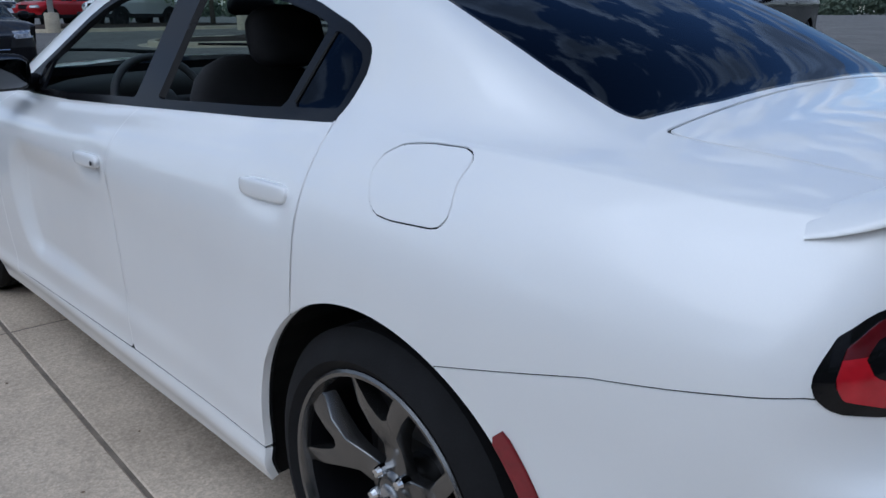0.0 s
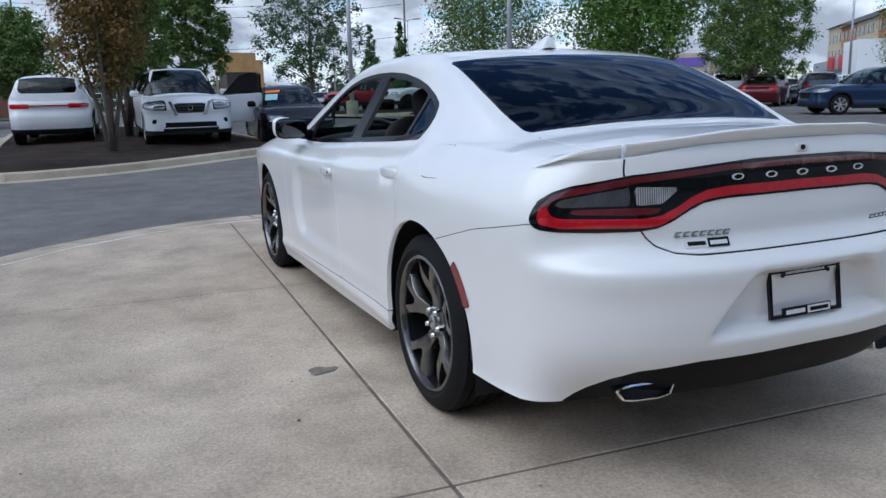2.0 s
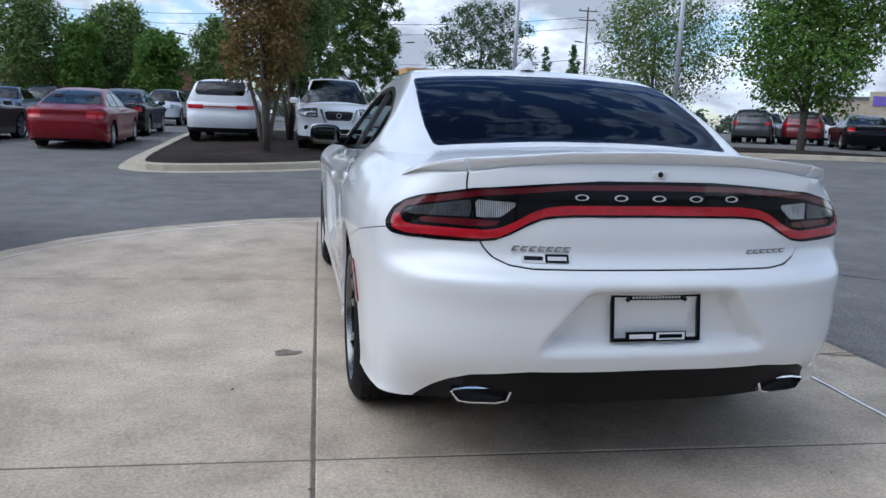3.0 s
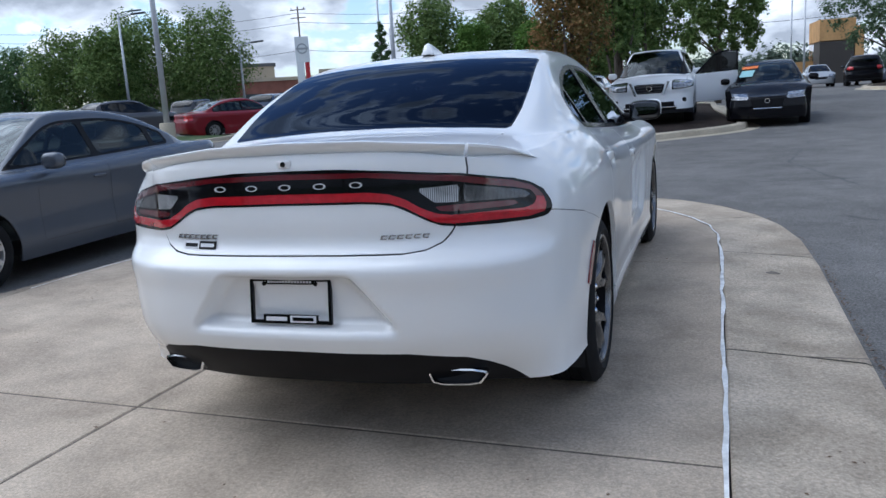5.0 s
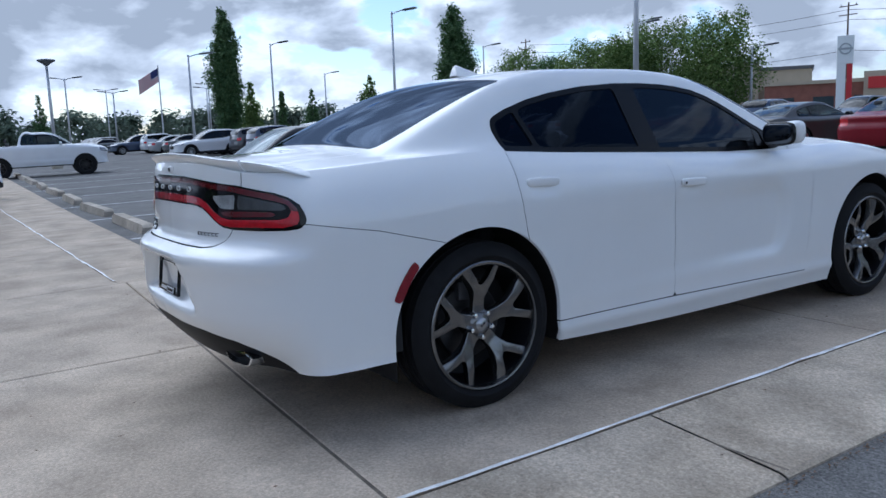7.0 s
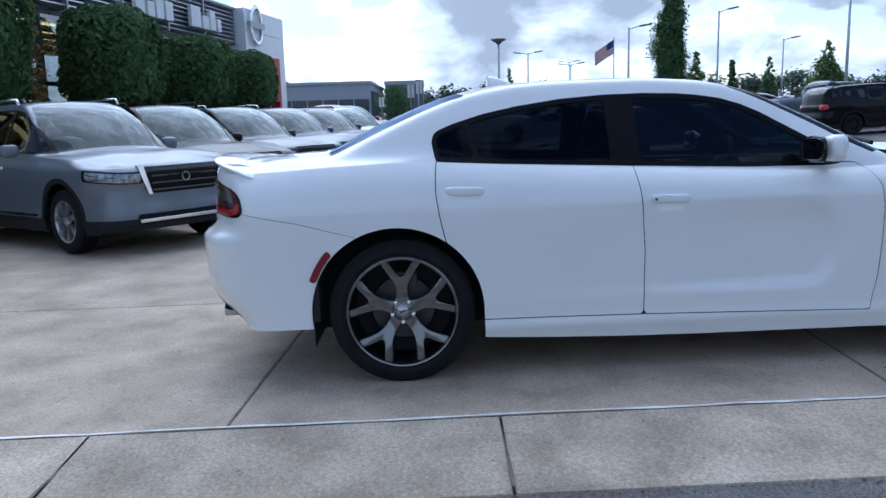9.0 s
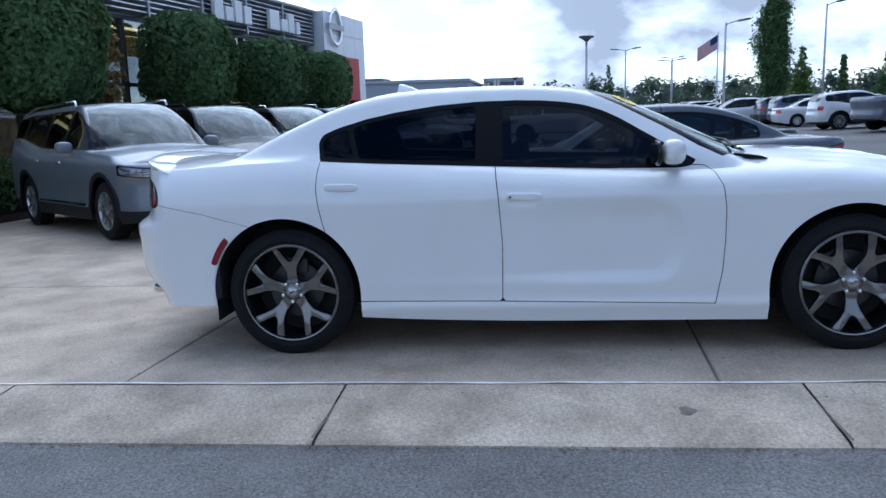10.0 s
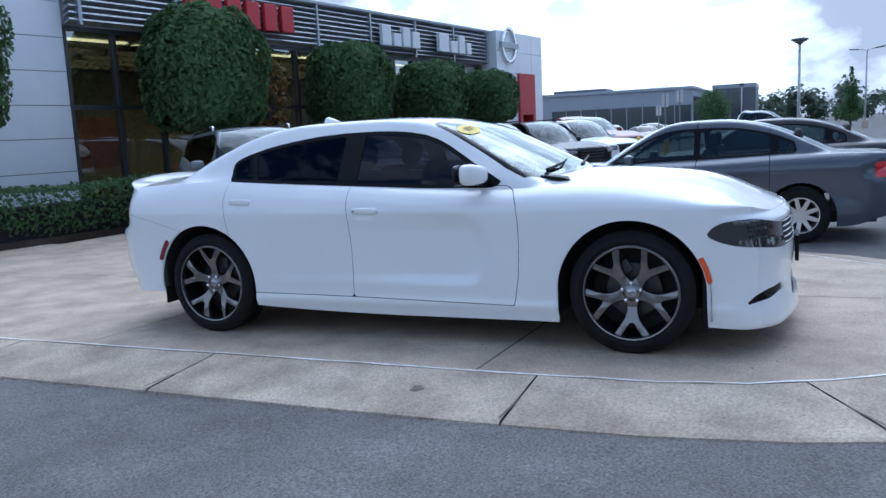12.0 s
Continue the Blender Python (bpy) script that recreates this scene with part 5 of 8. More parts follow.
# spoiler: a lip over the lid and a short piece on each quarter
def lip(xs, fade):
    v, f = [], []
    lip_z = lambda x: float(np.interp(abs(x), [0, 0.3, 0.62, 0.83], [1.136, 1.128, 1.098, 1.07]))
    sec = [(-0.15, 0.000), (-0.10, 0.017), (-0.04, 0.030), (0.006, 0.036), (0.016, 0.033), (0.016, 0.024), (-0.006, 0.004), (-0.02, -0.012)]
    for i, x in enumerate(xs):
        e_ = on_rear(x, 1.045)
        e2, e3 = on_rear(x + 0.01, 1.045), on_rear(x - 0.01, 1.045)
        t = (e2 - e3).normalized()
        o = Vector((t.y, -t.x, 0)) * (1 if t.x > 0 else -1)
        o.z = 0
        k = fade(i / (len(xs) - 1))
        for a_, h in sec:
            p = e_ + o * (a_ * (0.35 + 0.65 * k) - 0.012)
            top = on_top(p.x, p.y) if a_ < -0.01 else None
            z = (top.z if top else lip_z(p.x) - 0.008) if a_ < -0.03 else lip_z(p.x)
            if k < 0.999 and a_ >= -0.03:
                skin_z = on_top(p.x, p.y - o.y * 0.03)
                z = z * k + (skin_z.z if skin_z else 1.06) * (1 - k)
            v.append((p.x, p.y, z - 0.002 + h * k))
    n_ = len(sec)
    for i in range(len(xs) - 1):
        f += [(i * n_ + q, i * n_ + q + 1, (i + 1) * n_ + q + 1, (i + 1) * n_ + q) for q in range(n_ - 1)]
    f += [list(range(n_))[::-1], [(len(xs) - 1) * n_ + q for q in range(n_)]]
    return v, f


part("spoiler", lip([-0.616 + 1.232 * i / 42 for i in range(43)], lambda t: 1.0), WHITE, lid, "white lip spoiler", angle=50)
for s in (1, -1):
    xs = [s * (0.626 + 0.185 * i / 14) for i in range(15)]
    part("spoiler_end", lip(xs, lambda t: 1.0 - 0.95 * t ** 2.6), WHITE, hero, angle=50)

# rear badges, lock, camera
for x in (-0.262, -0.131, 0.0, 0.131, 0.262):
    p = on_rear(x, 1.018)
    part("badge_shape", moved(lathe([(0.023, 0), (0.023, 0.005), (0.0175, 0.005), (0.0175, 0)], 20), Matrix.Translation((p.x, p.y - 0.001, p.z)) @ Matrix.Rotation(math.pi / 2, 4, "X") @ Matrix.Diagonal((1.0, 0.44, 1, 1))), SILVER, lamp, "bright silver oval badge shape")


def rear_bars(name, x0, x1, z, h, n_, material, parent, label=""):
    root = new(name)
    root.parent = parent
    w = (x1 - x0) / n_
    for i in range(n_):
        xa = x0 + i * w
        p = on_rear(xa + w / 2, z)
        bar = join(box(xa + w * 0.06, xa + w * 0.26, p.y - 0.004, p.y + 0.004, z - h / 2, z + h / 2), box(xa + w * 0.26, xa + w * 0.84, p.y - 0.004, p.y + 0.004, z + h * 0.28, z + h / 2), box(xa + w * 0.26, xa + w * 0.84, p.y - 0.004, p.y + 0.004, z - h / 2, z - h * 0.28))
        bar = [(q[0] + (q[2] - z) * 0.45, q[1], q[2]) for q in bar[0]], bar[1]
        part("badge_bar", bar, material, root, label)


rear_bars("model_badge", -0.480, -0.290, 0.850, 0.016, 7, BADGE, hero, "dark chrome badge bars")
rear_bars("trim_badge", 0.335, 0.500, 0.841, 0.014, 6, BADGE, hero, "dark chrome badge bars")


def decal(name, x0, x1, z0, z1, off, material, parent, label=""):
    """A thin sticker that follows the rear of the lid."""
    c = [on_rear(x, z) for x, z in ((x0, z0), (x1, z0), (x1, z1), (x0, z1))]
    v = [(p.x, p.y - off, p.z) for p in c] + [(p.x, p.y + 0.002, p.z) for p in c]
    return part(name, (v, [(0, 1, 2, 3), (1, 0, 4, 5), (2, 1, 5, 6), (3, 2, 6, 7), (0, 3, 7, 4)]), material, parent, label)


sticker = new("dealer_sticker")
sticker.parent = hero
for x0, x1, mt, inner in ((-0.450, -0.376, WHITEB, BLACKP), (-0.375, -0.300, BLACKP, WHITEB)):
    decal("sticker_field", x0, x1, 0.808, 0.834, 0.004, mt, sticker, "small black and white dealer sticker")
    decal("sticker_bar", x0 + 0.007, x1 - 0.007, 0.815, 0.827, 0.0055, inner, sticker)
p = on_rear(0, 1.095)
pad_ = part("camera_pad", moved(blob(0.026, 0.008, 0.014, 4, 16, 8), Matrix.Translation((0.0, p.y - 0.001, 1.096))), WHITE, hero, smooth=True)
part("camera_lens", moved(lathe([(0, 0.014), (0.008, 0.013), (0.010, 0.006)], 16), Matrix.Translation((0.0, p.y, 1.096)) @ Matrix.Rotation(math.pi / 2, 4, "X")), GLOSSB, pad_)
# plate frame in its recess
py = on_rear(0, 0.63).y
plate = new("plate_frame")
plate.parent = hero
plate.matrix_local = Matrix.Translation((0, py - 0.012, 0.632)) @ Matrix.Rotation(radians(-8), 4, "X")
fw, fh = 0.157, 0.079
part("frame_border", join(box(-fw, fw, -0.006, 0.006, fh - 0.012, fh), box(-fw, fw, -0.006, 0.006, -fh, -fh + 0.012), box(-fw, -fw + 0.011, -0.006, 0.006, -fh + 0.012, fh - 0.012), box(fw - 0.011, fw, -0.006, 0.006, -fh + 0.012, fh - 0.012), box(-0.095, 0.095, -0.006, 0.006, fh - 0.022, fh - 0.010)), GLOSSB, plate, "black plastic plate frame")
part("frame_tag", box(-0.105, 0.105, -0.0085, 0.0, -fh + 0.002, -fh + 0.032), GLOSSB, plate)
part("tag_bar", box(-0.094, -0.012, -0.0098, -0.002, -fh + 0.010, -fh + 0.024), WHITEB, plate)
part("tag_field", box(0.0, 0.100, -0.0098, -0.002, -fh + 0.005, -fh + 0.029), WHITEB, plate)
part("tag_field_bar", box(0.010, 0.090, -0.0112, -0.002, -fh + 0.011, -fh + 0.023), GLOSSB, plate)
for i in range(15):
    part("top_bar", box(-0.085 + 0.0115 * i, -0.085 + 0.0115 * i + 0.008, -0.0075, -0.002, fh - 0.017, fh - 0.010), WHITEB, plate)
for x in (-0.10, 0.10):
    part("plate_screw", moved(lathe([(0, 0.004), (0.007, 0.003), (0.008, 0)], 12), Matrix.Translation((x, -0.006, fh - 0.020)) @ Matrix.Rotation(math.pi / 2, 4, "X")), GLOSSB, plate)
# exhaust tips
for s in (1, -1):
    tip = new("exhaust_tip")
    tip.parent = hero
    yy = on_rear(s * 0.53, 0.40).y
    tip.matrix_local = Matrix.Translation((s * 0.545, yy + 0.085, 0.346)) @ Matrix.Rotation(radians(10 * s), 4, "Z")
    ring_o = [(0.104, 0.010), (0.096, 0.020), (0.05, 0.028), (-0.06, 0.032), (-0.094, 0.030), (-0.104, 0.018), (-0.090, -0.020), (-0.05, -0.030), (0.04, -0.030), (0.078, -0.024)]
    if s < 0:
        ring_o = [(-a_, b_) for a_, b_ in ring_o][::-1]
    ring_i = [(a_ * 0.92, b_ * 0.80) for a_, b_ in ring_o]
    n_ = len(ring_o)
    v = [(a_, -0.055, b_) for a_, b_ in ring_o] + [(a_, -0.058, b_) for a_, b_ in ring_i] + [(a_, 0.10, b_) for a_, b_ in ring_i] + [(a_, 0.10, b_) for a_, b_ in ring_o]
    f = []
    for r in range(3):
        f += [(r * n_ + i, r * n_ + (i + 1) % n_, (r + 1) * n_ + (i + 1) % n_, (r + 1) * n_ + i) for i in range(n_)]
    f += [(3 * n_ + i, 3 * n_ + (i + 1) % n_, (i + 1) % n_, i) for i in range(n_)]
    part("tip_shell", (v, f), CHROME, tip, "chrome exhaust tip", angle=50)
    part("tip_inside", ([(a_ * 0.99, -0.03, b_ * 0.99) for a_, b_ in ring_i], [list(range(n_))]), INNER, tip)
# mud flaps edge, jack point, aerial fin
for s in (1, -1):
    part("mud_guard", box(s * 0.82 - 0.085, s * 0.82 + 0.085, -0.452, -0.41, 0.33, 0.60), INNER, hero, bevel=0.01)
    part("front_mud_guard", box(s * 0.82 - 0.06, s * 0.82 + 0.06, WB + 0.395, WB + 0.42, 0.14, 0.55), BLACKP, hero, bevel=0.01)
p = on_top(0, 0.62)
fin = [(0.10, 0.0), (0.07, 0.007), (0.02, 0.029), (-0.045, 0.051), (-0.062, 0.053), (-0.070, 0.047), (-0.078, 0.0)]
v, f = [], []
for a_, h in fin:
    wd = 0.034 * (1 - h / 0.085) + 0.002
    v += [(-wd, p.y + a_ - 0.02, p.z - 0.004 + h), (0, p.y + a_ - 0.02, p.z + h * 1.06), (wd, p.y + a_ - 0.02, p.z - 0.004 + h)]
n_ = len(fin)
for i in range(n_ - 1):
    f += [(3 * i, 3 * i + 1, 3 * i + 4, 3 * i + 3), (3 * i + 1, 3 * i + 2, 3 * i + 5, 3 * i + 4)]
# closed sides down to the roof
k0 = len(v)
v += [(-0.036, p.y + a_ - 0.02, p.z - 0.006) for a_, h in fin] + [(0.036, p.y + a_ - 0.02, p.z - 0.006) for a_, h in fin]
for i in range(n_ - 1):
    f += [(3 * i, 3 * i + 3, k0 + i + 1, k0 + i), (3 * i + 5, 3 * i + 2, k0 + n_ + i, k0 + n_ + i + 1)]
part("roof_aerial", (v, f), WHITE, hero, "white shark-fin aerial", angle=70)
# wipers and cowl, front plate bracket, sticker
part("cowl", ([(x, y_, z_) for x in (-0.70, 0.70) for y_, z_ in ((2.48, 1.055), (2.62, 1.035), (2.66, 1.02), (2.48, 1.02))], [(0, 1, 5, 4), (1, 2, 6, 5), (2, 3, 7, 6), (3, 0, 4, 7), (0, 3, 2, 1), (4, 5, 6, 7)]), BLACKP, hero)
for x0 in (0.60, -0.05):
    part("wiper", tube([(x0, 2.56 - 0.18 * x0 * x0, 1.085), (x0 - 0.30, 2.52, 1.115), (x0 - 0.58, 2.47, 1.13)], [0.012, 0.008, 0.006], 6), BLACKP, hero)
part("front_plate_bracket", box(-0.155, 0.155, 3.925, 3.948, 0.44, 0.60), BLACKP, hero, "black front plate bracket", bevel=0.006)
for i in range(5):
    zb = 0.602 + 0.031 * i
    row_ = [skin_tree.ray_cast(Vector((0.48 * q / 6, 6, zb)), Vector((0, -1, 0)))[0] for q in range(-6, 7)]
    part("grille_bar", tube([(p.x, p.y - 0.004, p.z) for p in row_], 0.006, 6), BADGE, hero)
sv, sf = [], []
for ring_k in range(4):
    for i in range(24):
        t = 2 * math.pi * i / 24
        q = on_top(0.455 + 0.14 * ring_k / 3 * math.cos(t), 1.92 + 0.066 * ring_k / 3 * math.sin(t))
        sv.append((q.x, q.y, q.z + 0.005))
for ring_k in range(3):
    sf += [(24 * ring_k + i, 24 * ring_k + 24 + i, 24 * ring_k + 24 + (i + 1) % 24, 24 * ring_k + (i + 1) % 24) for i in range(24)]
stick = part("year_sticker", (sv, sf), YELLOW, hero, "yellow oval sticker on the windscreen")
bars = []
for i in range(4):
    x = 0.40 + 0.036 * i
    bars.append(([(x + dx, 1.92 + dy, on_top(x + dx, 1.92 + dy).z + 0.009) for dx, dy in ((-0.006, -0.024), (0.006, -0.024), (0.006, 0.024), (-0.006, 0.024))], [(0, 1, 2, 3)]))
for bar_ in bars:
    part("sticker_bar", bar_, BLACKP, stick)

# ---- cabin ----
def seat(x, y, w=0.25):
    st = new("car_seat")
    st.parent = hero
    st.matrix_local = Matrix.Translation((x, y, 0.42))
    part("cushion", moved(blob(w, 0.27, 0.085, 3.5, 24, 10), Matrix.Translation((0, 0, 0.10))), CLOTH, st, smooth=True)
    bk = blob(w * 0.98, 0.075, 0.33, 3.2, 24, 12)
    part("backrest", moved(bk, Matrix.Translation((0, -0.33, 0.42)) @ Matrix.Rotation(radians(-18), 4, "X")), CLOTH, st, smooth=True)
    part("headrest", moved(blob(0.13, 0.05, 0.095, 3.0, 20, 10), Matrix.Translation((0, -0.47, 0.80)) @ Matrix.Rotation(radians(-12), 4, "X")), CLOTH, st, smooth=True)
    return st


for x in (-0.38, 0.38):
    seat(x, 1.55)
for x in (-0.42, 0.0, 0.42):
    seat(x, 0.62, 0.22)
part("dashboard", moved(blob(0.74, 0.20, 0.13, 4.0, 28, 12), Matrix.Translation((0, 2.32, 0.90))), INNER, hero, smooth=True)
part("parcel_shelf", box(-0.62, 0.62, -0.15, 0.30, 1.00, 1.03), INNER, hero)
part("centre_console", moved(blob(0.11, 0.45, 0.12, 5, 20, 8), Matrix.Translation((0, 1.75, 0.60))), INNER, hero, smooth=True)
ring = [(0.185 + 0.016 * math.cos(t), 0.016 * math.sin(t)) for t in (2 * math.pi * k / 10 for k in range(10))]
wheel_m = Matrix.Translation((-0.38, 2.02, 0.94)) @ Matrix.Rotation(radians(65), 4, "X")
steer = part("steering_wheel", moved(join(lathe(ring, 32, True), box(-0.18, 0.18, -0.018, 0.018, -0.03, 0.0), box(-0.02, 0.02, -0.18, 0.0, -0.03, 0.0), moved(blob(0.07, 0.06, 0.035), Matrix.Translation((0, 0, -0.015)))), wheel_m), GREYP, hero, smooth=True)
part("inner_mirror", moved(blob(0.11, 0.02, 0.035, 4, 16, 8), Matrix.Translation((0, 1.93, 1.30))), BLACKP, hero, smooth=True)
# ---- other cars ----
def paint(name, colour, metal=0.0, rough=0.3):
    return surface(name, colour, rough, metal, vary=0.04, scale=2, fine=300, coat=0.5, spec=0.2)


P_GREY = paint("grey_metallic_paint", (0.085, 0.098, 0.122), 0.35, 0.24)
P_SLATE = paint("slate_paint", (0.165, 0.185, 0.215), 0.25)
P_BLACK = surface("black_paint", (0.004, 0.004, 0.006), 0.25, vary=0.04, scale=2, fine=300, coat=0.25, spec=0.1)
P_DARK = paint("charcoal_paint", (0.03, 0.03, 0.034), 0.3)
P_WHITE = paint("white_car_paint", (0.78, 0.79, 0.80))
P_RED = paint("red_paint", (0.19, 0.006, 0.014))
P_JEEPRED = paint("bright_red_paint", (0.42, 0.012, 0.018))
P_BLUE = paint("blue_paint", (0.012, 0.035, 0.085), 0.3)
P_BROWN = paint("bronze_grey_paint", (0.10, 0.092, 0.085), 0.5)
P_MAROON = paint("maroon_paint", (0.10, 0.006, 0.012), 0.2)
SILVERW = surface("silver_wheel", (0.55, 0.56, 0.57), 0.28, 0.8, vary=0.1)
DARKW = surface("black_wheel", (0.03, 0.03, 0.032), 0.35, 0.5, vary=0.1)
BEIGEIN = surface("grey_cabin", (0.04, 0.04, 0.042), 0.85, vary=0.2)
CARGLASS = glass("car_glass", (0.30, 0.35, 0.34), ior=1.55, sheen=(0.85, 0.93, 0.98))
DARKGLASS = glass("privacy_glass", (0.03, 0.033, 0.035))
BRIGHTL = surface("bright_lamp_glass", (0.26, 0.27, 0.29), 0.08, 0.5, vary=0.75, scale=22, coat=1.0)
CLAD = surface("grey_cladding", (0.016, 0.016, 0.018), 0.65, vary=0.15, spec=0.2)
ORANGES = surface("orange_sticker", (0.85, 0.20, 0.02), 0.5, vary=0.08)
CYANS = surface("pale_price_sticker", (0.35, 0.62, 0.62), 0.5, vary=0.08)
# a paint that differs from car to car, for the rows far off
LOTP, _n, _l, _b = mat("lot_paint")
_i, _r = _n.new("ShaderNodeObjectInfo"), _n.new("ShaderNodeValToRGB")
_r.color_ramp.interpolation = "CONSTANT"
lot_tones = [(0.0, (0.60, 0.61, 0.62)), (0.2, (0.012, 0.012, 0.014)), (0.38, (0.10, 0.105, 0.11)), (0.52, (0.34, 0.35, 0.36)), (0.66, (0.16, 0.008, 0.012)), (0.76, (0.02, 0.04, 0.09)), (0.86, (0.70, 0.70, 0.71)), (0.95, (0.05, 0.05, 0.055))]
_r.color_ramp.elements[0].position, _r.color_ramp.elements[0].color = 0.0, (*lot_tones[0][1], 1)
_r.color_ramp.elements[1].position, _r.color_ramp.elements[1].color = lot_tones[1][0], (*lot_tones[1][1], 1)
for _p, _c in lot_tones[2:]:
    _r.color_ramp.elements.new(_p).color = (*_c, 1)
_l.new(_i.outputs["Random"], _r.inputs[0])
_l.new(_r.outputs[0], _b.inputs["Base Color"])
_b.inputs["Roughness"].default_value, _b.inputs["Coat Weight"].default_value = 0.32, 1.0


def car_spec(w, wb, ro, fo, belt, roof, hood, nose, deck, clear, base_in=0.12, slope=1.8, bed=None, power=2.3):
    """Sizes in metres, rear axle at y = 0. roof: (y, z) along the middle. belt: (rear, front)."""
    y0, y1 = -ro, wb + fo
    rz = [p[1] for p in roof]
    ry = [p[0] for p in roof]
    r_at = arr_cub(ry, rz)
    b0, b1 = belt
    cab0, cab1 = ry[0], ry[-1]
    edge = arr_cub([y0, cab0, (cab0 + cab1) / 2, cab1, wb + 0.2, y1 - 0.3, y1], [deck[0], b0, (b0 + b1) / 2, b1, hood[0] - 0.05, hood[1] - 0.06, nose])
    if bed is None:
        crown = arr_cub([y0, cab0, cab1, wb + 0.2, y1 - 0.3, y1], [deck[0] + 0.01, deck[1], hood[0] + 0.02, hood[0], hood[1], nose + 0.01])
    else:
        crown = lambda y: np.where(y < cab0 - 0.02, bed, np.interp(y, [cab0, cab1, wb + 0.2, y1 - 0.3, y1], [b0, hood[0] + 0.02, hood[0], hood[1], nose + 0.01]))
    base = lambda y: np.interp(y, [cab0, cab0 + 0.35, cab1 - 0.5, cab1], [w - base_in - 0.08, w - base_in, w - base_in, w - base_in - 0.06])

    def cabin(x, y):
        ye = y + 0.16 * x * x * step((cab0 + cab1) / 2, cab1 - 0.4, y)
        mid = np.where((y < cab0 - 0.25) | (y > cab1 + 0.25), 0.2, r_at(ye)) - 0.07 * x * x - 0.08 * np.abs(x) ** 4
        return smin(mid, edge(y) - 0.004 + (base(y) - x) * slope, 0.06)
    s = dict(
        plan=[(0, y0), (w * 0.5, y0 + 0.02), (w * 0.80, y0 + 0.09), (w * 0.95, y0 + 0.27), (w * 0.995, y0 + 0.65), (w, wb * 0.45), (w, y1 - 0.85), (w * 0.965, y1 - 0.42), (w * 0.80, y1 - 0.13), (w * 0.45, y1 - 0.02), (0, y1)],
        edge=edge, bottom=lambda y: clear + 0.10 * step(y0 + 0.6, y0, y) + 0.04 * step(y1 - 0.5, y1, y), crown=crown,
        side=arr_cub([clear - 0.1, clear + 0.05, clear + 0.14, 0.55, 0.72, 0.85, 1.2], [0.06, 0.03, 0.012, 0.02, 0.008, 0.0, 0.0]),
        rear=arr_cub([clear, clear + 0.2, 0.55, 0.72, 0.80, deck[0] - 0.02, deck[0] + 0.01], [0.12, 0.03, 0.0, 0.01, 0.05, 0.06, 0.09]),
        front=arr_cub([clear - 0.05, clear + 0.1, 0.45, 0.58, 0.70, nose - 0.03, nose + 0.005], [0.05, 0.0, 0.0, 0.02, 0.03, 0.05, 0.10]),
        rear_zone=(y0 + 0.5, y0 + 0.16), front_zone=(y1 - 0.5, y1 - 0.15), roll=base_in - 0.01, roll_from=max(0.84, b1 - 0.16),
        spine=(y0 + 0.85, y1 - 0.75), power=power, cabin=cabin, blend=lambda y: 0.03 + 0 * y)
    s["info"] = dict(w=w, wb=wb, y0=y0, y1=y1, cab0=cab0, cab1=cab1, roof=r_at, base=base, slope=slope, clear=clear, nose=nose, deck=deck, belt=belt)
    return s


def wheel_mesh(kind, r, rim, w=0.22):
    """Shared wheel meshes: tyre and rim, face towards +z."""
    tyre = data(*lathe([(rim - 0.005, -w), (rim + 0.02, -w - 0.005), (r - 0.02, -w), (r, -w + 0.025), (r, -0.03), (r - 0.022, -0.004), (r - 0.05, 0.004), (rim + 0.012, 0.0), (rim - 0.005, -0.012)], 32))
    tyre.shade_smooth()
    tyre.set_sharp_from_angle(angle=radians(40))
    tyre.materials.append(RUBBER)
    vf = [lathe([(rim + 0.004, -0.004), (rim - 0.008, -0.004), (rim - 0.016, -0.03), (rim - 0.03, -0.15)], 32), lathe([(0.0, -0.012), (0.05, -0.014), (0.062, -0.03)], 16)]
    n_, wd, sp = {"five": (5, 0.030, 0.4), "ten": (10, 0.015, 0.12), "multi": (7, 0.020, 0.25), "cover": (9, 0.026, 0.02), "truck": (8, 0.024, 0.1)}[kind]
    for k in range(n_):
        m = Matrix.Rotation(2 * math.pi * k / n_, 4, "Z")
        for q in ((-sp / 2, sp / 2) if sp > 0.2 else (0,)):
            a0, a1 = -wd, wd
            v = [(0.04, a0, -0.016), (0.04, a1, -0.016), (rim - 0.01, a1 * 0.8 + q * rim * 0.5, -0.006), (rim - 0.01, a0 * 0.8 + q * rim * 0.5, -0.006)]
            v += [(x, y, z - 0.035) for x, y, z in v]
            vf.append(moved((v, [(0, 1, 2, 3), (0, 4, 5, 1), (1, 5, 6, 2), (2, 6, 7, 3), (3, 7, 4, 0)]), m))
    back = data(*lathe([(0.0, -0.13), (rim - 0.01, -0.13), (rim - 0.01, -0.19)], 24))
    back.materials.append(INNER)
    return tyre, join(*vf), back


WHEELS = {k: wheel_mesh(*v) for k, v in dict(sedan=("ten", 0.318, 0.205), cover=("cover", 0.316, 0.200), suv=("ten", 0.375, 0.250), sport=("five", 0.345, 0.245), truck=("truck", 0.46, 0.26, 0.30), multi=("multi", 0.36, 0.235)).items()}
RIMS = {}


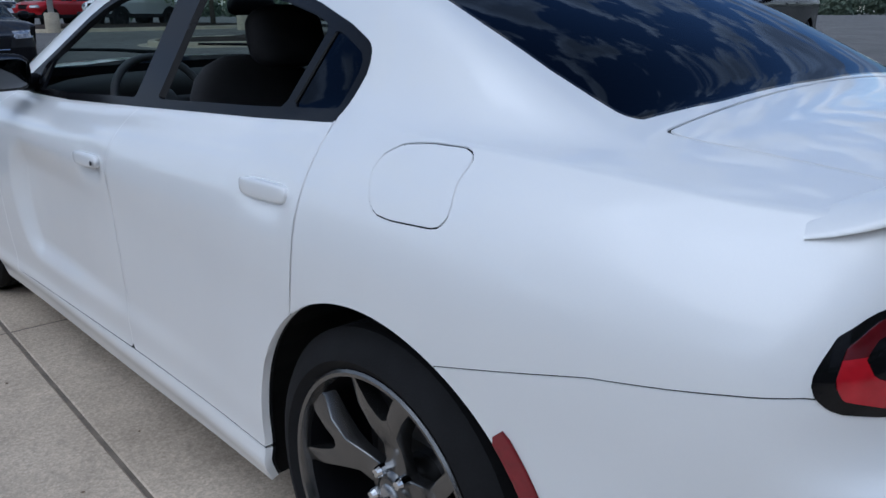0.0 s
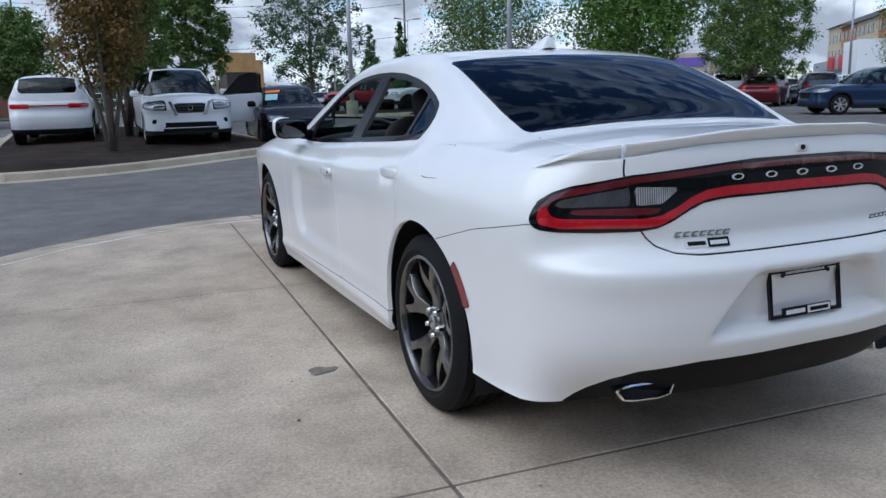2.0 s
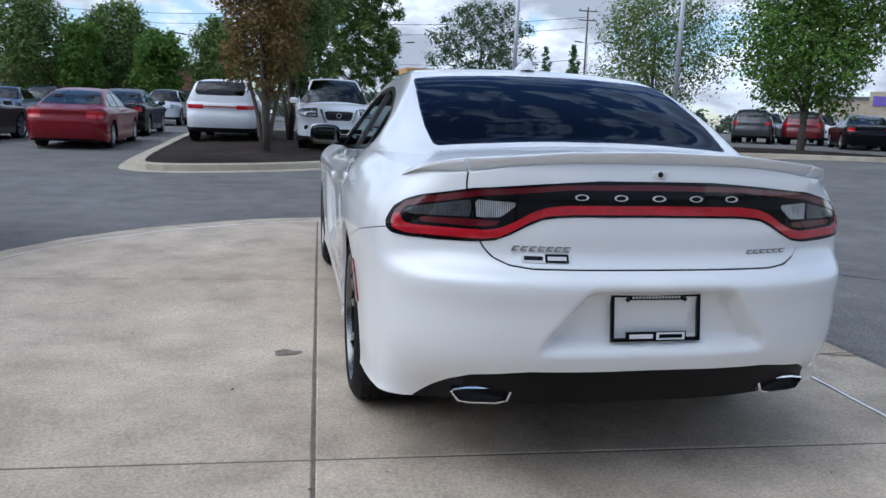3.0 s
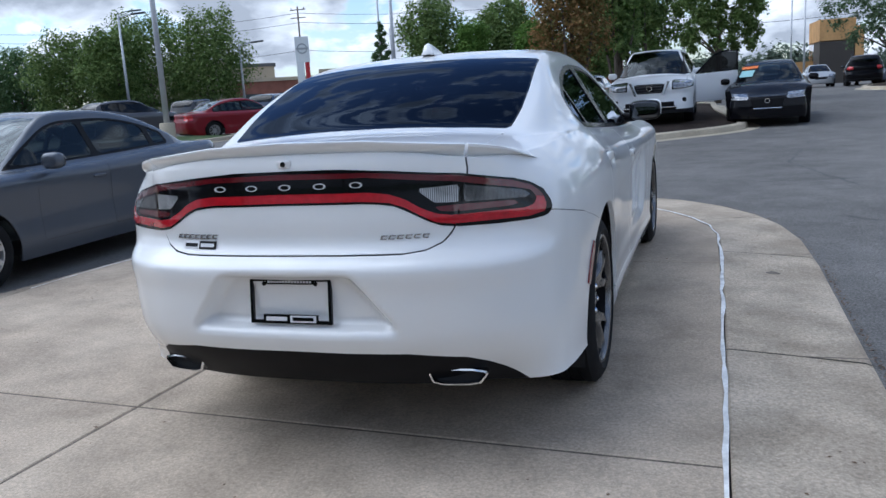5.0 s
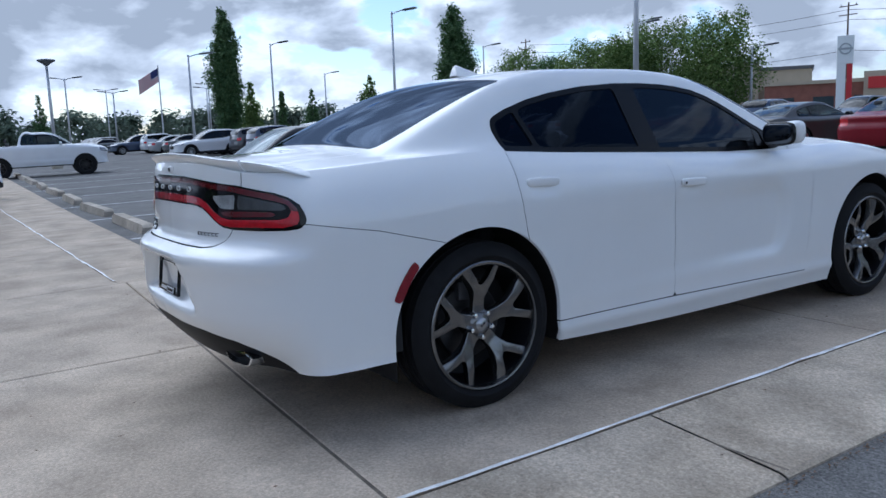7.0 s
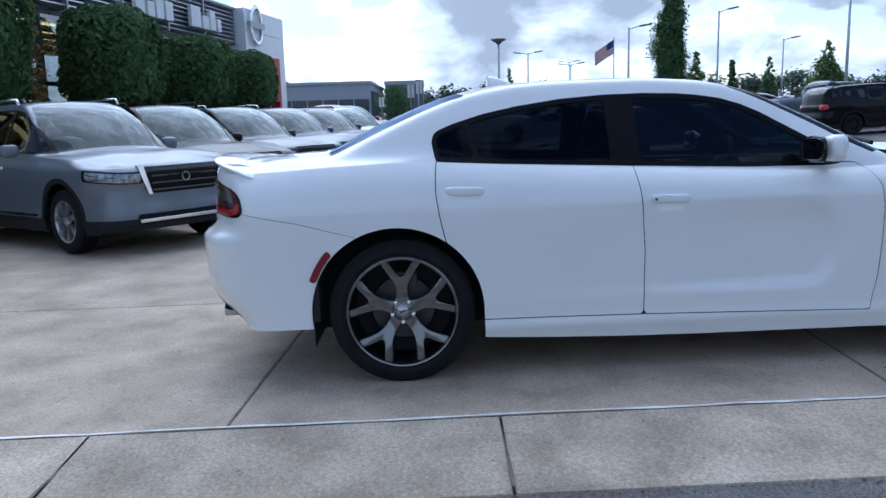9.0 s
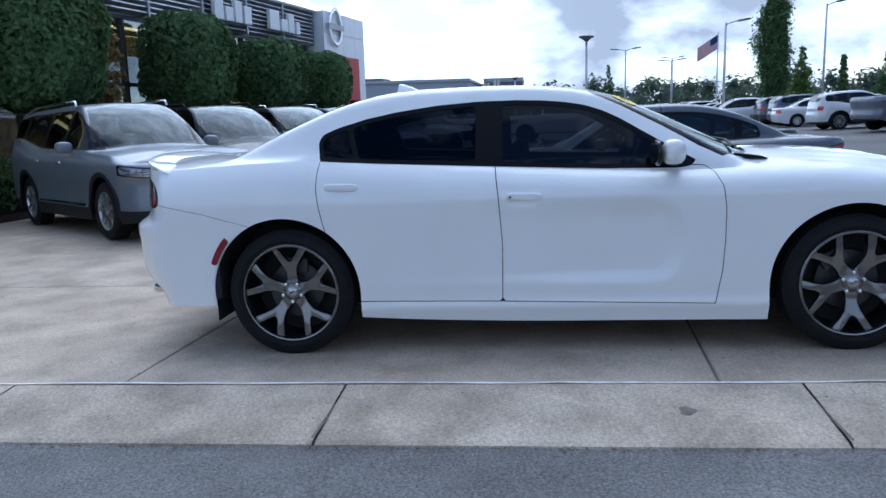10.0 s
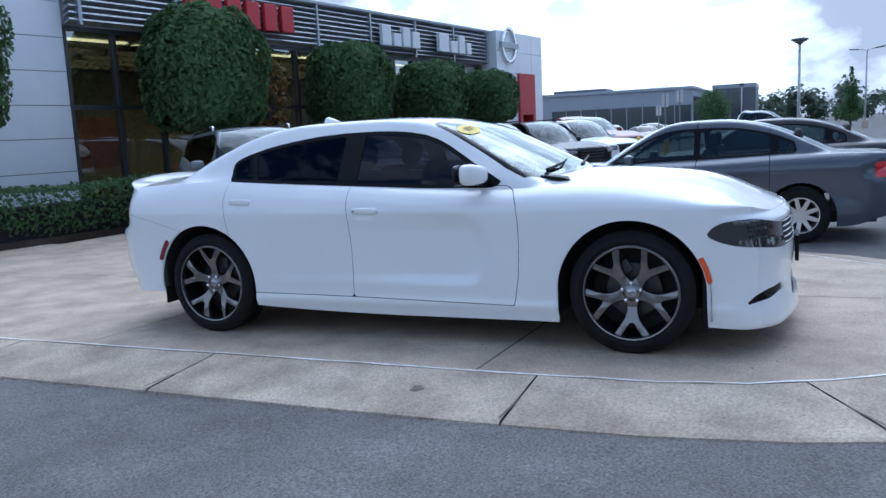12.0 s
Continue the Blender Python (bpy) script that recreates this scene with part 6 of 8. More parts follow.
def add_wheels(root, style, rim_mat, w, wb, r):
    tyre, rim, back = WHEELS[style]
    key = (style, rim_mat.name)
    if key not in RIMS:
        RIMS[key] = data(*rim)
        RIMS[key].materials.append(rim_mat)
    for s in (1, -1):
        for y in (0.0, wb):
            o = new("wheel")
            o.parent = root
            o.matrix_local = Matrix.Translation((s * (w - 0.03), y, r)) @ (FACE_R if s > 0 else FACE_L) @ Matrix.Rotation(0.7 * y + s, 4, "Z")
            for nm, me in (("tyre", tyre), ("rim", RIMS[key]), ("wheel_back", back)):
                p_ = new(nm, me)
                p_.parent = o


def make_car(name, label, s, material, style, rim_mat, r, res=(150, 22, 24), pillars=(), windows=None, clad=None, head=None, tail=None, grille=None, doors=(), glassm=CARGLASS, rearglass=None, rails=False, detail=True, group="parked cars", headm=None, tailm=None, bars=None):
    q = s["info"]
    w, wb, y0, y1 = q["w"], q["wb"], q["y0"], q["y1"]
    root = thing(name, label, "car", group=group)
    k = Skin(s, *res)
    for yc in (0.0, wb):
        k.cut(["body"], "void", arch(yc, r, r + 0.055))
    edge = s["edge"]
    f0, f1 = windows if windows else (q["cab0"] + 0.2, q["cab1"])
    dlo = lambda x, y, z: np.where((x > 0.4) & (y > f0 - 0.3) & (y < f1 + 0.1), np.maximum(np.maximum(edge(y) + 0.022 - z, z - q["roof"](y) + 0.10), f0 - y + 0.25 * (z - edge(y))), 1.0)
    k.cut(["body"], "dlo", dlo, True)
    pil = lambda y: np.min([np.abs(y - p_) for p_ in pillars], axis=0) if pillars else 9 + 0 * y
    k.cut(["dlo"], "side_glass", lambda x, y, z: np.maximum(dlo(x, y, z) + 0.02, 0.035 - pil(y)), True)
    lim = lambda x, y, z: x - (q["base"](y) - (z - edge(y)) / q["slope"] - 0.055)
    yf = max(p_ for p_ in np.linspace(q["cab0"], q["cab1"], 80) if q["roof"](p_) > float(np.max(q["roof"](np.linspace(q["cab0"], q["cab1"], 80)))) - 0.05)
    yr = min(p_ for p_ in np.linspace(q["cab0"], q["cab1"], 80) if q["roof"](p_) > float(np.max(q["roof"](np.linspace(q["cab0"], q["cab1"], 80)))) - 0.07)
    k.cut(["body"], "windshield", lambda x, y, z: np.where(y > wb * 0.4, np.maximum(np.maximum(yf - 0.06 * x * x - y, lim(x, y, z)), y - q["cab1"] + 0.05 + 0.14 * x * x), 1.0), True)
    k.cut(["body"], "rear_glass", lambda x, y, z: np.where(y < wb * 0.5, np.maximum(np.maximum(y - yr - 0.02, lim(x, y, z)), np.maximum(q["cab0"] + 0.05 - y, edge(y) + 0.06 - z)), 1.0), True)
    if head:
        hz, hh, hx, hl = head
        lampf = lambda e_: lambda x, y, z: np.where(y > wb, np.maximum(np.maximum(np.abs(z - hz - 0.12 * (y1 - y)) - hh + e_, hx + 2 * e_ - x), y1 - hl + 2.5 * e_ - y), 1.0)
        k.cut(["body"], "headlamp", lampf(0.0))
        if bars:
            k.cut(["headlamp"], "lamp_lens", lampf(0.014))
            if not clad:
                k.cut(["lamp_lens"], "lamp_amber", lambda x, y, z: y - (y1 - hl + 0.13))
            k.cut(["lamp_lens"], "lamp_brow", lambda x, y, z: np.abs(z - hz - 0.12 * (y1 - y) - hh * 0.1) - 0.007)
            iz = q["clear"] + 0.10
            k.cut(["body"], "intake", lambda x, y, z: np.where(y > wb + 0.4, np.maximum(np.maximum(x - w * 0.62 + 0.5 * np.abs(z - iz - 0.05), iz - z), z - iz - 0.11), 1.0))
            k.panel(["body"], "hood", lambda x, y, z: np.where((y > q["cab1"] - 0.1) & (z > q["nose"] - 0.12), np.maximum(np.maximum(q["cab1"] - 0.02 - y, x - w + 0.16), y - y1 + 0.20 + 0.30 * x * x), 1.0), 0.0035)
    if tail:
        tz, th, tx, tl = tail
        k.cut(["body"], "tail_lamp", lambda x, y, z: np.where(y < 0, np.maximum(np.maximum(np.abs(z - tz) - th, tx - x), y - y0 - tl), 1.0))
    if grille:
        gz0, gz1, gw = grille
        k.cut(["body"], "grille", lambda x, y, z: np.where(y > wb, np.maximum(np.maximum(x - gw * (0.8 + 0.2 * (z - gz0) / (gz1 - gz0)), gz0 - z), z - gz1), 1.0), False)
    if clad:
        k.cut(["body"], "cladding", lambda x, y, z: np.minimum(z - clad, np.minimum(np.hypot(y, z - r), np.hypot(y - wb, z - r)) - r - 0.11 if clad > q["clear"] + 0.13 else z - clad), False)
    for n_, (d0, d1) in enumerate(doors):
        k.panel(["body"], "door%d" % n_, lambda x, y, z: np.where((x > 0.4), np.maximum(np.maximum(d0 - y, y - d1), q["clear"] + 0.13 - z), 1.0), 0.0035)
    def pair(nm, labels, mt, lift=0.0, e_=0.012, lab=""):
        return skin_part(nm, both(k.take(labels, False, lift, e_), k.take(labels, True, lift, e_)), mt, root, lab)
    body = pair("body", ["body"], material)
    for n_ in range(len(doors)):
        for sd in (False, True):
            d_ = skin_part("door", k.take(["door%d" % n_], sd), material, root)
            if d_ is not None and detail:
                sg = -1 if sd else 1
                yh = doors[n_][0] + 0.14
                part("door_handle", moved(blob(0.022, 0.085, 0.018, 4, 16, 8), Matrix.Translation((sg * (w - 0.008), yh, edge(np.array([yh]))[0] - 0.15))), material if not rails else CHROME, d_, smooth=True)
    pair("hood", ["hood"], material)
    pair("front_intake", ["intake"], BLACKP, -0.012, 0.0)
    for sd in (False, True):
        skin_part("window_frame", k.take(["dlo"], sd, 0.001, 0.012), TRIM, root)
        skin_part("side_window", k.take(["side_glass"], sd, -0.004, 0), rearglass or glassm, root)
        if head:
            hl_ = skin_part("headlamp", k.take(["headlamp"], sd, 0.003, 0.01), GLOSSB if bars else headm or BRIGHTL, root)
            if bars and hl_ is not None:
                for nm, lab, mt in (("lamp_lens", "lamp_lens", headm or BRIGHTL), ("turn_lens", "lamp_amber", ORANGEL), ("lamp_divider", "lamp_brow", GLOSSB)):
                    skin_part(nm, k.take([lab], sd, 0.002, 0.008), mt, hl_)
        if tail:
            skin_part("tail_lamp", k.take(["tail_lamp"], sd, 0.003, 0.01), tailm or TAILR, root)
    pair("windscreen", ["windshield"], glassm, 0, 0)
    pair("rear_window", ["rear_glass"], rearglass or glassm, 0, 0)
    if grille:
        g_ = pair("grille", ["grille"], BLACKP, -0.012, 0.0)
        if bars:
            for i in range(bars):
                zz = grille[0] + (grille[1] - grille[0]) * (i + 0.5) / bars
                part("grille_bar", box(-grille[2] * 0.8, grille[2] * 0.8, y1 - 0.045, y1 - 0.02, zz - 0.008, zz + 0.008), GREYP, root)
    if clad:
        pair("cladding", ["cladding"], CLAD, 0.004)
    pair("inner_shell", ["body", "hood", "intake", "lamp_lens", "lamp_amber", "lamp_brow", "cladding", "grille", "headlamp", "tail_lamp"] + ["door%d" % n_ for n_ in range(len(doors))], INNER, -0.03, 0)
    part("underbody", box(-w + 0.2, w - 0.2, y0 + 0.25, y1 - 0.25, q["clear"] + 0.03, q["clear"] + 0.16), INNER, root)
    add_wheels(root, style, rim_mat, w, wb, r)
    if detail:
        ym = q["cab1"] - 0.48
        for sg in (1, -1):
            mo = part("door_mirror", moved(blob(0.11, 0.06, 0.075, 3.0, 16, 10), Matrix.Translation((sg * (w + 0.06), ym, float(edge(np.array([ym]))[0]) + 0.06))), material, root, smooth=True)
            part("mirror_pane", moved(blob(0.09, 0.006, 0.058, 4.0, 16, 8), Matrix.Translation((sg * (w + 0.06), ym - 0.058, float(edge(np.array([ym]))[0]) + 0.06))), MIRROR, mo, smooth=True)
        zb = q["belt"][1]
        part("dashboard", moved(blob(w - 0.2, 0.2, 0.13, 4, 16, 8), Matrix.Translation((0, q["cab1"] - 0.42, zb - 0.14))), BEIGEIN, root, smooth=True)
        for x in (-0.36, 0.36):
            for yy in (wb * 0.5, wb * 0.5 - 0.95):
                part("car_seat", join(moved(blob(0.23, 0.08, 0.33, 3, 14, 8), Matrix.Translation((x, yy - 0.3, zb - 0.15))), moved(blob(0.12, 0.05, 0.09, 3, 12, 6), Matrix.Translation((x, yy - 0.36, zb + 0.27)))), BEIGEIN, root, smooth=True)
    if rails:
        tops = np.linspace(yr + 0.15, yf - 0.15, 7)
        for sg in (1, -1):
            xx = sg * (w - 0.34)
            zz = [float(q["roof"](np.array([t_]))[0]) for t_ in tops]
            part("roof_rail", tube([(xx, tops[0] - 0.05, zz[0] - 0.05)] + [(xx, t_, z_ + 0.02) for t_, z_ in zip(tops, zz)] + [(xx, tops[-1] + 0.05, zz[-1] - 0.05)], 0.018, 8), CHROME if rails == "chrome" else BLACKP, root, smooth=True)
    return root


def place(root, x, y, heading, dz=-0.062):
    """Rear axle centre at (x, y); heading: degrees, 0 = nose towards +y."""
    n = Vector((gz(x - 0.5, y) - gz(x + 0.5, y), gz(x, y - 0.5) - gz(x, y + 0.5), 1)).normalized()
    up = n.to_track_quat("Z", "Y").to_matrix().to_4x4()
    root.matrix_world = Matrix.Translation((x, y, gz(x, y) + dz)) @ Matrix.Rotation(n.y * -1, 4, "X") @ Matrix.Rotation(n.x, 4, "Y") @ Matrix.Rotation(radians(heading), 4, "Z")
    return root


SEDAN = lambda: car_spec(0.89, 2.65, 1.02, 0.85, (1.0, 0.93), [(-0.42, 1.0), (-0.1, 1.17), (0.25, 1.33), (0.6, 1.42), (1.1, 1.45), (1.5, 1.42), (1.85, 1.27), (2.15, 1.09), (2.35, 0.96)], (0.95, 0.82), 0.70, (0.98, 1.03), 0.19)
MIDSEDAN = lambda: car_spec(0.92, 2.80, 1.05, 0.98, (0.99, 0.93), [(-0.5, 1.0), (-0.1, 1.17), (0.35, 1.35), (0.8, 1.43), (1.25, 1.45), (1.6, 1.42), (1.95, 1.28), (2.3, 1.07), (2.5, 0.95)], (0.94, 0.80), 0.68, (0.97, 1.02), 0.16)
SUV = lambda: car_spec(0.985, 2.90, 1.12, 0.96, (1.17, 1.09), [(-1.08, 1.15), (-0.98, 1.42), (-0.85, 1.62), (-0.5, 1.71), (0.3, 1.75), (1.1, 1.76), (1.55, 1.72), (1.85, 1.58), (2.15, 1.36), (2.42, 1.12)], (1.10, 1.02), 0.95, (1.10, 1.14), 0.24, 0.10, 2.1)
SMALLSUV = lambda: car_spec(0.925, 2.67, 0.92, 0.90, (1.10, 1.02), [(-0.88, 1.08), (-0.75, 1.35), (-0.6, 1.52), (-0.2, 1.61), (0.6, 1.65), (1.2, 1.62), (1.6, 1.48), (1.95, 1.25), (2.2, 1.04)], (1.03, 0.93), 0.86, (1.03, 1.08), 0.22, 0.10, 2.0)
PICKUP = lambda: car_spec(1.0, 3.80, 1.30, 1.05, (1.45, 1.42), [(0.98, 1.45), (1.05, 1.75), (1.18, 1.93), (1.6, 1.97), (2.2, 1.97), (2.6, 1.93), (2.95, 1.72), (3.3, 1.45)], (1.42, 1.34), 1.28, (1.42, 1.0), 0.48, 0.10, 2.2, bed=0.98, power=9.0)
# ---- cars that stand near the pad ----
def jetta_like():
    return make_car("grey_sedan", "dark grey metallic sedan parked nose to a wheel stop", SEDAN(), P_GREY, "cover", SILVERW, 0.316, (170, 26, 28), pillars=(0.28, 1.12), windows=(0.02, 2.3), head=(0.64, 0.075, 0.45, 0.52), tail=(0.80, 0.085, 0.52, 0.28), grille=(0.55, 0.66, 0.42), doors=((0.32, 1.12), (1.125, 2.02)), bars=3)


place(jetta_like(), -5.1, 4.0, 180)
cor = make_car("charcoal_sedan", "charcoal sedan parked nose to a wheel stop", SEDAN(), P_DARK, "cover", SILVERW, 0.316, (120, 18, 20), pillars=(0.28, 1.12), windows=(0.02, 2.3), head=(0.66, 0.075, 0.42, 0.55), tail=(0.80, 0.085, 0.52, 0.28), grille=(0.50, 0.68, 0.46), bars=4)
place(cor, -9.2, 4.75, 180)

suv_parts = dict(rearglass=DARKGLASS, pillars=(-0.25, 0.55, 1.32), windows=(-0.80, 2.4), clad=0.40, head=(0.83, 0.060, 0.50, 0.46), tail=(1.02, 0.09, 0.60, 0.25), grille=(0.66, 0.96, 0.50), bars=4)
g_suv = make_car("slate_suv", "slate grey three-row SUV with roof rails, parked on concrete", SUV(), P_SLATE, "multi", SILVERW, 0.375, (190, 28, 30), doors=((0.45, 1.32), (1.326, 2.12)), rails="chrome", **suv_parts)
part("grille_badge", moved(lathe([(0.052, 0), (0.052, 0.012), (0.038, 0.012), (0.038, 0)], 24), Matrix.Translation((0, 3.845, 0.82)) @ Matrix.Rotation(-math.pi / 2, 4, "X")), CHROME, g_suv, "chrome ring badge")
for sg in (1, -1):
    part("grille_trim", ([(sg * x, y, z) for x, y, z in ((0.50, 3.845, 0.97), (0.56, 3.83, 0.97), (0.47, 3.86, 0.66), (0.43, 3.87, 0.66), (0.50, 3.80, 0.97), (0.56, 3.78, 0.97), (0.47, 3.82, 0.66), (0.43, 3.82, 0.66))], [(0, 1, 2, 3), (0, 4, 5, 1), (1, 5, 6, 2), (3, 2, 6, 7), (0, 3, 7, 4)]), CHROME, g_suv, "chrome grille edge")
part("skid_plate", box(-0.6, 0.6, 3.80, 3.875, 0.36, 0.40), CHROME, g_suv, bevel=0.01)
for sg in (1, -1):
    part("side_strip", box(sg * 0.985 - 0.006, sg * 0.985 + 0.006, 0.55, 2.35, 0.42, 0.45), CHROME, g_suv)
place(g_suv, -6.55, -5.55, -39.5, 0.0)
row_suvs = (("black_suv", "black SUV parked aslant in the row by the showroom", P_BLACK), ("charcoal_suv", "charcoal SUV with chrome roof rails parked aslant by the showroom", P_DARK), ("blue_suv", "dark blue SUV parked aslant by the showroom", P_BLUE), ("black_suv", "black SUV parked aslant in the row by the showroom", P_BLACK), ("silver_suv", "silver white SUV parked aslant by the showroom", P_WHITE))
for i, (nm, lb, mt) in enumerate(row_suvs):
    x, y = -9.5 - 2.9 * i, -5.35 + 0.42 * i
    if i == 0:
        b_suv = make_car(nm, lb, SUV(), mt, "suv", DARKW, 0.375, (110, 16, 20), rails="black", **suv_parts)
        c = b_suv
    elif mt is P_BLACK:
        c = copy_thing(b_suv, Matrix())
    else:
        c = make_car(nm, lb, SUV(), mt, "suv", SILVERW, 0.375, (110, 16, 20), rails="chrome" if i == 1 else False, **suv_parts)
    place(c, x, y, -39.5 + i, 0.0)

# on the planted island ahead
w_suv = make_car("white_suv", "white three-row SUV with an open door on the mulch island", SUV(), P_WHITE, "suv", SILVERW, 0.375, (150, 22, 24), rails="chrome", **dict(suv_parts, clad=0.36, head=(0.88, 0.08, 0.50, 0.5), grille=(0.74, 0.98, 0.36)))
part("grille_badge", moved(lathe([(0.062, 0), (0.062, 0.012), (0.046, 0.012), (0.046, 0)], 24), Matrix.Translation((0, 3.85, 0.86)) @ Matrix.Rotation(-math.pi / 2, 4, "X")), CHROME, w_suv, "chrome ring badge")
for sg in (1, -1):
    part("grille_trim", ([(sg * x, y, z) for x, y, z in ((0.40, 3.86, 1.0), (0.46, 3.84, 1.0), (0.34, 3.875, 0.70), (0.28, 3.88, 0.70), (0.40, 3.80, 1.0), (0.46, 3.79, 1.0), (0.34, 3.83, 0.70), (0.28, 3.83, 0.70))], [(0, 1, 2, 3), (0, 4, 5, 1), (1, 5, 6, 2), (3, 2, 6, 7), (0, 3, 7, 4)]), CHROME, w_suv, "chrome grille edge")
    part("fog_lamp", moved(blob(0.12, 0.05, 0.06, 3, 14, 8), Matrix.Translation((sg * 0.70, 3.70, 0.56))), BLACKP, w_suv, smooth=True)
part("lower_intake", box(-0.55, 0.55, 3.80, 3.868, 0.44, 0.54), BLACKP, w_suv, bevel=0.01)
part("skid_strip", box(-0.6, 0.6, 3.82, 3.875, 0.405, 0.43), CHROME, w_suv, bevel=0.006)
dr = new("open_door")
dr.parent = w_suv
dr.matrix_local = Matrix.Translation((-0.98, 2.15, 0)) @ Matrix.Rotation(radians(-78), 4, "Z")
part("door_panel", moved(prism([(0, 0.42), (0, 1.08), (-1.0, 1.12), (-1.02, 0.55), (-0.95, 0.42)][::-1], -0.05, 0.05), Matrix(((0, 0, 1, 0), (1, 0, 0, 0), (0, 1, 0, 0), (0, 0, 0, 1)))), P_WHITE, dr, "white open door", bevel=0.015)
part("door_window_frame", tube([(0, -0.02, 1.1), (0, -0.45, 1.52), (0, -0.7, 1.60), (0, -1.0, 1.58), (0, -1.0, 1.12)], 0.025, 6), TRIM, dr)
part("door_window", ([(0.0, -0.04, 1.1), (0.0, -0.45, 1.50), (0.0, -0.7, 1.58), (0.0, -0.98, 1.56), (0.0, -0.98, 1.12)], [(0, 1, 2, 3, 4)]), DARKGLASS, dr)
place(w_suv, -0.05, 19.6, 180, 0.10)

alt = make_car("black_sedan", "black sedan with window stickers facing the drive", MIDSEDAN(), P_BLACK, "sport", DARKW, 0.335, (130, 20, 22), pillars=(0.35, 1.2), windows=(0.0, 2.4), head=(0.66, 0.05, 0.42, 0.5), tail=(0.82, 0.07, 0.55, 0.25), grille=(0.40, 0.66, 0.36))
part("grille_badge", moved(lathe([(0.055, 0), (0.055, 0.012), (0.04, 0.012), (0.04, 0)], 24), Matrix.Translation((0, 3.77, 0.585)) @ Matrix.Rotation(-math.pi / 2, 4, "X")), CHROME, alt, "chrome ring badge")
part("grille_edge", tube([(-0.42, 3.70, 0.68), (-0.30, 3.76, 0.42), (0.30, 3.76, 0.42), (0.42, 3.70, 0.68)], 0.014, 6), CHROME, alt)
part("price_sticker", ([(0.30, 2.02, 1.245), (0.60, 1.97, 1.235), (0.66, 2.20, 1.09), (0.36, 2.25, 1.10)], [(0, 1, 2, 3)]), CYANS, alt, "pale windscreen price sticker")
part("orange_sticker", ([(0.22, 1.85, 1.345), (0.58, 1.80, 1.325), (0.61, 1.92, 1.265), (0.25, 1.97, 1.285)], [(0, 1, 2, 3)]), ORANGES, alt, "orange windscreen sticker")
place(alt, 2.75, 19.5, 176)

spo = make_car("white_crossover", "white compact crossover seen from behind on the island", SMALLSUV(), P_WHITE, "suv", SILVERW, 0.36, (120, 18, 22), pillars=(0.3, 1.15), windows=(-0.6, 2.2), clad=0.38, head=(0.82, 0.06, 0.5, 0.5), tail=(0.92, 0.055, 0.42, 0.3), grille=(0.55, 0.75, 0.4), rearglass=DARKGLASS)
part("tail_strip", box(-0.42, 0.42, -0.90, -0.865, 0.915, 0.945), REDL, spo)
place(spo, -2.95, 19.1, -3, 0.10)
cam_ = make_car("red_sedan", "dark red sedan parked along the island kerb", MIDSEDAN(), P_RED, "sedan", SILVERW, 0.325, (130, 20, 22), pillars=(0.35, 1.2), windows=(0.0, 2.4), head=(0.66, 0.06, 0.42, 0.5), tail=(0.83, 0.085, 0.50, 0.28), grille=(0.45, 0.62, 0.4))
place(cam_, -6.4, 17.6, 0)
ave = make_car("black_sedan", "black sedan parked along the island kerb", MIDSEDAN(), P_BLACK, "sport", SILVERW, 0.335, (110, 16, 20), pillars=(0.35, 1.2), windows=(0.0, 2.4), head=(0.66, 0.06, 0.42, 0.5), tail=(0.84, 0.075, 0.55, 0.25), grille=(0.45, 0.62, 0.4))
place(ave, -6.5, 23.4, 0)
ecl = make_car("bronze_coupe", "bronze grey low coupe seen from behind", car_spec(0.90, 2.58, 0.98, 1.0, (0.97, 0.90), [(-0.75, 0.98), (-0.3, 1.16), (0.2, 1.30), (0.7, 1.36), (1.1, 1.35), (1.5, 1.22), (1.95, 1.02), (2.15, 0.92)], (0.90, 0.78), 0.66, (0.96, 1.0), 0.16), P_BROWN, "sport", SILVERW, 0.33, (90, 14, 18), pillars=(0.45,), windows=(-0.1, 2.1), head=(0.62, 0.06, 0.45, 0.5), tail=(0.80, 0.07, 0.45, 0.25), grille=(0.4, 0.55, 0.4))
place(ecl, -9.7, 18.0, -8)
r2 = copy_thing(cam_, Matrix())
tagged(r2, "dark red sedan in the far row of parked cars")
place(r2, -16.9, 22.4, -34)

# lifted pickup beyond the drive
ram = make_car("black_pickup", "lifted black crew-cab pickup with chrome grille", PICKUP(), P_BLACK, "truck", DARKW, 0.46, (150, 22, 30), pillars=(1.95,), windows=(1.05, 3.3), head=(1.17, 0.10, 0.60, 0.30), tail=(1.2, 0.16, 0.86, 0.15), grille=(1.02, 1.30, 0.52), doors=((1.1, 1.95), (1.955, 2.95)), headm=CLEARL)
part("grille_frame", join(box(-0.60, 0.60, 4.80, 4.87, 1.31, 1.37), box(-0.54, 0.54, 4.80, 4.87, 0.97, 1.02), box(-0.58, -0.50, 4.80, 4.87, 1.0, 1.33), box(0.50, 0.58, 4.80, 4.87, 1.0, 1.33), box(-0.05, 0.05, 4.81, 4.88, 1.0, 1.33), box(-0.52, 0.52, 4.81, 4.875, 1.145, 1.18)), CHROME, ram, "chrome grille frame", bevel=0.015)
part("chrome_bumper", moved(blob(0.98, 0.14, 0.14, 5.0, 28, 10), Matrix.Translation((0, 4.82, 0.80))), CHROME, ram, "chrome front bumper", smooth=True)
part("bumper_opening", box(-0.62, 0.62, 4.93, 4.967, 0.80, 0.87), BLACKP, ram)
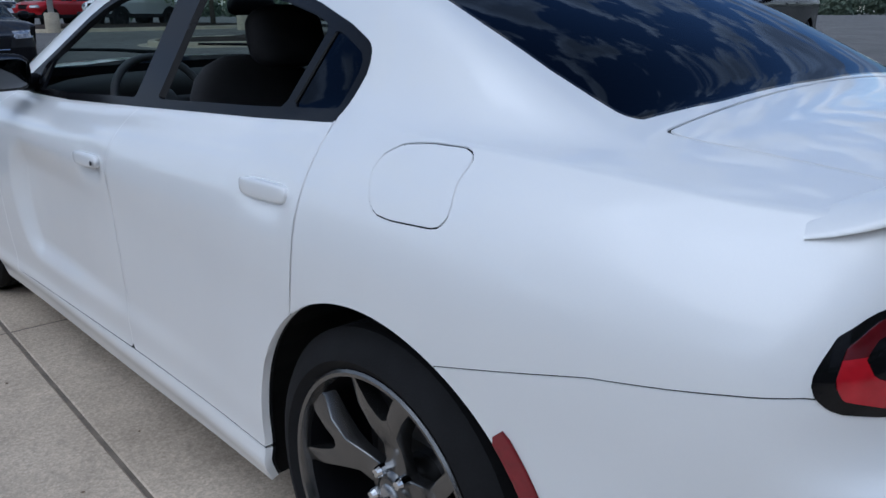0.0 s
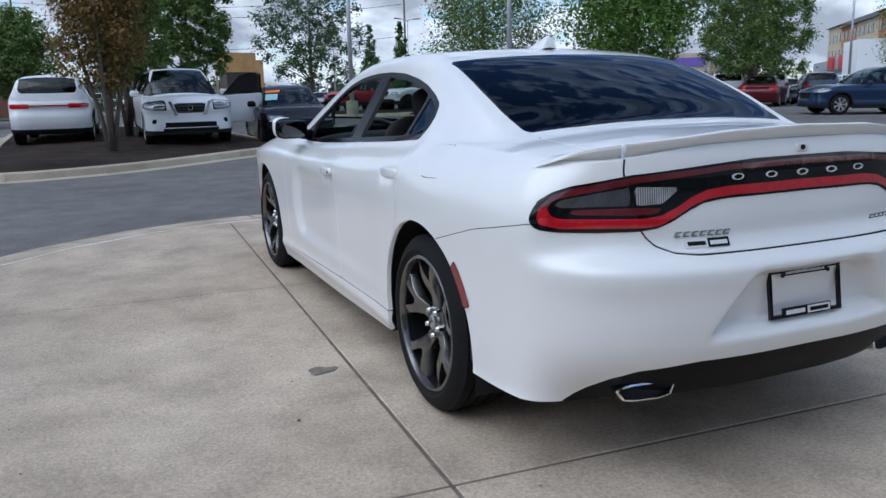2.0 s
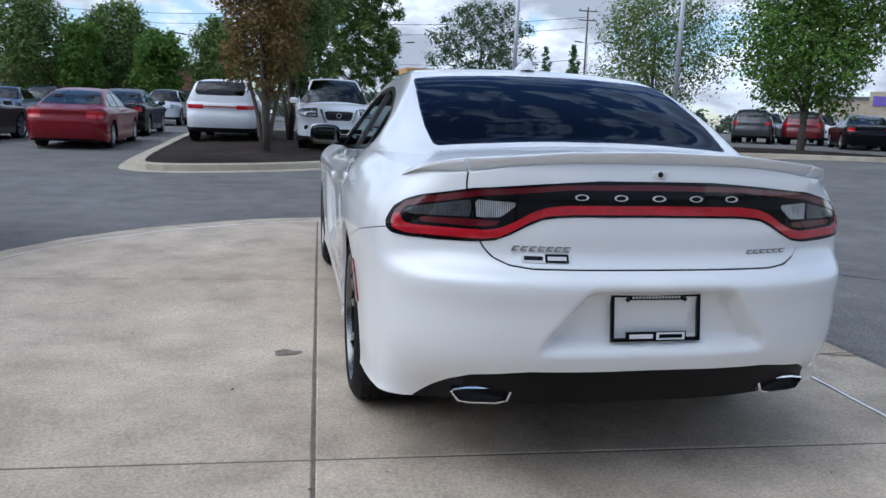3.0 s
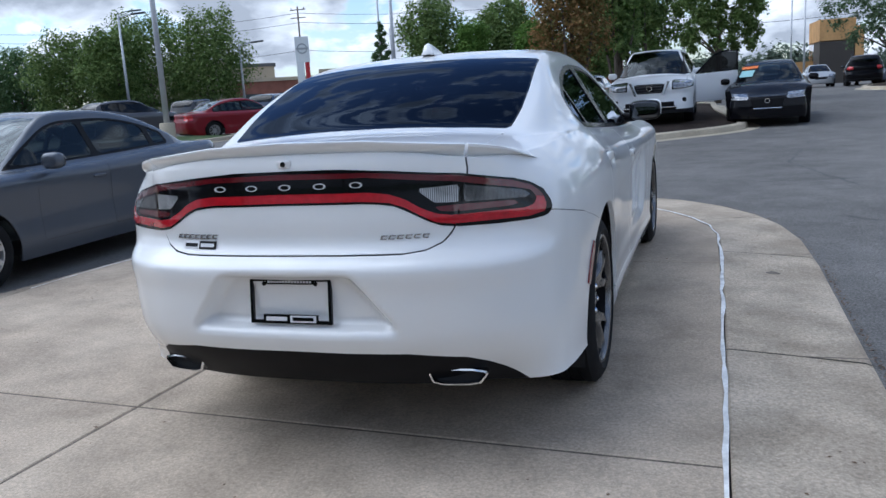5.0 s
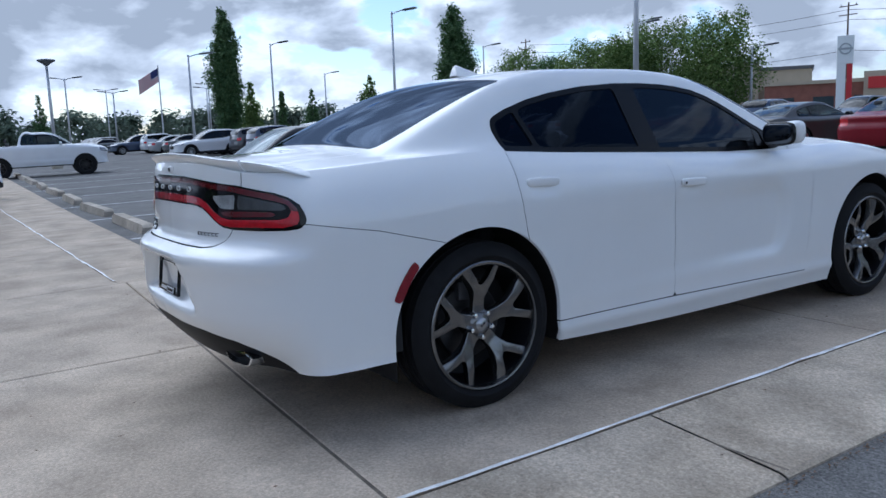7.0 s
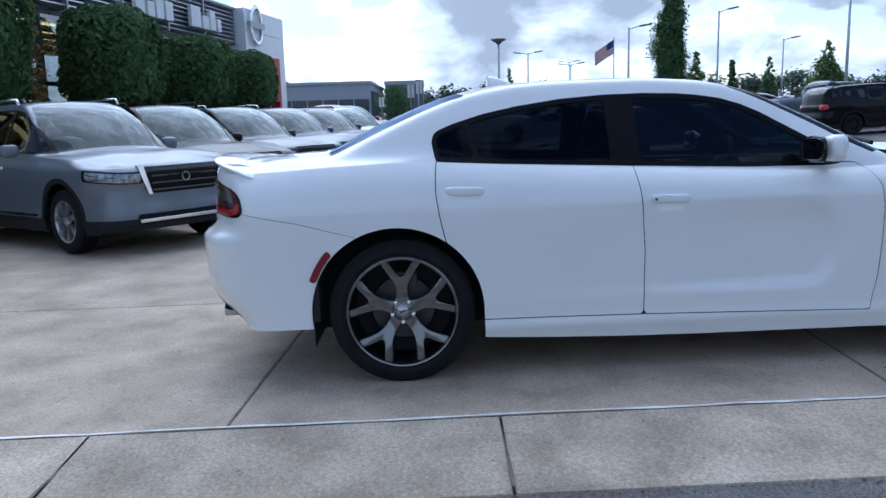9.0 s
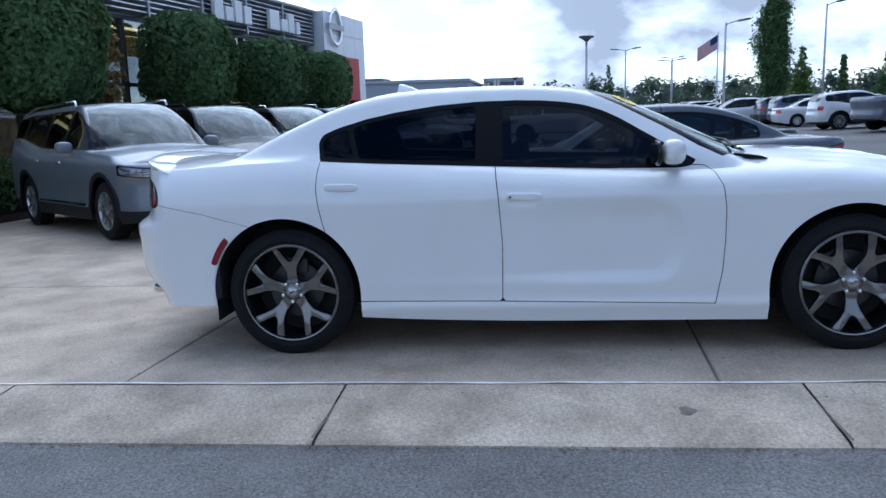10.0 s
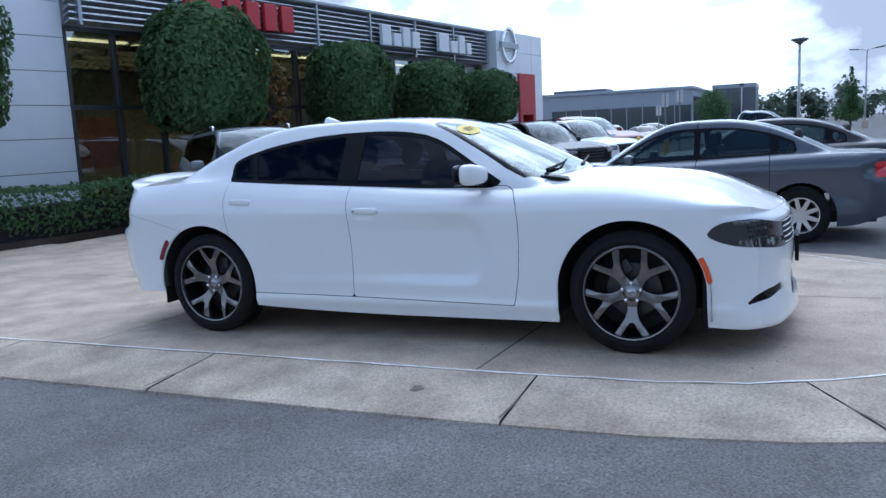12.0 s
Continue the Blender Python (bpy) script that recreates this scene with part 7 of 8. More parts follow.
for sg in (1, -1):
    part("tow_mirror", moved(blob(0.13, 0.07, 0.17, 3.5, 16, 10), Matrix.Translation((sg * 1.16, 2.95, 1.55))), BLACKP, ram, smooth=True)
    part("step_bar", tube([(sg * 1.0, 0.75, 0.55), (sg * 1.0, 2.95, 0.55)], 0.05, 8), CHROME, ram)
place(ram, 17.4, 8.05, 100)

# white pickup with dark stripes by the yellow posts
tr_ = make_car("white_pickup", "white four-door pickup with dark side stripes", car_spec(0.93, 3.25, 1.20, 0.95, (1.32, 1.28), [(0.75, 1.32), (0.82, 1.6), (0.95, 1.80), (1.4, 1.85), (1.9, 1.84), (2.25, 1.74), (2.6, 1.5), (2.85, 1.3)], (1.28, 1.2), 1.12, (1.28, 0.95), 0.42, 0.10, 2.2, bed=0.92, power=9.0), P_WHITE, "truck", DARKW, 0.42, (110, 16, 24), pillars=(1.5,), windows=(0.85, 2.8), clad=0.46, head=(1.0, 0.08, 0.5, 0.35), tail=(1.1, 0.14, 0.8, 0.12), grille=(0.8, 1.1, 0.5))
for i in range(5):
    for sg in (1, -1):
        part("side_stripe", ([(sg * 0.937, -1.0 + 0.14 * i, 0.95), (sg * 0.937, -0.93 + 0.14 * i, 0.95), (sg * 0.937, -0.78 + 0.14 * i, 1.12), (sg * 0.937, -0.85 + 0.14 * i, 1.12)], [(0, 1, 2, 3)] if sg > 0 else [(3, 2, 1, 0)]), BLACKP, tr_)
place(tr_, -34.2, 0.9, -6)

# jeeps and others on the far island
def jeep(nm, lb, mt):
    j = make_car(nm, lb, car_spec(0.92, 2.95, 0.75, 0.75, (1.22, 1.20), [(-0.70, 1.25), (-0.66, 1.6), (-0.55, 1.80), (0.5, 1.85), (1.5, 1.84), (1.62, 1.74), (1.85, 1.4), (1.98, 1.2)], (1.20, 1.14), 1.08, (1.2, 1.22), 0.45, 0.08, 3.5, power=9.0), mt, "truck", DARKW, 0.42, (90, 14, 20), pillars=(0.25, 1.0), windows=(-0.5, 1.95), clad=0.62, head=(0.98, 0.07, 0.40, 0.2), tail=(0.9, 0.1, 0.7, 0.1), grille=(0.86, 1.10, 0.3), glassm=DARKGLASS)
    for i in range(7):
        part("grille_slot", box(-0.24 + 0.075 * i, -0.205 + 0.075 * i, 3.665, 3.70, 0.86, 1.06), BLACKP, j)
    part("front_bumper", moved(blob(0.78, 0.12, 0.10, 5, 20, 8), Matrix.Translation((0, 3.80, 0.62))), BLACKP, j, smooth=True)
    return j


place(jeep("red_jeep", "bright red boxy off-roader on the far island", P_JEEPRED), 13.3, 41.5, 118)
place(jeep("white_jeep", "white boxy off-roader on the far island", P_WHITE), 15.0, 36.8, 112)
blk = copy_thing(b_suv, Matrix())
tagged(blk, "black SUV seen from behind across the drive")
place(blk, 9.6, 49.0, -6)
bs = make_car("blue_crossover", "dark blue crossover parked across the lot", SMALLSUV(), P_BLUE, "multi", SILVERW, 0.36, (100, 16, 20), pillars=(0.3, 1.15), windows=(-0.6, 2.2), clad=0.36, head=(0.82, 0.06, 0.5, 0.5), tail=(0.9, 0.07, 0.5, 0.3), grille=(0.55, 0.75, 0.4))
place(bs, 25.0, 17.2, 68)
ac = copy_thing(ave, Matrix())
tagged(ac, "black sedan seen from behind across the lot")
place(ac, 22.1, 25.6, -28)
mr = make_car("maroon_sedan", "maroon sedan seen from behind across the lot", MIDSEDAN(), P_MAROON, "sport", SILVERW, 0.335, (90, 14, 18), pillars=(0.35, 1.2), windows=(0.0, 2.4), head=(0.66, 0.06, 0.42, 0.5), tail=(0.84, 0.075, 0.5, 0.25), grille=(0.45, 0.62, 0.4))
place(mr, 26.5, 25.4, -52)
rtk = make_car("red_pickup", "dark red full-size pickup in the far lot", car_spec(0.98, 3.5, 1.2, 1.0, (1.4, 1.36), [(0.9, 1.4), (0.97, 1.68), (1.1, 1.88), (1.6, 1.92), (2.1, 1.92), (2.45, 1.84), (2.8, 1.62), (3.1, 1.38)], (1.36, 1.28), 1.2, (1.36, 0.95), 0.42, 0.10, 2.2, bed=0.95, power=9.0), P_RED, "suv", SILVERW, 0.40, (90, 14, 20), pillars=(1.7,), windows=(1.0, 3.1), head=(1.08, 0.08, 0.55, 0.3), tail=(1.1, 0.14, 0.85, 0.12), grille=(0.85, 1.16, 0.5))
place(rtk, -24.0, -4.4, -39.5)
stk = make_car("silver_pickup", "silver grey pickup seen from behind across the aisle", car_spec(0.98, 3.5, 1.2, 1.0, (1.4, 1.36), [(0.9, 1.4), (0.97, 1.68), (1.1, 1.88), (1.6, 1.92), (2.1, 1.92), (2.45, 1.84), (2.8, 1.62), (3.1, 1.38)], (1.36, 1.28), 1.2, (1.36, 0.95), 0.42, 0.10, 2.2, bed=0.95, power=9.0), P_SLATE, "suv", SILVERW, 0.40, (90, 14, 20), pillars=(1.7,), windows=(1.0, 3.1), head=(1.08, 0.08, 0.55, 0.3), tail=(1.1, 0.14, 0.85, 0.12), grille=(0.85, 1.16, 0.5))
place(stk, -27.6, 14.9, 12)
dks = copy_thing(b_suv, Matrix())
tagged(dks, "black SUV seen from behind across the aisle")
place(dks, -23.8, 14.8, 4)
# ---- light poles, signs, wires ----
POLEM = surface("pale_pole_metal", (0.55, 0.56, 0.58), 0.45, 0.4, vary=0.06)
POLEG = surface("grey_pole_metal", (0.20, 0.21, 0.22), 0.45, 0.5, vary=0.08)
LAMPH = surface("lamp_head_metal", (0.14, 0.145, 0.15), 0.45, 0.4, vary=0.08)
TIMBER = surface("weathered_pole_wood", (0.13, 0.10, 0.08), 0.9, vary=0.25, scale=3)
BOLLY = surface("yellow_bollard_paint", (0.72, 0.47, 0.05), 0.5, vary=0.15, scale=4, bump=0.001)
BASEC = KERB


def light_pole(x, y, top, arm=1, heading=0.0, thick=0.09, pale=True):
    z0 = ga(x, y)
    h = top - z0
    root = thing("light_pole", "tall pale parking lot light pole" if pale else "tall grey parking lot light pole", "light pole", Matrix.Translation((x, y, z0)) @ Matrix.Rotation(radians(heading), 4, "Z"), "parking lot lights")
    part("base", lathe([(0.0, 0.75), (0.24, 0.75), (0.27, 0.70), (0.27, -0.1)], 16), BASEC, root, "round concrete base", angle=40)
    part("shaft", tube([(0, 0, 0.75), (0, 0, h)], [thick, thick * 0.72], 10), POLEM if pale else POLEG, root, smooth=True)
    if arm == 0:
        part("lamp_head", lathe([(0.0, h + 0.16), (0.25, h + 0.15), (0.44, h + 0.10), (0.46, h + 0.05), (0.20, h - 0.10), (0.06, h - 0.22)], 20), LAMPH, root, "round saucer lamp head", angle=40)
    for sg in {0: (), 1: (1,)}.get(arm, (1, -1)):
        part("arm", tube([(0, 0, h - 0.15), (sg * 0.35, 0, h - 0.02), (sg * 0.8, 0, h + 0.06)], 0.04, 6), POLEM if pale else POLEG, root)
        part("lamp_head", moved(blob(0.45, 0.17, 0.055, 5, 16, 6), Matrix.Translation((sg * 1.15, 0, h + 0.08)) @ Matrix.Rotation(-0.10 * sg, 4, "Y")), LAMPH, root, smooth=True)
    return root


for x, y, top, arm, hd in ((-38.6, 22.7, 8.3, 1, 40), (-20.7, 48.9, 9.8, 1, 30), (-27.7, 68.1, 8.3, 1, 30), (-53.8, 40.8, 8.4, 1, 40), (-57.1, 22.3, 8.4, 1, 40), (-82.5, 24.9, 6.6, 2, 40), (-85.2, 15.9, 6.3, 2, 60), (-37.8, 43.2, 8.6, 1, 40), (-32.4, 36.8, 7.4, 1, 30), (-28.1, 42.8, 5.7, 1, 30), (7.9, 76.2, 8.6, 2, 0), (-43.0, 4.25, 5.45, 0, 80), (-91.7, -1.3, 5.2, 0, 80), (-49.3, 13.5, 6.6, 1, 60), (-8.6, 62.8, 7.1, 2, 0), (8.5, 71.0, 8.2, 2, 0), (31.6, 83.2, 10.5, 2, 0), (44.4, 35.4, 10.4, 2, -40), (42.9, 47.4, 7.6, 1, -40), (16.7, 62.0, 8.4, 2, 0), (-70, 33, 7.2, 1, 40), (-98, 30, 8.0, 2, 60), (-110, 20, 8.0, 2, 60), (-76, 10, 7.0, 2, 60)):
    light_pole(x, y, top, arm, hd)
for x, y, top in ((-17.1, 20.4, 9.2), (8.9, 32.4, 9.0), (15.3, 29.1, 10.2), (25.5, 16.6, 9.6), (-14.6, 36.2, 8.6)):
    light_pole(x, y, top, 2, 45, 0.11)

pyl = thing("pylon_sign", "tall white and red dealer pylon sign", "sign", Matrix.Translation((-48.4, 89.0, ga(-48.4, 89.0))) @ Matrix.Rotation(radians(28), 4, "Z"))
sgn = 10.3 - ga(-48.4, 89.0)
part("white_panel", box(-0.85, 0.10, -0.2, 0.2, 0, sgn - 0.4), SIGNWHITE, pyl, bevel=0.03)
part("head_panel", box(-0.88, 0.88, -0.22, 0.22, sgn - 3.2, sgn), SIGNWHITE, pyl, bevel=0.05)
part("red_post", box(0.22, 0.80, -0.15, 0.15, 0, sgn - 3.2), SIGNRED, pyl, "red post")
part("emblem_ring", moved(lathe([(0.66, 0), (0.66, 0.06), (0.50, 0.06), (0.50, 0)], 28), Matrix.Translation((0, -0.22, sgn - 1.5)) @ Matrix.Rotation(math.pi / 2, 4, "X")), SLATM, pyl)
part("emblem_bar", box(-0.78, 0.78, -0.30, -0.22, sgn - 1.62, sgn - 1.38), SLATM, pyl)

FLAGR = surface("flag_red", (0.40, 0.03, 0.04), 0.8, vary=0.1)
FLAGW = surface("flag_white", (0.70, 0.70, 0.70), 0.8, vary=0.05)
FLAGB = surface("flag_blue", (0.03, 0.04, 0.14), 0.8, vary=0.1)
fl = thing("flag_pole", "flag with red and white stripes on a tall pole", "flag", Matrix.Translation((-86.0, 20.9, ga(-86, 21))) @ Matrix.Rotation(radians(256), 4, "Z"))
part("pole", tube([(0, 0, 0), (0, 0, 9.0)], [0.09, 0.05], 8), POLEM, fl)


def flag_strip(u0, u1, v0, v1):
    v, f, m_ = [], [], 10
    for i in range(m_ + 1):
        u = u0 + (u1 - u0) * i / m_
        for w_ in (v0, v1):
            v.append((u * 0.96, 0.12 * math.sin(u * 3.2) * u * 0.6, 8.75 - 1.5 + 1.5 * w_ - 0.62 * u))
    for i in range(m_):
        f.append((2 * i, 2 * i + 2, 2 * i + 3, 2 * i + 1))
    return v, f


cloth = new("cloth")
cloth.parent = fl
for i in range(13):
    u0 = 0.85 if i >= 6 else 0.0
    part("stripe", flag_strip(u0, 2.2, i / 13, (i + 1) / 13), FLAGR if i % 2 == 0 else FLAGW, cloth)
part("canton", flag_strip(0.0, 0.85, 6 / 13, 1.0), FLAGB, cloth, "dark blue canton")

wires = []
for i, (x, y, top) in enumerate(((-54.4, 99.8, 15.0), (-10, 112, 15.0), (34.8, 92.3, 15.0), (-100, 84, 15.0))):
    up_ = thing("utility_pole", "wooden utility pole with crossarms and wires", "utility pole", Matrix.Translation((x, y, ga(x, y))))
    part("pole", tube([(0, 0, -0.2), (0, 0, top)], [0.16, 0.11], 8), TIMBER, up_, smooth=True)
    for z in (top - 0.5, top - 1.6):
        part("crossarm", box(-1.2, 1.2, -0.06, 0.06, z, z + 0.12), TIMBER, up_)
    for q in (-1.0, 0.0, 1.0):
        part("insulator", tube([(q, 0, top - 0.38), (q, 0, top - 0.15)], 0.05, 6), GREYP, up_)
pts = [(-100, 84), (-54.4, 99.8), (-10, 112), (34.8, 92.3)]
for z_, o in ((14.6, 0.0), (13.4, 0.8), (9.5, 0.2)):
    ws = []
    for (xa, ya), (xb, yb) in zip(pts[:-1], pts[1:]):
        ws.append(tube([(xa + (xb - xa) * t, ya + (yb - ya) * t + o, z_ - 1.2 * 4 * t * (1 - t)) for t in (k / 12 for k in range(13))], 0.025, 4, False))
    tagged(part("power_line", join(*ws), BLACKP), "thin dark overhead power line", "wire", kind="structure")

# posts by the walkway
for x, y in ((-20.0, -0.5), (-25.0, -0.35), (-34.4, -0.1)):
    b_ = thing("bollard", "yellow-painted round steel bollard", "bollard", Matrix.Translation((x, y, gz(x, y))), "yellow bollards")
    part("post", lathe([(0.0, 1.10), (0.05, 1.09), (0.085, 1.05), (0.09, 1.0), (0.09, 0.0)], 16), BOLLY, b_, angle=40)
    part("cap_band", lathe([(0.093, 0.93), (0.093, 0.85), (0.09, 0.85)], 16), LINEP, b_)
for x, y, h in ((-26.5, -0.6, 2.6), (-28.5, -0.3, 2.8), (-37, -2.4, 2.4)):
    p_ = thing("sign_post", "thin dark metal sign post", "post", Matrix.Translation((x, y, gz(x, y))))
    part("post", tube([(0, 0, 0), (0, 0, h)], 0.03, 6), POLEG, p_)
    part("plate", box(-0.02, 0.02, -0.13, 0.13, h - 0.5, h), POLEM, p_)
STOPC = ground_mat("wheel_stop_concrete", ((0.41, 0.355, 0.285), (0.52, 0.46, 0.375)), 0.85, 60, 140, 0.003, 0.3, 0.08)
stop_me = part("wheel_stop", ([(x, y, z) for x in (-1.2, -1.15, 1.15, 1.2) for y, z in ((-0.11, 0.0), (-0.08, 0.14 if abs(x) < 1.17 else 0.10), (0.08, 0.14 if abs(x) < 1.17 else 0.10), (0.11, 0.0))], [(4 * i + q, 4 * i + q + 1, 4 * i + 5 + q, 4 * i + 4 + q) for i in range(3) for q in range(3)] + [(0, 3, 2, 1), (12, 13, 14, 15)]), STOPC)
tagged(stop_me, "worn concrete wheel stop at the head of a stall", "wheel stop", "wheel stops")
for i in range(9):
    x = -5.72 - 3.70 * i
    y = 0.62 - 0.034 * (x + 5.7)
    ob = stop_me if i == 0 else copy_thing(stop_me, Matrix())
    ob.matrix_world = Matrix.Translation((x, y, ga(x, y))) @ Matrix.Rotation(radians(-1.5 + (i * 37 % 5) - 2), 4, "Z")

# ---- trees ----
BARK = surface("grey_brown_bark", (0.12, 0.095, 0.075), 0.95, vary=0.3, scale=8, bump=0.012, fine=25)
L_GREEN = leaf_mat("green_leaves", (0.075, 0.13, 0.035), (0.23, 0.31, 0.10))
L_DARK = leaf_mat("dark_green_leaves", (0.055, 0.11, 0.045), (0.155, 0.235, 0.10))
L_LIGHT = leaf_mat("light_green_leaves", (0.07, 0.15, 0.025), (0.17, 0.27, 0.06))
L_RUST = leaf_mat("rust_and_green_leaves", (0.11, 0.12, 0.04), (0.36, 0.20, 0.085))
# pale grey-green: the haze over the far woods is put into the leaf colour
L_HAZY = leaf_mat("hazy_distant_leaves", (0.10, 0.135, 0.10), (0.17, 0.21, 0.15))
L_BLUE = leaf_mat("grey_green_leaves", (0.06, 0.105, 0.055), (0.15, 0.21, 0.11))
NPR = np.random.default_rng(11)


def leaves(centres, radii, n, size, squash=0.9, shell=0.55):
    """Many small leaves on clumps: arrays of corners and faces."""
    k = NPR.choice(len(centres), n, p=(radii ** 2) / (radii ** 2).sum())
    d = NPR.normal(size=(n, 3))
    d /= np.linalg.norm(d, axis=1, keepdims=True)
    r = radii[k] * (shell + (1 - shell) * NPR.random(n)) * (0.72 + 0.52 * NPR.random(n) ** 1.6)
    p = centres[k] + d * r[:, None] * (1, 1, squash)
    nrm = d + NPR.normal(scale=0.55, size=(n, 3)) + (0, 0, 0.9)
    nrm /= np.linalg.norm(nrm, axis=1, keepdims=True)
    a_ = np.cross(nrm, NPR.normal(size=(n, 3)))
    a_ /= np.maximum(np.linalg.norm(a_, axis=1, keepdims=True), 1e-6)
    b_ = np.cross(nrm, a_)
    s = size * (0.6 + 0.8 * NPR.random(n))[:, None]
    v = np.stack([p - a_ * s, p - b_ * s * 0.55 + nrm * s * 0.12, p + a_ * s, p + b_ * s * 0.55 + nrm * s * 0.12], 1).reshape(-1, 3)
    return v, np.arange(4 * n).reshape(-1, 4)


def tree(name, label, x, y, top, bottom, rx, ry, n, size, mt, shape="round", clumps=26, base=ga, trunk=0.11):
    z0 = base(x, y)
    root = thing(name, label, "tree", Matrix.Translation((x, y, z0)), "trees")
    h, b0 = top - z0, bottom - z0
    cs, rs = [], []
    for i in range(clumps):
        t = (i + 0.5) / clumps
        zt = b0 + (h - b0) * t
        if shape == "slim":
            w_ = 0.22 + 0.85 * math.sin(math.pi * (0.22 + 0.74 * t)) ** 0.9
        elif shape == "column":
            w_ = 0.30 + 0.70 * math.sin(math.pi * min(1, (t + 0.10) * 0.80)) ** 0.8
        elif shape == "box":
            w_ = 0.92
        elif shape == "cone":
            w_ = 1.02 - 0.95 * t
        elif shape == "vase":
            w_ = 0.45 + 0.6 * math.sin(math.pi * min(1, 0.22 + t * 0.62))
        else:
            w_ = 0.35 + 0.72 * math.sin(math.pi * (0.14 + 0.76 * t))
        an = i * 2.39996
        q = math.sqrt(NPR.random()) * 0.9
        spread_, fat = {"slim": (0.55, 0.46), "vase": (1.0, 0.15), "round": (0.85, 0.26)}.get(shape, (0.75, 0.34))
        cs.append((math.cos(an) * rx * w_ * q * spread_, math.sin(an) * ry * w_ * q * spread_, zt))
        rs.append(max(0.22, min(rx, ry) * w_ * (fat + (0.11 if shape == "vase" else 0.22) * NPR.random())))
    cs, rs = np.array(cs), np.array(rs)
    if shape == "box":
        u = NPR.random((n, 3)) * 2 - 1
        pw = 5.0
        u /= (np.abs(u) ** pw).sum(1, keepdims=True) ** (1 / pw)
        lump = 1.0 + 0.05 * np.sin(u[:, :1] * 7 + u[:, 2:] * 5) + 0.04 * np.cos(u[:, 1:2] * 9 - u[:, 2:] * 4)
        p = u * lump * (0.86 + 0.16 * NPR.random((n, 1)) ** 0.5) * (rx, ry, (h - b0) / 2) + (0, 0, (h + b0) / 2)
        p[:, :2] *= (1.0 - 0.16 * np.clip((p[:, 2:] - b0) / (h - b0), 0, 1) ** 2.5) * (0.90 + 0.10 * np.clip((p[:, 2:] - b0) / (0.35 * (h - b0)), 0, 1))
        nrm = u + NPR.normal(scale=0.5, size=(n, 3)) + (0, 0, 0.3)
        nrm /= np.linalg.norm(nrm, axis=1, keepdims=True)
        a_ = np.cross(nrm, NPR.normal(size=(n, 3)))
        a_ /= np.maximum(np.linalg.norm(a_, axis=1, keepdims=True), 1e-6)
        b_ = np.cross(nrm, a_)
        s = size * (0.6 + 0.8 * NPR.random(n))[:, None]
        v = np.stack([p - a_ * s, p - b_ * s * 0.6 + nrm * s * 0.15, p + a_ * s, p + b_ * s * 0.6 + nrm * s * 0.15], 1).reshape(-1, 3)
        f = np.arange(4 * n).reshape(-1, 4)
        core = blob(rx * 0.80, ry * 0.80, (h - b0) / 2 * 0.84, 5, 20, 12)
        v = np.vstack([v, np.array(core[0]) + (0, 0, (h + b0) / 2)])
        f = f.tolist() + [[i + 4 * n for i in q] for q in core[1]]
    else:
        v, f = leaves(cs, rs, n, size, 0.8 if shape == "vase" else 0.9, 0.15 if shape == "vase" else 0.45)
        f = f.tolist()
    me = bpy.data.meshes.new("crown")
    me.from_pydata(v.tolist(), [], f)
    me.materials.append(mt)
    ob = new("crown", me)
    ob.parent = root
    lean = 0.03 * (NPR.random() - 0.5)
    zt = h * (0.55 if shape in ("box",) else 0.82)
    part("trunk", tube([(0, 0, -0.1), (lean, 0.0, b0 * 0.6), (lean * 2, lean, b0 + (zt - b0) * 0.4), (lean, lean, zt)], [(trunk * 0.75 if shape == "column" else trunk * 1.25), trunk * (0.6 if shape == "column" else 1.0), trunk * (0.45 if shape == "column" else 0.75), 0.02], 8), BARK, root, smooth=True)
    for i in range(4 if shape == "column" else 0):
        an = 1.3 + i * 1.62
        r_ = 0.30 * rx
        part("stem", tube([(0.03 * math.cos(an), 0.03 * math.sin(an), -0.1), (0.35 * r_ * math.cos(an), 0.35 * r_ * math.sin(an), b0 * 0.5), (r_ * math.cos(an), r_ * math.sin(an), b0 + 0.5), (1.5 * r_ * math.cos(an), 1.5 * r_ * math.sin(an), b0 + (h - b0) * 0.5)], [trunk * 0.62, trunk * 0.5, trunk * 0.36, 0.015], 7), BARK, root, smooth=True)
    for i in range(5 if shape == "column" else 8):
        c = cs[(i * 5 + 2) % clumps]
        z1 = max(b0 * 0.85, c[2] - 0.9 * math.hypot(c[0], c[1]) - 0.3)
        z1 = min(z1, c[2])
        part("limb", tube([(lean, 0, z1), (c[0] * 0.5, c[1] * 0.5, (z1 + c[2]) / 2 + 0.1), tuple(c)], [trunk * 0.45, trunk * 0.3, 0.015], 6), BARK, root, smooth=True)
    return root


def gi(x, y):
    return ga(x, y) + 0.20


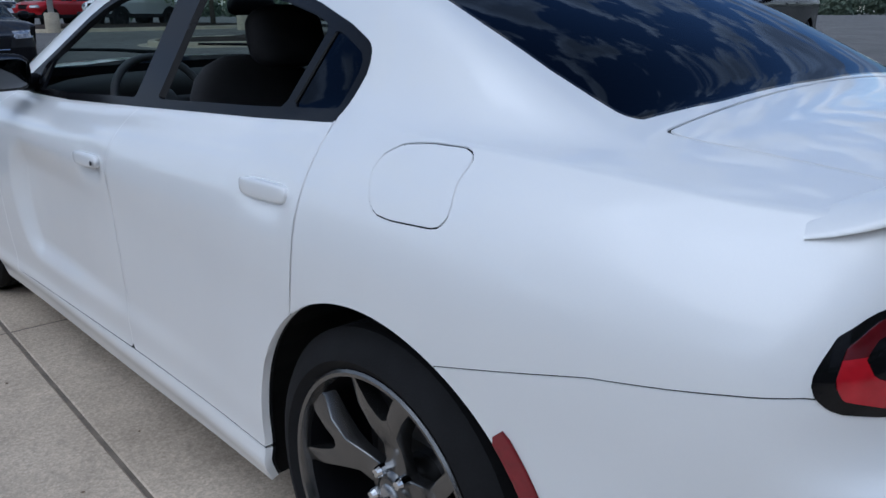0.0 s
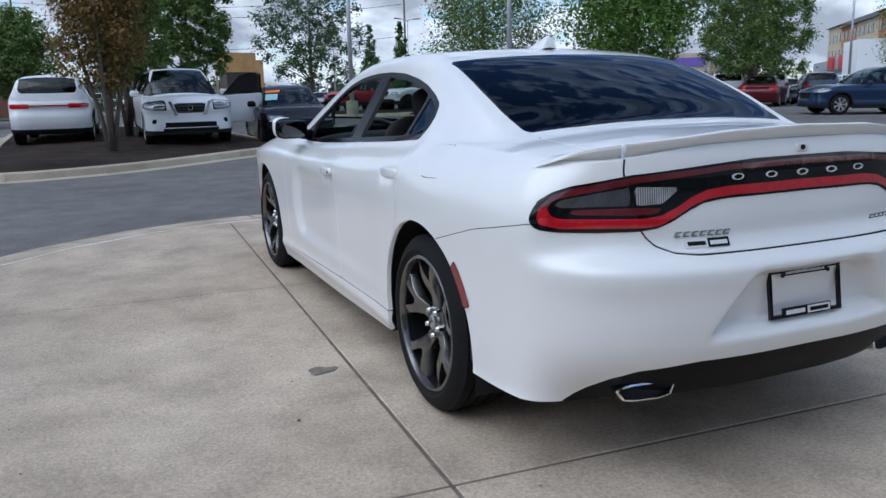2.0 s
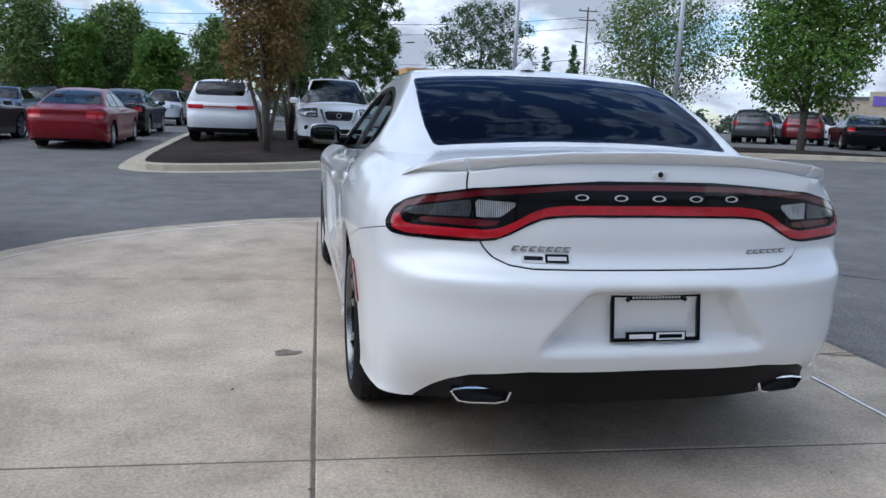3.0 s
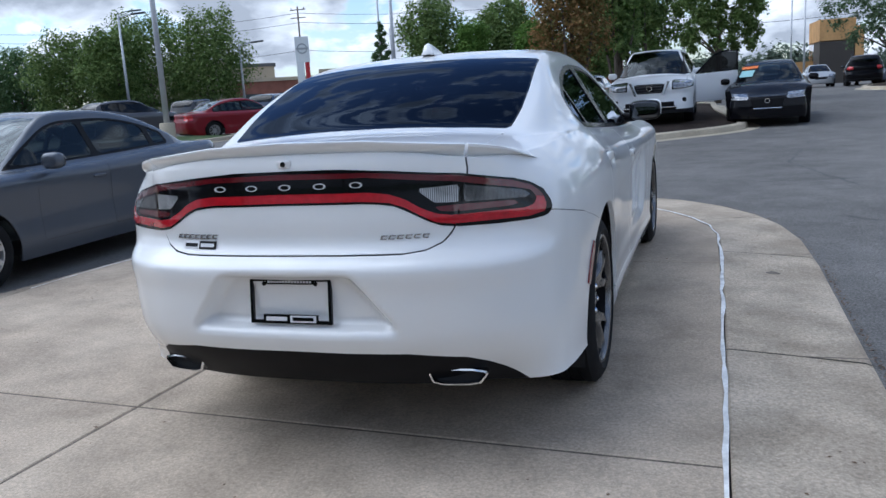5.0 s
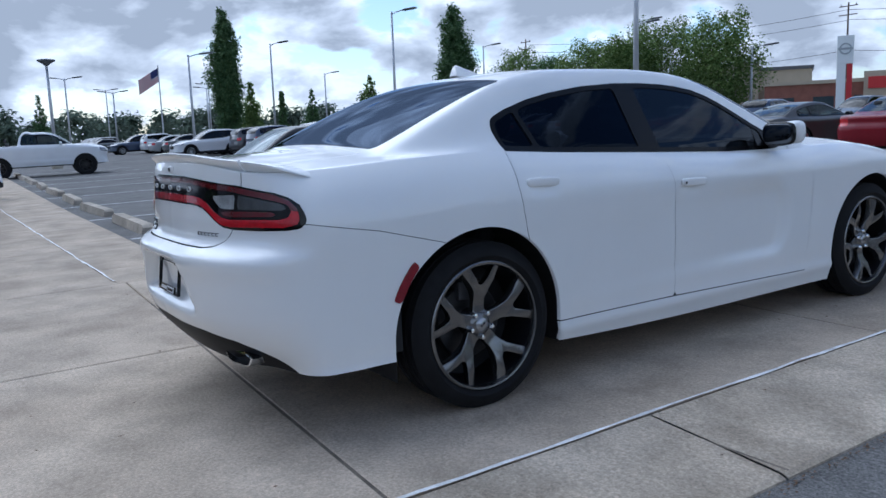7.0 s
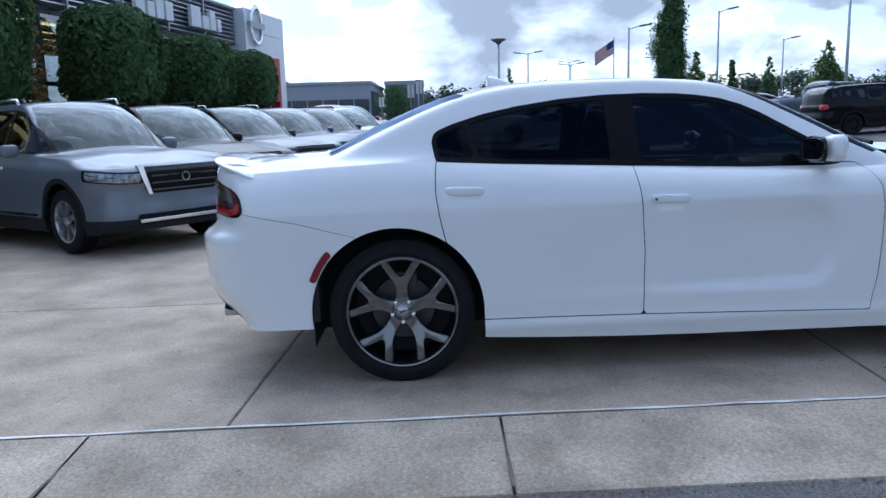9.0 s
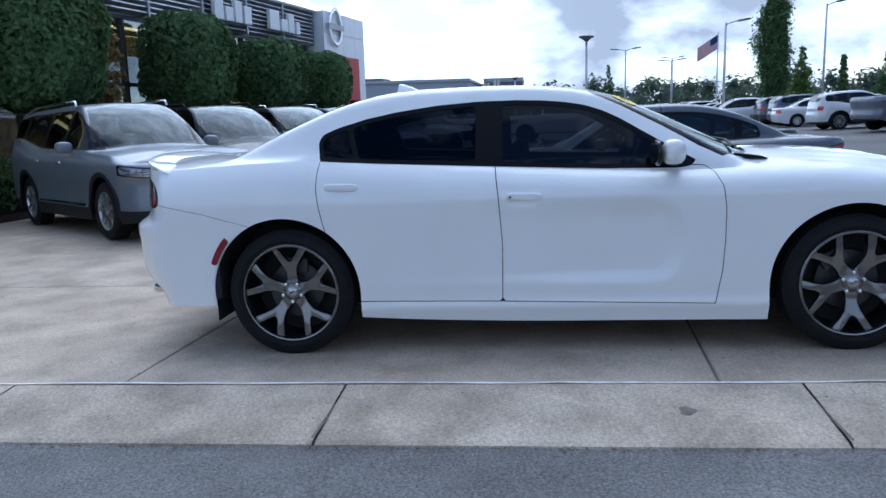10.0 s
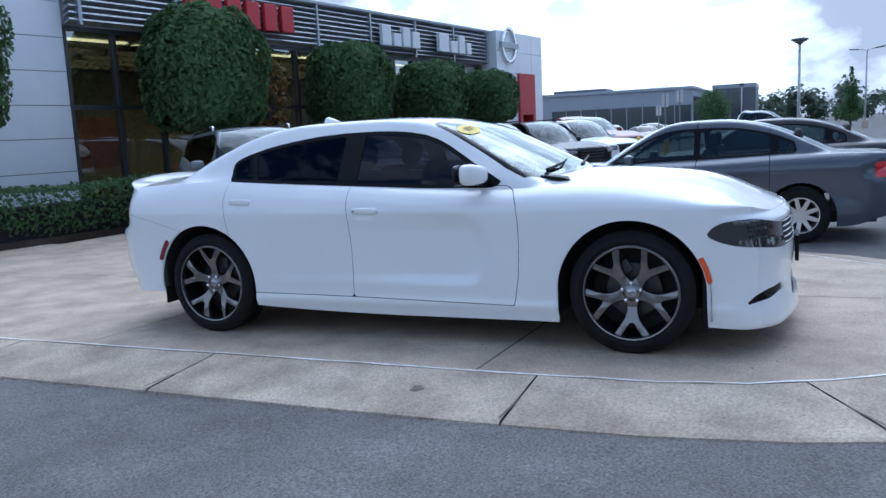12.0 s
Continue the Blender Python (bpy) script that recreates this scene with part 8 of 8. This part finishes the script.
# on the planted island
tree("ornamental_pear", "ornamental pear tree turning rust brown, in mulch", -1.75, 15.3, 6.4, 1.75, 1.45, 1.35, 22000, 0.046, L_RUST, "column", 48, gi, 0.10)
tree("ornamental_pear", "green ornamental pear tree in mulch", -0.7, 24.6, 7.0, 1.9, 1.45, 1.4, 13000, 0.07, L_GREEN, "column", 34, gi, 0.11)
tree("ornamental_pear", "green ornamental pear tree in mulch", -1.2, 19.8, 6.4, 2.2, 1.3, 1.3, 12000, 0.065, L_GREEN, "column", 34, gi, 0.10)
for x, y, top, bot, r_, n, mt, shp, lb in (
    (-11.3, 47.6, 7.3, 2.2, 2.3, 3200, L_GREEN, "round", "broad green shade tree"), (-8.0, 41.3, 5.3, 2.0, 1.4, 1800, L_LIGHT, "round", "small light green tree"), (-5.6, 49.1, 6.9, 2.2, 2.0, 2600, L_GREEN, "round", "green shade tree"),
    (1.5, 29.5, 7.0, 2.6, 1.7, 3000, L_GREEN, "vase", "airy green locust tree"), (9.8, 43.0, 8.0, 2.8, 2.9, 1300, L_BLUE, "vase", "airy locust tree with an open crown"), (20.9, 65.0, 8.0, 1.4, 1.8, 1600, L_DARK, "cone", "dark conifer"),
    (16.6, 34.2, 8.4, 2.3, 3.2, 4200, L_GREEN, "round", "broad green maple"), (15.4, 20.2, 7.6, 2.2, 2.5, 5200, L_LIGHT, "round", "bright green maple on a mulch island"), (34.0, 34.2, 8.9, 2.4, 2.7, 2600, L_BLUE, "vase", "airy locust tree with an open crown"),
    (28.1, 27.3, 7.6, 2.2, 2.5, 3000, L_GREEN, "vase", "airy locust tree"), (44.3, 29.7, 8.4, 2.2, 3.2, 2800, L_GREEN, "round", "green shade tree"), (-59.8, 19.5, 11.3, 1.7, 1.5, 4600, L_DARK, "slim", "tall columnar oak"), (-47.1, 33.0, 10.4, 1.9, 1.7, 4000, L_DARK, "slim", "tall columnar oak"),
    (-52.5, 28.6, 5.6, 1.2, 2.2, 1800, L_GREEN, "cone", "broad green conifer"), (-51.8, 43.1, 7.8, 1.8, 3.0, 2200, L_GREEN, "round", "green shade tree"), (-36.0, 43.5, 8.2, 1.8, 3.4, 2800, L_GREEN, "round", "broad green shade tree"), (-30.3, 42.5, 8.0, 1.8, 2.8, 2600, L_GREEN, "round", "green shade tree"),
    (-15.2, 44.5, 7.6, 1.9, 2.4, 2600, L_GREEN, "round", "green shade tree"), (-19.8, 47.0, 6.6, 1.2, 1.5, 1600, L_DARK, "cone", "dark green conifer"), (-12.3, 43.1, 5.6, 1.6, 1.3, 1500, L_LIGHT, "round", "small light green tree"), (-63.1, 22.6, 5.8, 1.2, 1.6, 1400, L_GREEN, "cone", "young green tree"), (-70.3, 28.4, 5.4, 1.0, 0.9, 900, L_DARK, "cone", "young dark conifer"),
    (-34.5, 38.6, 6.8, 1.9, 2.3, 2200, L_GREEN, "round", "green shade tree"), (-39.5, 40.2, 7.0, 1.6, 2.9, 2600, L_GREEN, "round", "broad green shade tree"), (-45.6, 41.4, 6.5, 1.5, 2.4, 2000, L_DARK, "round", "green shade tree"), (-95, 10, 6.5, 1.0, 1.6, 1100, L_DARK, "cone", "far conifer"), (-80, 36, 6.2, 1.0, 1.6, 1100, L_DARK, "cone", "far conifer"), (18.4, 50.9, 6.8, 1.4, 1.6, 1500, L_DARK, "cone", "dark green conifer"), (-88, -4, 4.6, 1.0, 2.0, 900, L_DARK, "round", "small dark tree by the grey showroom")):
    tree("tree", lb + " in the lot", x, y, top, bot, r_ * 1.1, r_ * 1.1, int(n * (8.5 if shp == "vase" else 5.2)), 0.070 if y < 36 and x > -20 else (0.085 if shp == "vase" else 0.105), mt, shp, {"vase": 130, "round": 64}.get(shp, 34))
# clipped trees before the showroom
for x, top, r_, n_leaf in ((-2.2, 4.3, 1.55, 13000), (-8.1, 4.12, 1.27, 13000), (-12.8, 3.72, 1.03, 11000), (-16.7, 3.46, 1.02, 8000), (-20.1, 3.32, 0.97, 7000)):
    tree("clipped_tree", "dark green tree clipped to a rounded block before the showroom", x, front_y(x) + 1.22, top, 1.68, r_, 0.92, n_leaf, 0.062, L_DARK, "box", 12, gz, 0.07)
tree("dwarf_tree", "small rust leaved tree by the showroom glass", -10.6, front_y(-10.6) + 0.7, 3.4, 1.4, 0.55, 0.5, 1500, 0.06, L_RUST, "round", 14, gz, 0.04)
# clipped hedge
n = 24000
u = NPR.random((n, 3)) * 2 - 1
face = NPR.integers(0, 5, n)
u[face < 2, 1] = 1
u[(face >= 2) & (face < 4), 2] = 1
p = u * (13.5, 0.36, 0.37) + (-8.0, 1.28, 0.46 + gz(-6, -8) + 0.1)
p[:, 1] += -8.9 - 0.152 * (p[:, 0] + 5.9)
p += NPR.normal(scale=0.035, size=(n, 3))
p[:, 2] += 0.03 * np.sin(p[:, 0] * 1.7) + 0.0087 * (np.clip(p[:, 0], -14, 14) + 6)
nrm = NPR.normal(size=(n, 3)) * 0.6 + u * (0.1, 1, 1) + (0, 0, 0.3)
nrm /= np.linalg.norm(nrm, axis=1, keepdims=True)
a_ = np.cross(nrm, NPR.normal(size=(n, 3)))
a_ /= np.linalg.norm(a_, axis=1, keepdims=True)
b_ = np.cross(nrm, a_)
s = 0.045 * (0.6 + 0.8 * NPR.random(n))[:, None]
v = np.stack([p - a_ * s, p - b_ * s * 0.6, p + a_ * s, p + b_ * s * 0.6], 1).reshape(-1, 3)
hedge = thing("hedge", "low clipped dark green hedge along the showroom", "hedge")
me = bpy.data.meshes.new("foliage")
me.from_pydata(v.tolist(), [], np.arange(4 * n).reshape(-1, 4).tolist())
me.materials.append(L_DARK)
ob = new("foliage", me)
ob.parent = hedge
# near-black box among the leaves stands in for the shade deep in the hedge
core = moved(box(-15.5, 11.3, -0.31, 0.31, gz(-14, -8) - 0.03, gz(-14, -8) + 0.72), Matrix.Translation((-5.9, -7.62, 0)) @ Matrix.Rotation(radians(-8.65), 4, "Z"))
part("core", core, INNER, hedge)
# far woods all round, as one thing
cs, rs = [], []
for i in range(420):
    an = 2 * math.pi * i / 420 + 0.01 * NPR.random()
    r_ = 190 + 60 * NPR.random()
    hh = 4.0 + 2.6 * NPR.random() + 1.2 * math.sin(an * 5)
    for q in range(2):
        cs.append((r_ * math.cos(an) + 2 * NPR.normal(), r_ * math.sin(an) + 2 * NPR.normal(), gz(30, 20) + hh * (0.35 + 0.5 * q)))
        rs.append(hh * (0.55 - 0.12 * q) + 0.8)
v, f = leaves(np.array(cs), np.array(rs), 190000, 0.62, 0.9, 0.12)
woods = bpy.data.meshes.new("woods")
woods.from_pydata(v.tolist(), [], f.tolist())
woods.materials.append(L_HAZY)
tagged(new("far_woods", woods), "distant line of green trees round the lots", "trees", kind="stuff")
# lawn strips at the road far ahead
tagged(part("lawn_strip", ([(x, y, ga(x, y) + 0.05) for x, y in ((-120, 74), (60, 62), (66, 72), (-118, 88))], [(0, 1, 2, 3)]), GRASS), "green verge along the far road", "verge", kind="structure")

# ---- rows of parked cars further off ----
lot_sedan = make_car("parked_sedan", "parked sedan in the far rows", SEDAN(), LOTP, "cover", SILVERW, 0.316, (64, 9, 13), pillars=(0.28, 1.12), windows=(0.02, 2.3), head=(0.66, 0.075, 0.45, 0.5), tail=(0.80, 0.085, 0.5, 0.28), grille=(0.50, 0.64, 0.42), glassm=DARKGLASS, detail=False)
lot_suv = make_car("parked_suv", "parked SUV in the far rows", SMALLSUV(), LOTP, "suv", SILVERW, 0.36, (64, 9, 13), pillars=(0.3, 1.15), windows=(-0.6, 2.2), clad=0.36, head=(0.82, 0.06, 0.5, 0.5), tail=(0.95, 0.09, 0.6, 0.28), grille=(0.55, 0.75, 0.4), glassm=DARKGLASS, detail=False)
spots = []
for i in range(2, 14):
    spots.append((-18.5 - 2.75 * i, 23.0 + 0.9 * i, -20))
for i in range(15):
    spots.append((-9.5 - 2.75 * i, 31.5 + 0.35 * i, 4 + 180 * (i % 2)))
for i in range(10):
    spots.append((-4.4 - 2.75 * i, 37.5 + 0.2 * i, 180))
for i in range(12):
    spots.append((20.5 + 2.3 * i, 31.5 - 0.9 * i, -38))
for i in range(11):
    spots.append((25.5 + 2.4 * i, 37.5 - 1.0 * i, 142))
for i in range(9):
    spots.append((33.0 + 2.4 * i, 43.0 - 1.0 * i, -38))
for i in range(16):
    spots.append((-92 - 2.8 * i, 17.0 + 0.35 * i, 185))
for i in range(16):
    spots.append((-62 - 2.8 * i, 31 + 0.1 * i, 5))
for i in range(12):
    spots.append((-47.0 - 2.9 * i, -8.0 + 0.15 * i, -60))
for i in range(5):
    spots.append((2.0 + 2.9 * i, 55 + 0.3 * i, 180))
for i in range(14):
    spots.append((-32.0 - 2.9 * i, 14.6 + 0.05 * i, (2, 182, -3, 4)[i % 4]))
rnd = random.Random(5)
first = {"s": True, "v": True}
for i, (x, y, hd) in enumerate(spots):
    if rnd.random() < 0.07:
        continue
    k = "s" if rnd.random() < 0.52 else "v"
    src = lot_sedan if k == "s" else lot_suv
    o = src if first[k] else copy_thing(src, Matrix())
    first[k] = False
    place(o, x + rnd.uniform(-0.15, 0.15), y + rnd.uniform(-0.3, 0.3), hd + rnd.uniform(-2, 2))
# ---- slabs of the pad, last ----
INNER_RING = [(1.42, -9.5), (1.42, 2.4), (1.40, 3.30), (1.33, 3.70), (1.18, 4.08), (0.95, 4.48), (0.66, 4.84), (0.30, 5.10), (-0.10, 5.26), (-0.55, 5.34), (-1.05, 5.30), (-1.60, 5.12), (-2.35, 4.68), (-2.90, 4.12), (-3.28, 3.55), (-3.56, 2.80), (-3.70, 2.10), (-3.76, 1.30), (-3.80, 0.13), (-3.80, -9.5)]
OUTER_RING = [(2.06, -9.5), (2.06, 2.4), (2.03, 3.30), (1.93, 3.95), (1.76, 4.50), (1.46, 5.05), (1.05, 5.52), (0.52, 5.85), (-0.05, 6.00), (-0.60, 6.03), (-1.25, 5.93), (-1.90, 5.68), (-2.70, 5.12), (-3.28, 4.48), (-3.62, 3.85), (-3.86, 3.00), (-3.97, 2.20), (-4.10, 1.35), (-4.55, 0.55), (-4.78, 0.16)]


def clip(poly, ring):
    """Keep what of a convex piece lies inside a convex anticlockwise ring."""
    for i in range(len(ring)):
        (ax, ay), (bx, by) = ring[i], ring[(i + 1) % len(ring)]
        out = []
        for k in range(len(poly)):
            p_, q_ = poly[k - 1], poly[k]
            sp = (bx - ax) * (p_[1] - ay) - (by - ay) * (p_[0] - ax)
            sq = (bx - ax) * (q_[1] - ay) - (by - ay) * (q_[0] - ax)
            if (sp >= 0) != (sq >= 0):
                t = sp / (sp - sq)
                out.append((p_[0] + (q_[0] - p_[0]) * t, p_[1] + (q_[1] - p_[1]) * t))
            if sq >= 0:
                out.append(q_)
        poly = out
        if len(poly) < 3:
            return []
    return poly


def shrink(poly, d):
    n_ = len(poly)
    out = []
    for i in range(n_):
        x0, y0 = poly[i - 1]
        x, y = poly[i]
        x1, y1 = poly[(i + 1) % n_]
        a_, b_ = Vector((x - x0, y - y0)), Vector((x1 - x, y1 - y))
        if a_.length < 1e-6 or b_.length < 1e-6:
            out.append((x, y))
            continue
        a_.normalize(), b_.normalize()
        na, nb = Vector((-a_.y, a_.x)), Vector((-b_.y, b_.x))
        m_ = (na + nb)
        k = d / max(0.35, 1 + na.dot(nb)) if m_.length > 1e-6 else 0
        out.append((x + m_.x * k, y + m_.y * k))
    return out


def slab(poly, parent, material, gap=0.005, drop=None, name="slab", thick=0.055):
    """One cast slab with eased edges."""
    area = sum(poly[i - 1][0] * poly[i][1] - poly[i][0] * poly[i - 1][1] for i in range(len(poly))) / 2
    if abs(area) < 0.02:
        return
    if area < 0:
        poly = poly[::-1]
    drop = drop or (lambda x, y: 0.0)
    o = shrink(poly, gap)
    i_ = shrink(poly, gap + 0.008)
    n_ = len(poly)
    v = [(x, y, gz(x, y) - drop(x, y) - thick) for x, y in o] + [(x, y, gz(x, y) - drop(x, y) - 0.006) for x, y in o] + [(x, y, gz(x, y) - drop(x, y)) for x, y in i_]
    f = [(i, (i + 1) % n_, n_ + (i + 1) % n_, n_ + i) for i in range(n_)] + [(n_ + i, n_ + (i + 1) % n_, 2 * n_ + (i + 1) % n_, 2 * n_ + i) for i in range(n_)] + [[2 * n_ + i for i in range(n_)]]
    return part(name, (v, f), material, parent)


pad = thing("pavement", "pale concrete display pad and walk in large slabs", "pavement", kind="structure")
ring = INNER_RING
xs = [-5.2, -1.10, 2.6]
ys = [-7.9, -3.75, -0.66, 2.38, 6.6]


def skewed(u, w_):
    """The joints run a little askew to the pad's edge."""
    return (u + 0.035 * (w_ + 0.75), w_ - 0.05 * (u + 1.1))


for xa, xb in zip(xs[:-1], xs[1:]):
    for ya, yb in zip(ys[:-1], ys[1:]):
        q = clip([skewed(xa, ya), skewed(xb, ya), skewed(xb, yb), skewed(xa, yb)], ring)
        if q:
            slab(q, pad, CONCRETE)
for i in range(11):
    xa, xb = -3.80 - 3.0 * (i + 1), -3.80 - 3.0 * i
    for ya, yb in ((-7.2, -3.75), (-3.75, -0.60)):
        slab([(xa, ya), (xb, ya), (xb, yb), (xa, yb)], pad, CONCRETE)
    top = lambda x: 0.16 - 0.030 * (x + 5)
    xr = min(xb, -4.78)
    slab([(xa, -0.60), (xr, -0.60), (xr, top(xr)), (xa, top(xa))], pad, CONCRETE)
slab([(-4.78, -0.60), (-3.80, -0.60), (-3.79, 0.12), (-4.78, 0.15)], pad, CONCRETE)
# sloping apron in cast lengths
def along(ring_, t):
    k = min(int(t), len(ring_) - 2)
    u = t - k
    return (ring_[k][0] + (ring_[k + 1][0] - ring_[k][0]) * u, ring_[k][1] + (ring_[k + 1][1] - ring_[k][1]) * u)


apron = thing("apron", "worn sloping concrete apron round the pad", "apron", kind="structure")
def tpos(y):
    return (y + 9.5) / 11.9
cuts = [tpos(-9.5), tpos(-7.3), tpos(-5.4), tpos(-3.35), tpos(-1.38), tpos(0.43), 1.26, 3.7, 6.3, 9.0, 11.7, 14.4, 17.0, 18.9]
for ta, tb in zip(cuts[:-1], cuts[1:]):
    ts = [ta] + [k for k in range(1, 20) if ta < k < tb] + [tb]
    inn, out_ = [along(INNER_RING, t) for t in ts], [along(OUTER_RING, t) for t in ts]
    # narrow open joints at the ends and along the pad
    v, f = [], []
    for c, ((xi, yi), (xo, yo)) in enumerate(zip(inn, out_)):
        d = Vector((xo - xi, yo - yi))
        l_ = d.length
        d /= l_
        tx, ty = -d.y, d.x
        e_ = 0.006 if c == 0 else (-0.006 if c == len(ts) - 1 else 0.0)
        for q, dz in ((0.009, -0.05), (0.010, -0.005), (0.020, 0.0), (l_ * 0.5, -0.022), (l_ - 0.03, -0.046), (l_ - 0.005, -0.056), (l_, -0.072)):
            x, y = xi + d.x * q + tx * e_, yi + d.y * q + ty * e_
            v.append((x, y, gz(x, y) + dz))
    m_ = 7
    for c in range(len(ts) - 1):
        f += [(c * m_ + q, c * m_ + q + 1, (c + 1) * m_ + q + 1, (c + 1) * m_ + q) for q in range(m_ - 1)]
    part("apron_slab", (v, f), APRON, apron)
# sealant and fillers
line = [p_ for p_ in INNER_RING if p_[1] > -9]
line = [(1.42, -7.0)] + line[:-1]
tagged(part("joint_sealant", ribbon(line, 0.019, 0.0035, 0.008, gz, 2), SEALANT), "uneven white sealant line round the pad", "sealant", kind="structure")
tagged(part("joint_sealant", ribbon([(-3.95, -0.60), (-6.4, -0.60), (-9.0, -0.60), (-14.5, -0.60), (-24, -0.60)], 0.022, 0.0035, 0.008, gz, 7), SEALANT), "broken white sealant line in the walk", "sealant", kind="structure")
for k, pts in enumerate(((skewed(-1.10, -7.1), skewed(-1.10, -0.66), skewed(-1.10, 2.38), skewed(-1.10, 5.25)), (skewed(-2.68, -0.66), skewed(-1.10, -0.66), skewed(1.41, -0.66)), (skewed(-2.6, 2.38), skewed(-1.10, 2.38), skewed(1.30, 2.38)), ((-3.8, -7.0), (-3.8, -0.6)))):
    tagged(part("joint_filler", ribbon(pts, 0.016, -0.004, 0.0, gz, k), JOINT), "dark filler in a slab joint", "joint", kind="structure")
for t in cuts[1:-1]:
    a_, b_ = along(INNER_RING, t), along(OUTER_RING, t)
    tagged(part("joint_filler", ribbon([a_, b_], 0.014, -0.004, 0.0, lambda x, y: gz(x, y) - 0.02, 1), JOINT), "dark filler in a slab joint", "joint", kind="structure")
# dry litter along the apron's foot
v, f = [], []
rnd = random.Random(9)
for i in range(900):
    t = tpos(-4.5) + (1.0 - tpos(-4.5)) * rnd.random() if rnd.random() < 0.8 else 1 + 6 * rnd.random() ** 0.8
    x, y = along(OUTER_RING, t)
    x += 0.012 + abs(rnd.gauss(0, 0.02))
    s_, a_ = rnd.uniform(0.003, 0.010), rnd.uniform(0, 6.3)
    z = ga(x, y) + 0.003
    k = len(v)
    for q in range(4):
        v.append((x + s_ * math.cos(a_ + q * 1.57) * (1 if q % 2 else 0.5), y + s_ * math.sin(a_ + q * 1.57) * (1 if q % 2 else 0.5), z + rnd.uniform(0, 0.008)))
    f.append((k, k + 1, k + 2, k + 3))
tagged(part("leaf_litter", (v, f), LITTER), "fine brown leaf litter along the apron", "litter", kind="stuff")
OILS = surface("oil_stain", (0.20, 0.175, 0.145), 0.95, vary=0.35, scale=14, spec=0.1)
for x, y, r_, sq in ((-1.20, 0.62, 0.07, 0.7), (1.74, 2.05, 0.045, 0.8)):
    pts = []
    for i in range(18):
        a_ = 2 * math.pi * i / 18
        k = r_ * (1 + 0.18 * math.sin(3 * a_ + x * 9) + 0.10 * math.sin(5 * a_))
        px, py = x + k * math.cos(a_), y + k * sq * math.sin(a_)
        dz = 0.003 if px < 1.42 else 0.003 - (px - 1.42) * 0.072
        pts.append((px, py, gz(px, py) + dz))
    tagged(part("oil_stain", (pts, [list(range(18))]), OILS), "dark oil stain on the concrete", "stain", kind="structure")
v, f = [], []
for i in range(260):
    x, y = rnd.uniform(-3.6, 1.9), rnd.uniform(-3.5, 4.6)
    if abs(x) < 0.8 and -1 < y < 3.8:
        continue
    s_, a_ = rnd.uniform(0.003, 0.012), rnd.uniform(0, 6.3)
    dz = 0.004 if x < 1.42 else 0.004 - (x - 1.42) * 0.072
    k = len(v)
    for q in range(4):
        v.append((x + s_ * math.cos(a_ + q * 1.57) * (1 if q % 2 else 0.6), y + s_ * math.sin(a_ + q * 1.57) * (1 if q % 2 else 0.6), gz(x, y) + dz + rnd.uniform(0, 0.005)))
    f.append((k, k + 1, k + 2, k + 3))
tagged(part("debris", (v, f), LITTER), "small dry leaf bits scattered on the pad", "litter", kind="stuff")
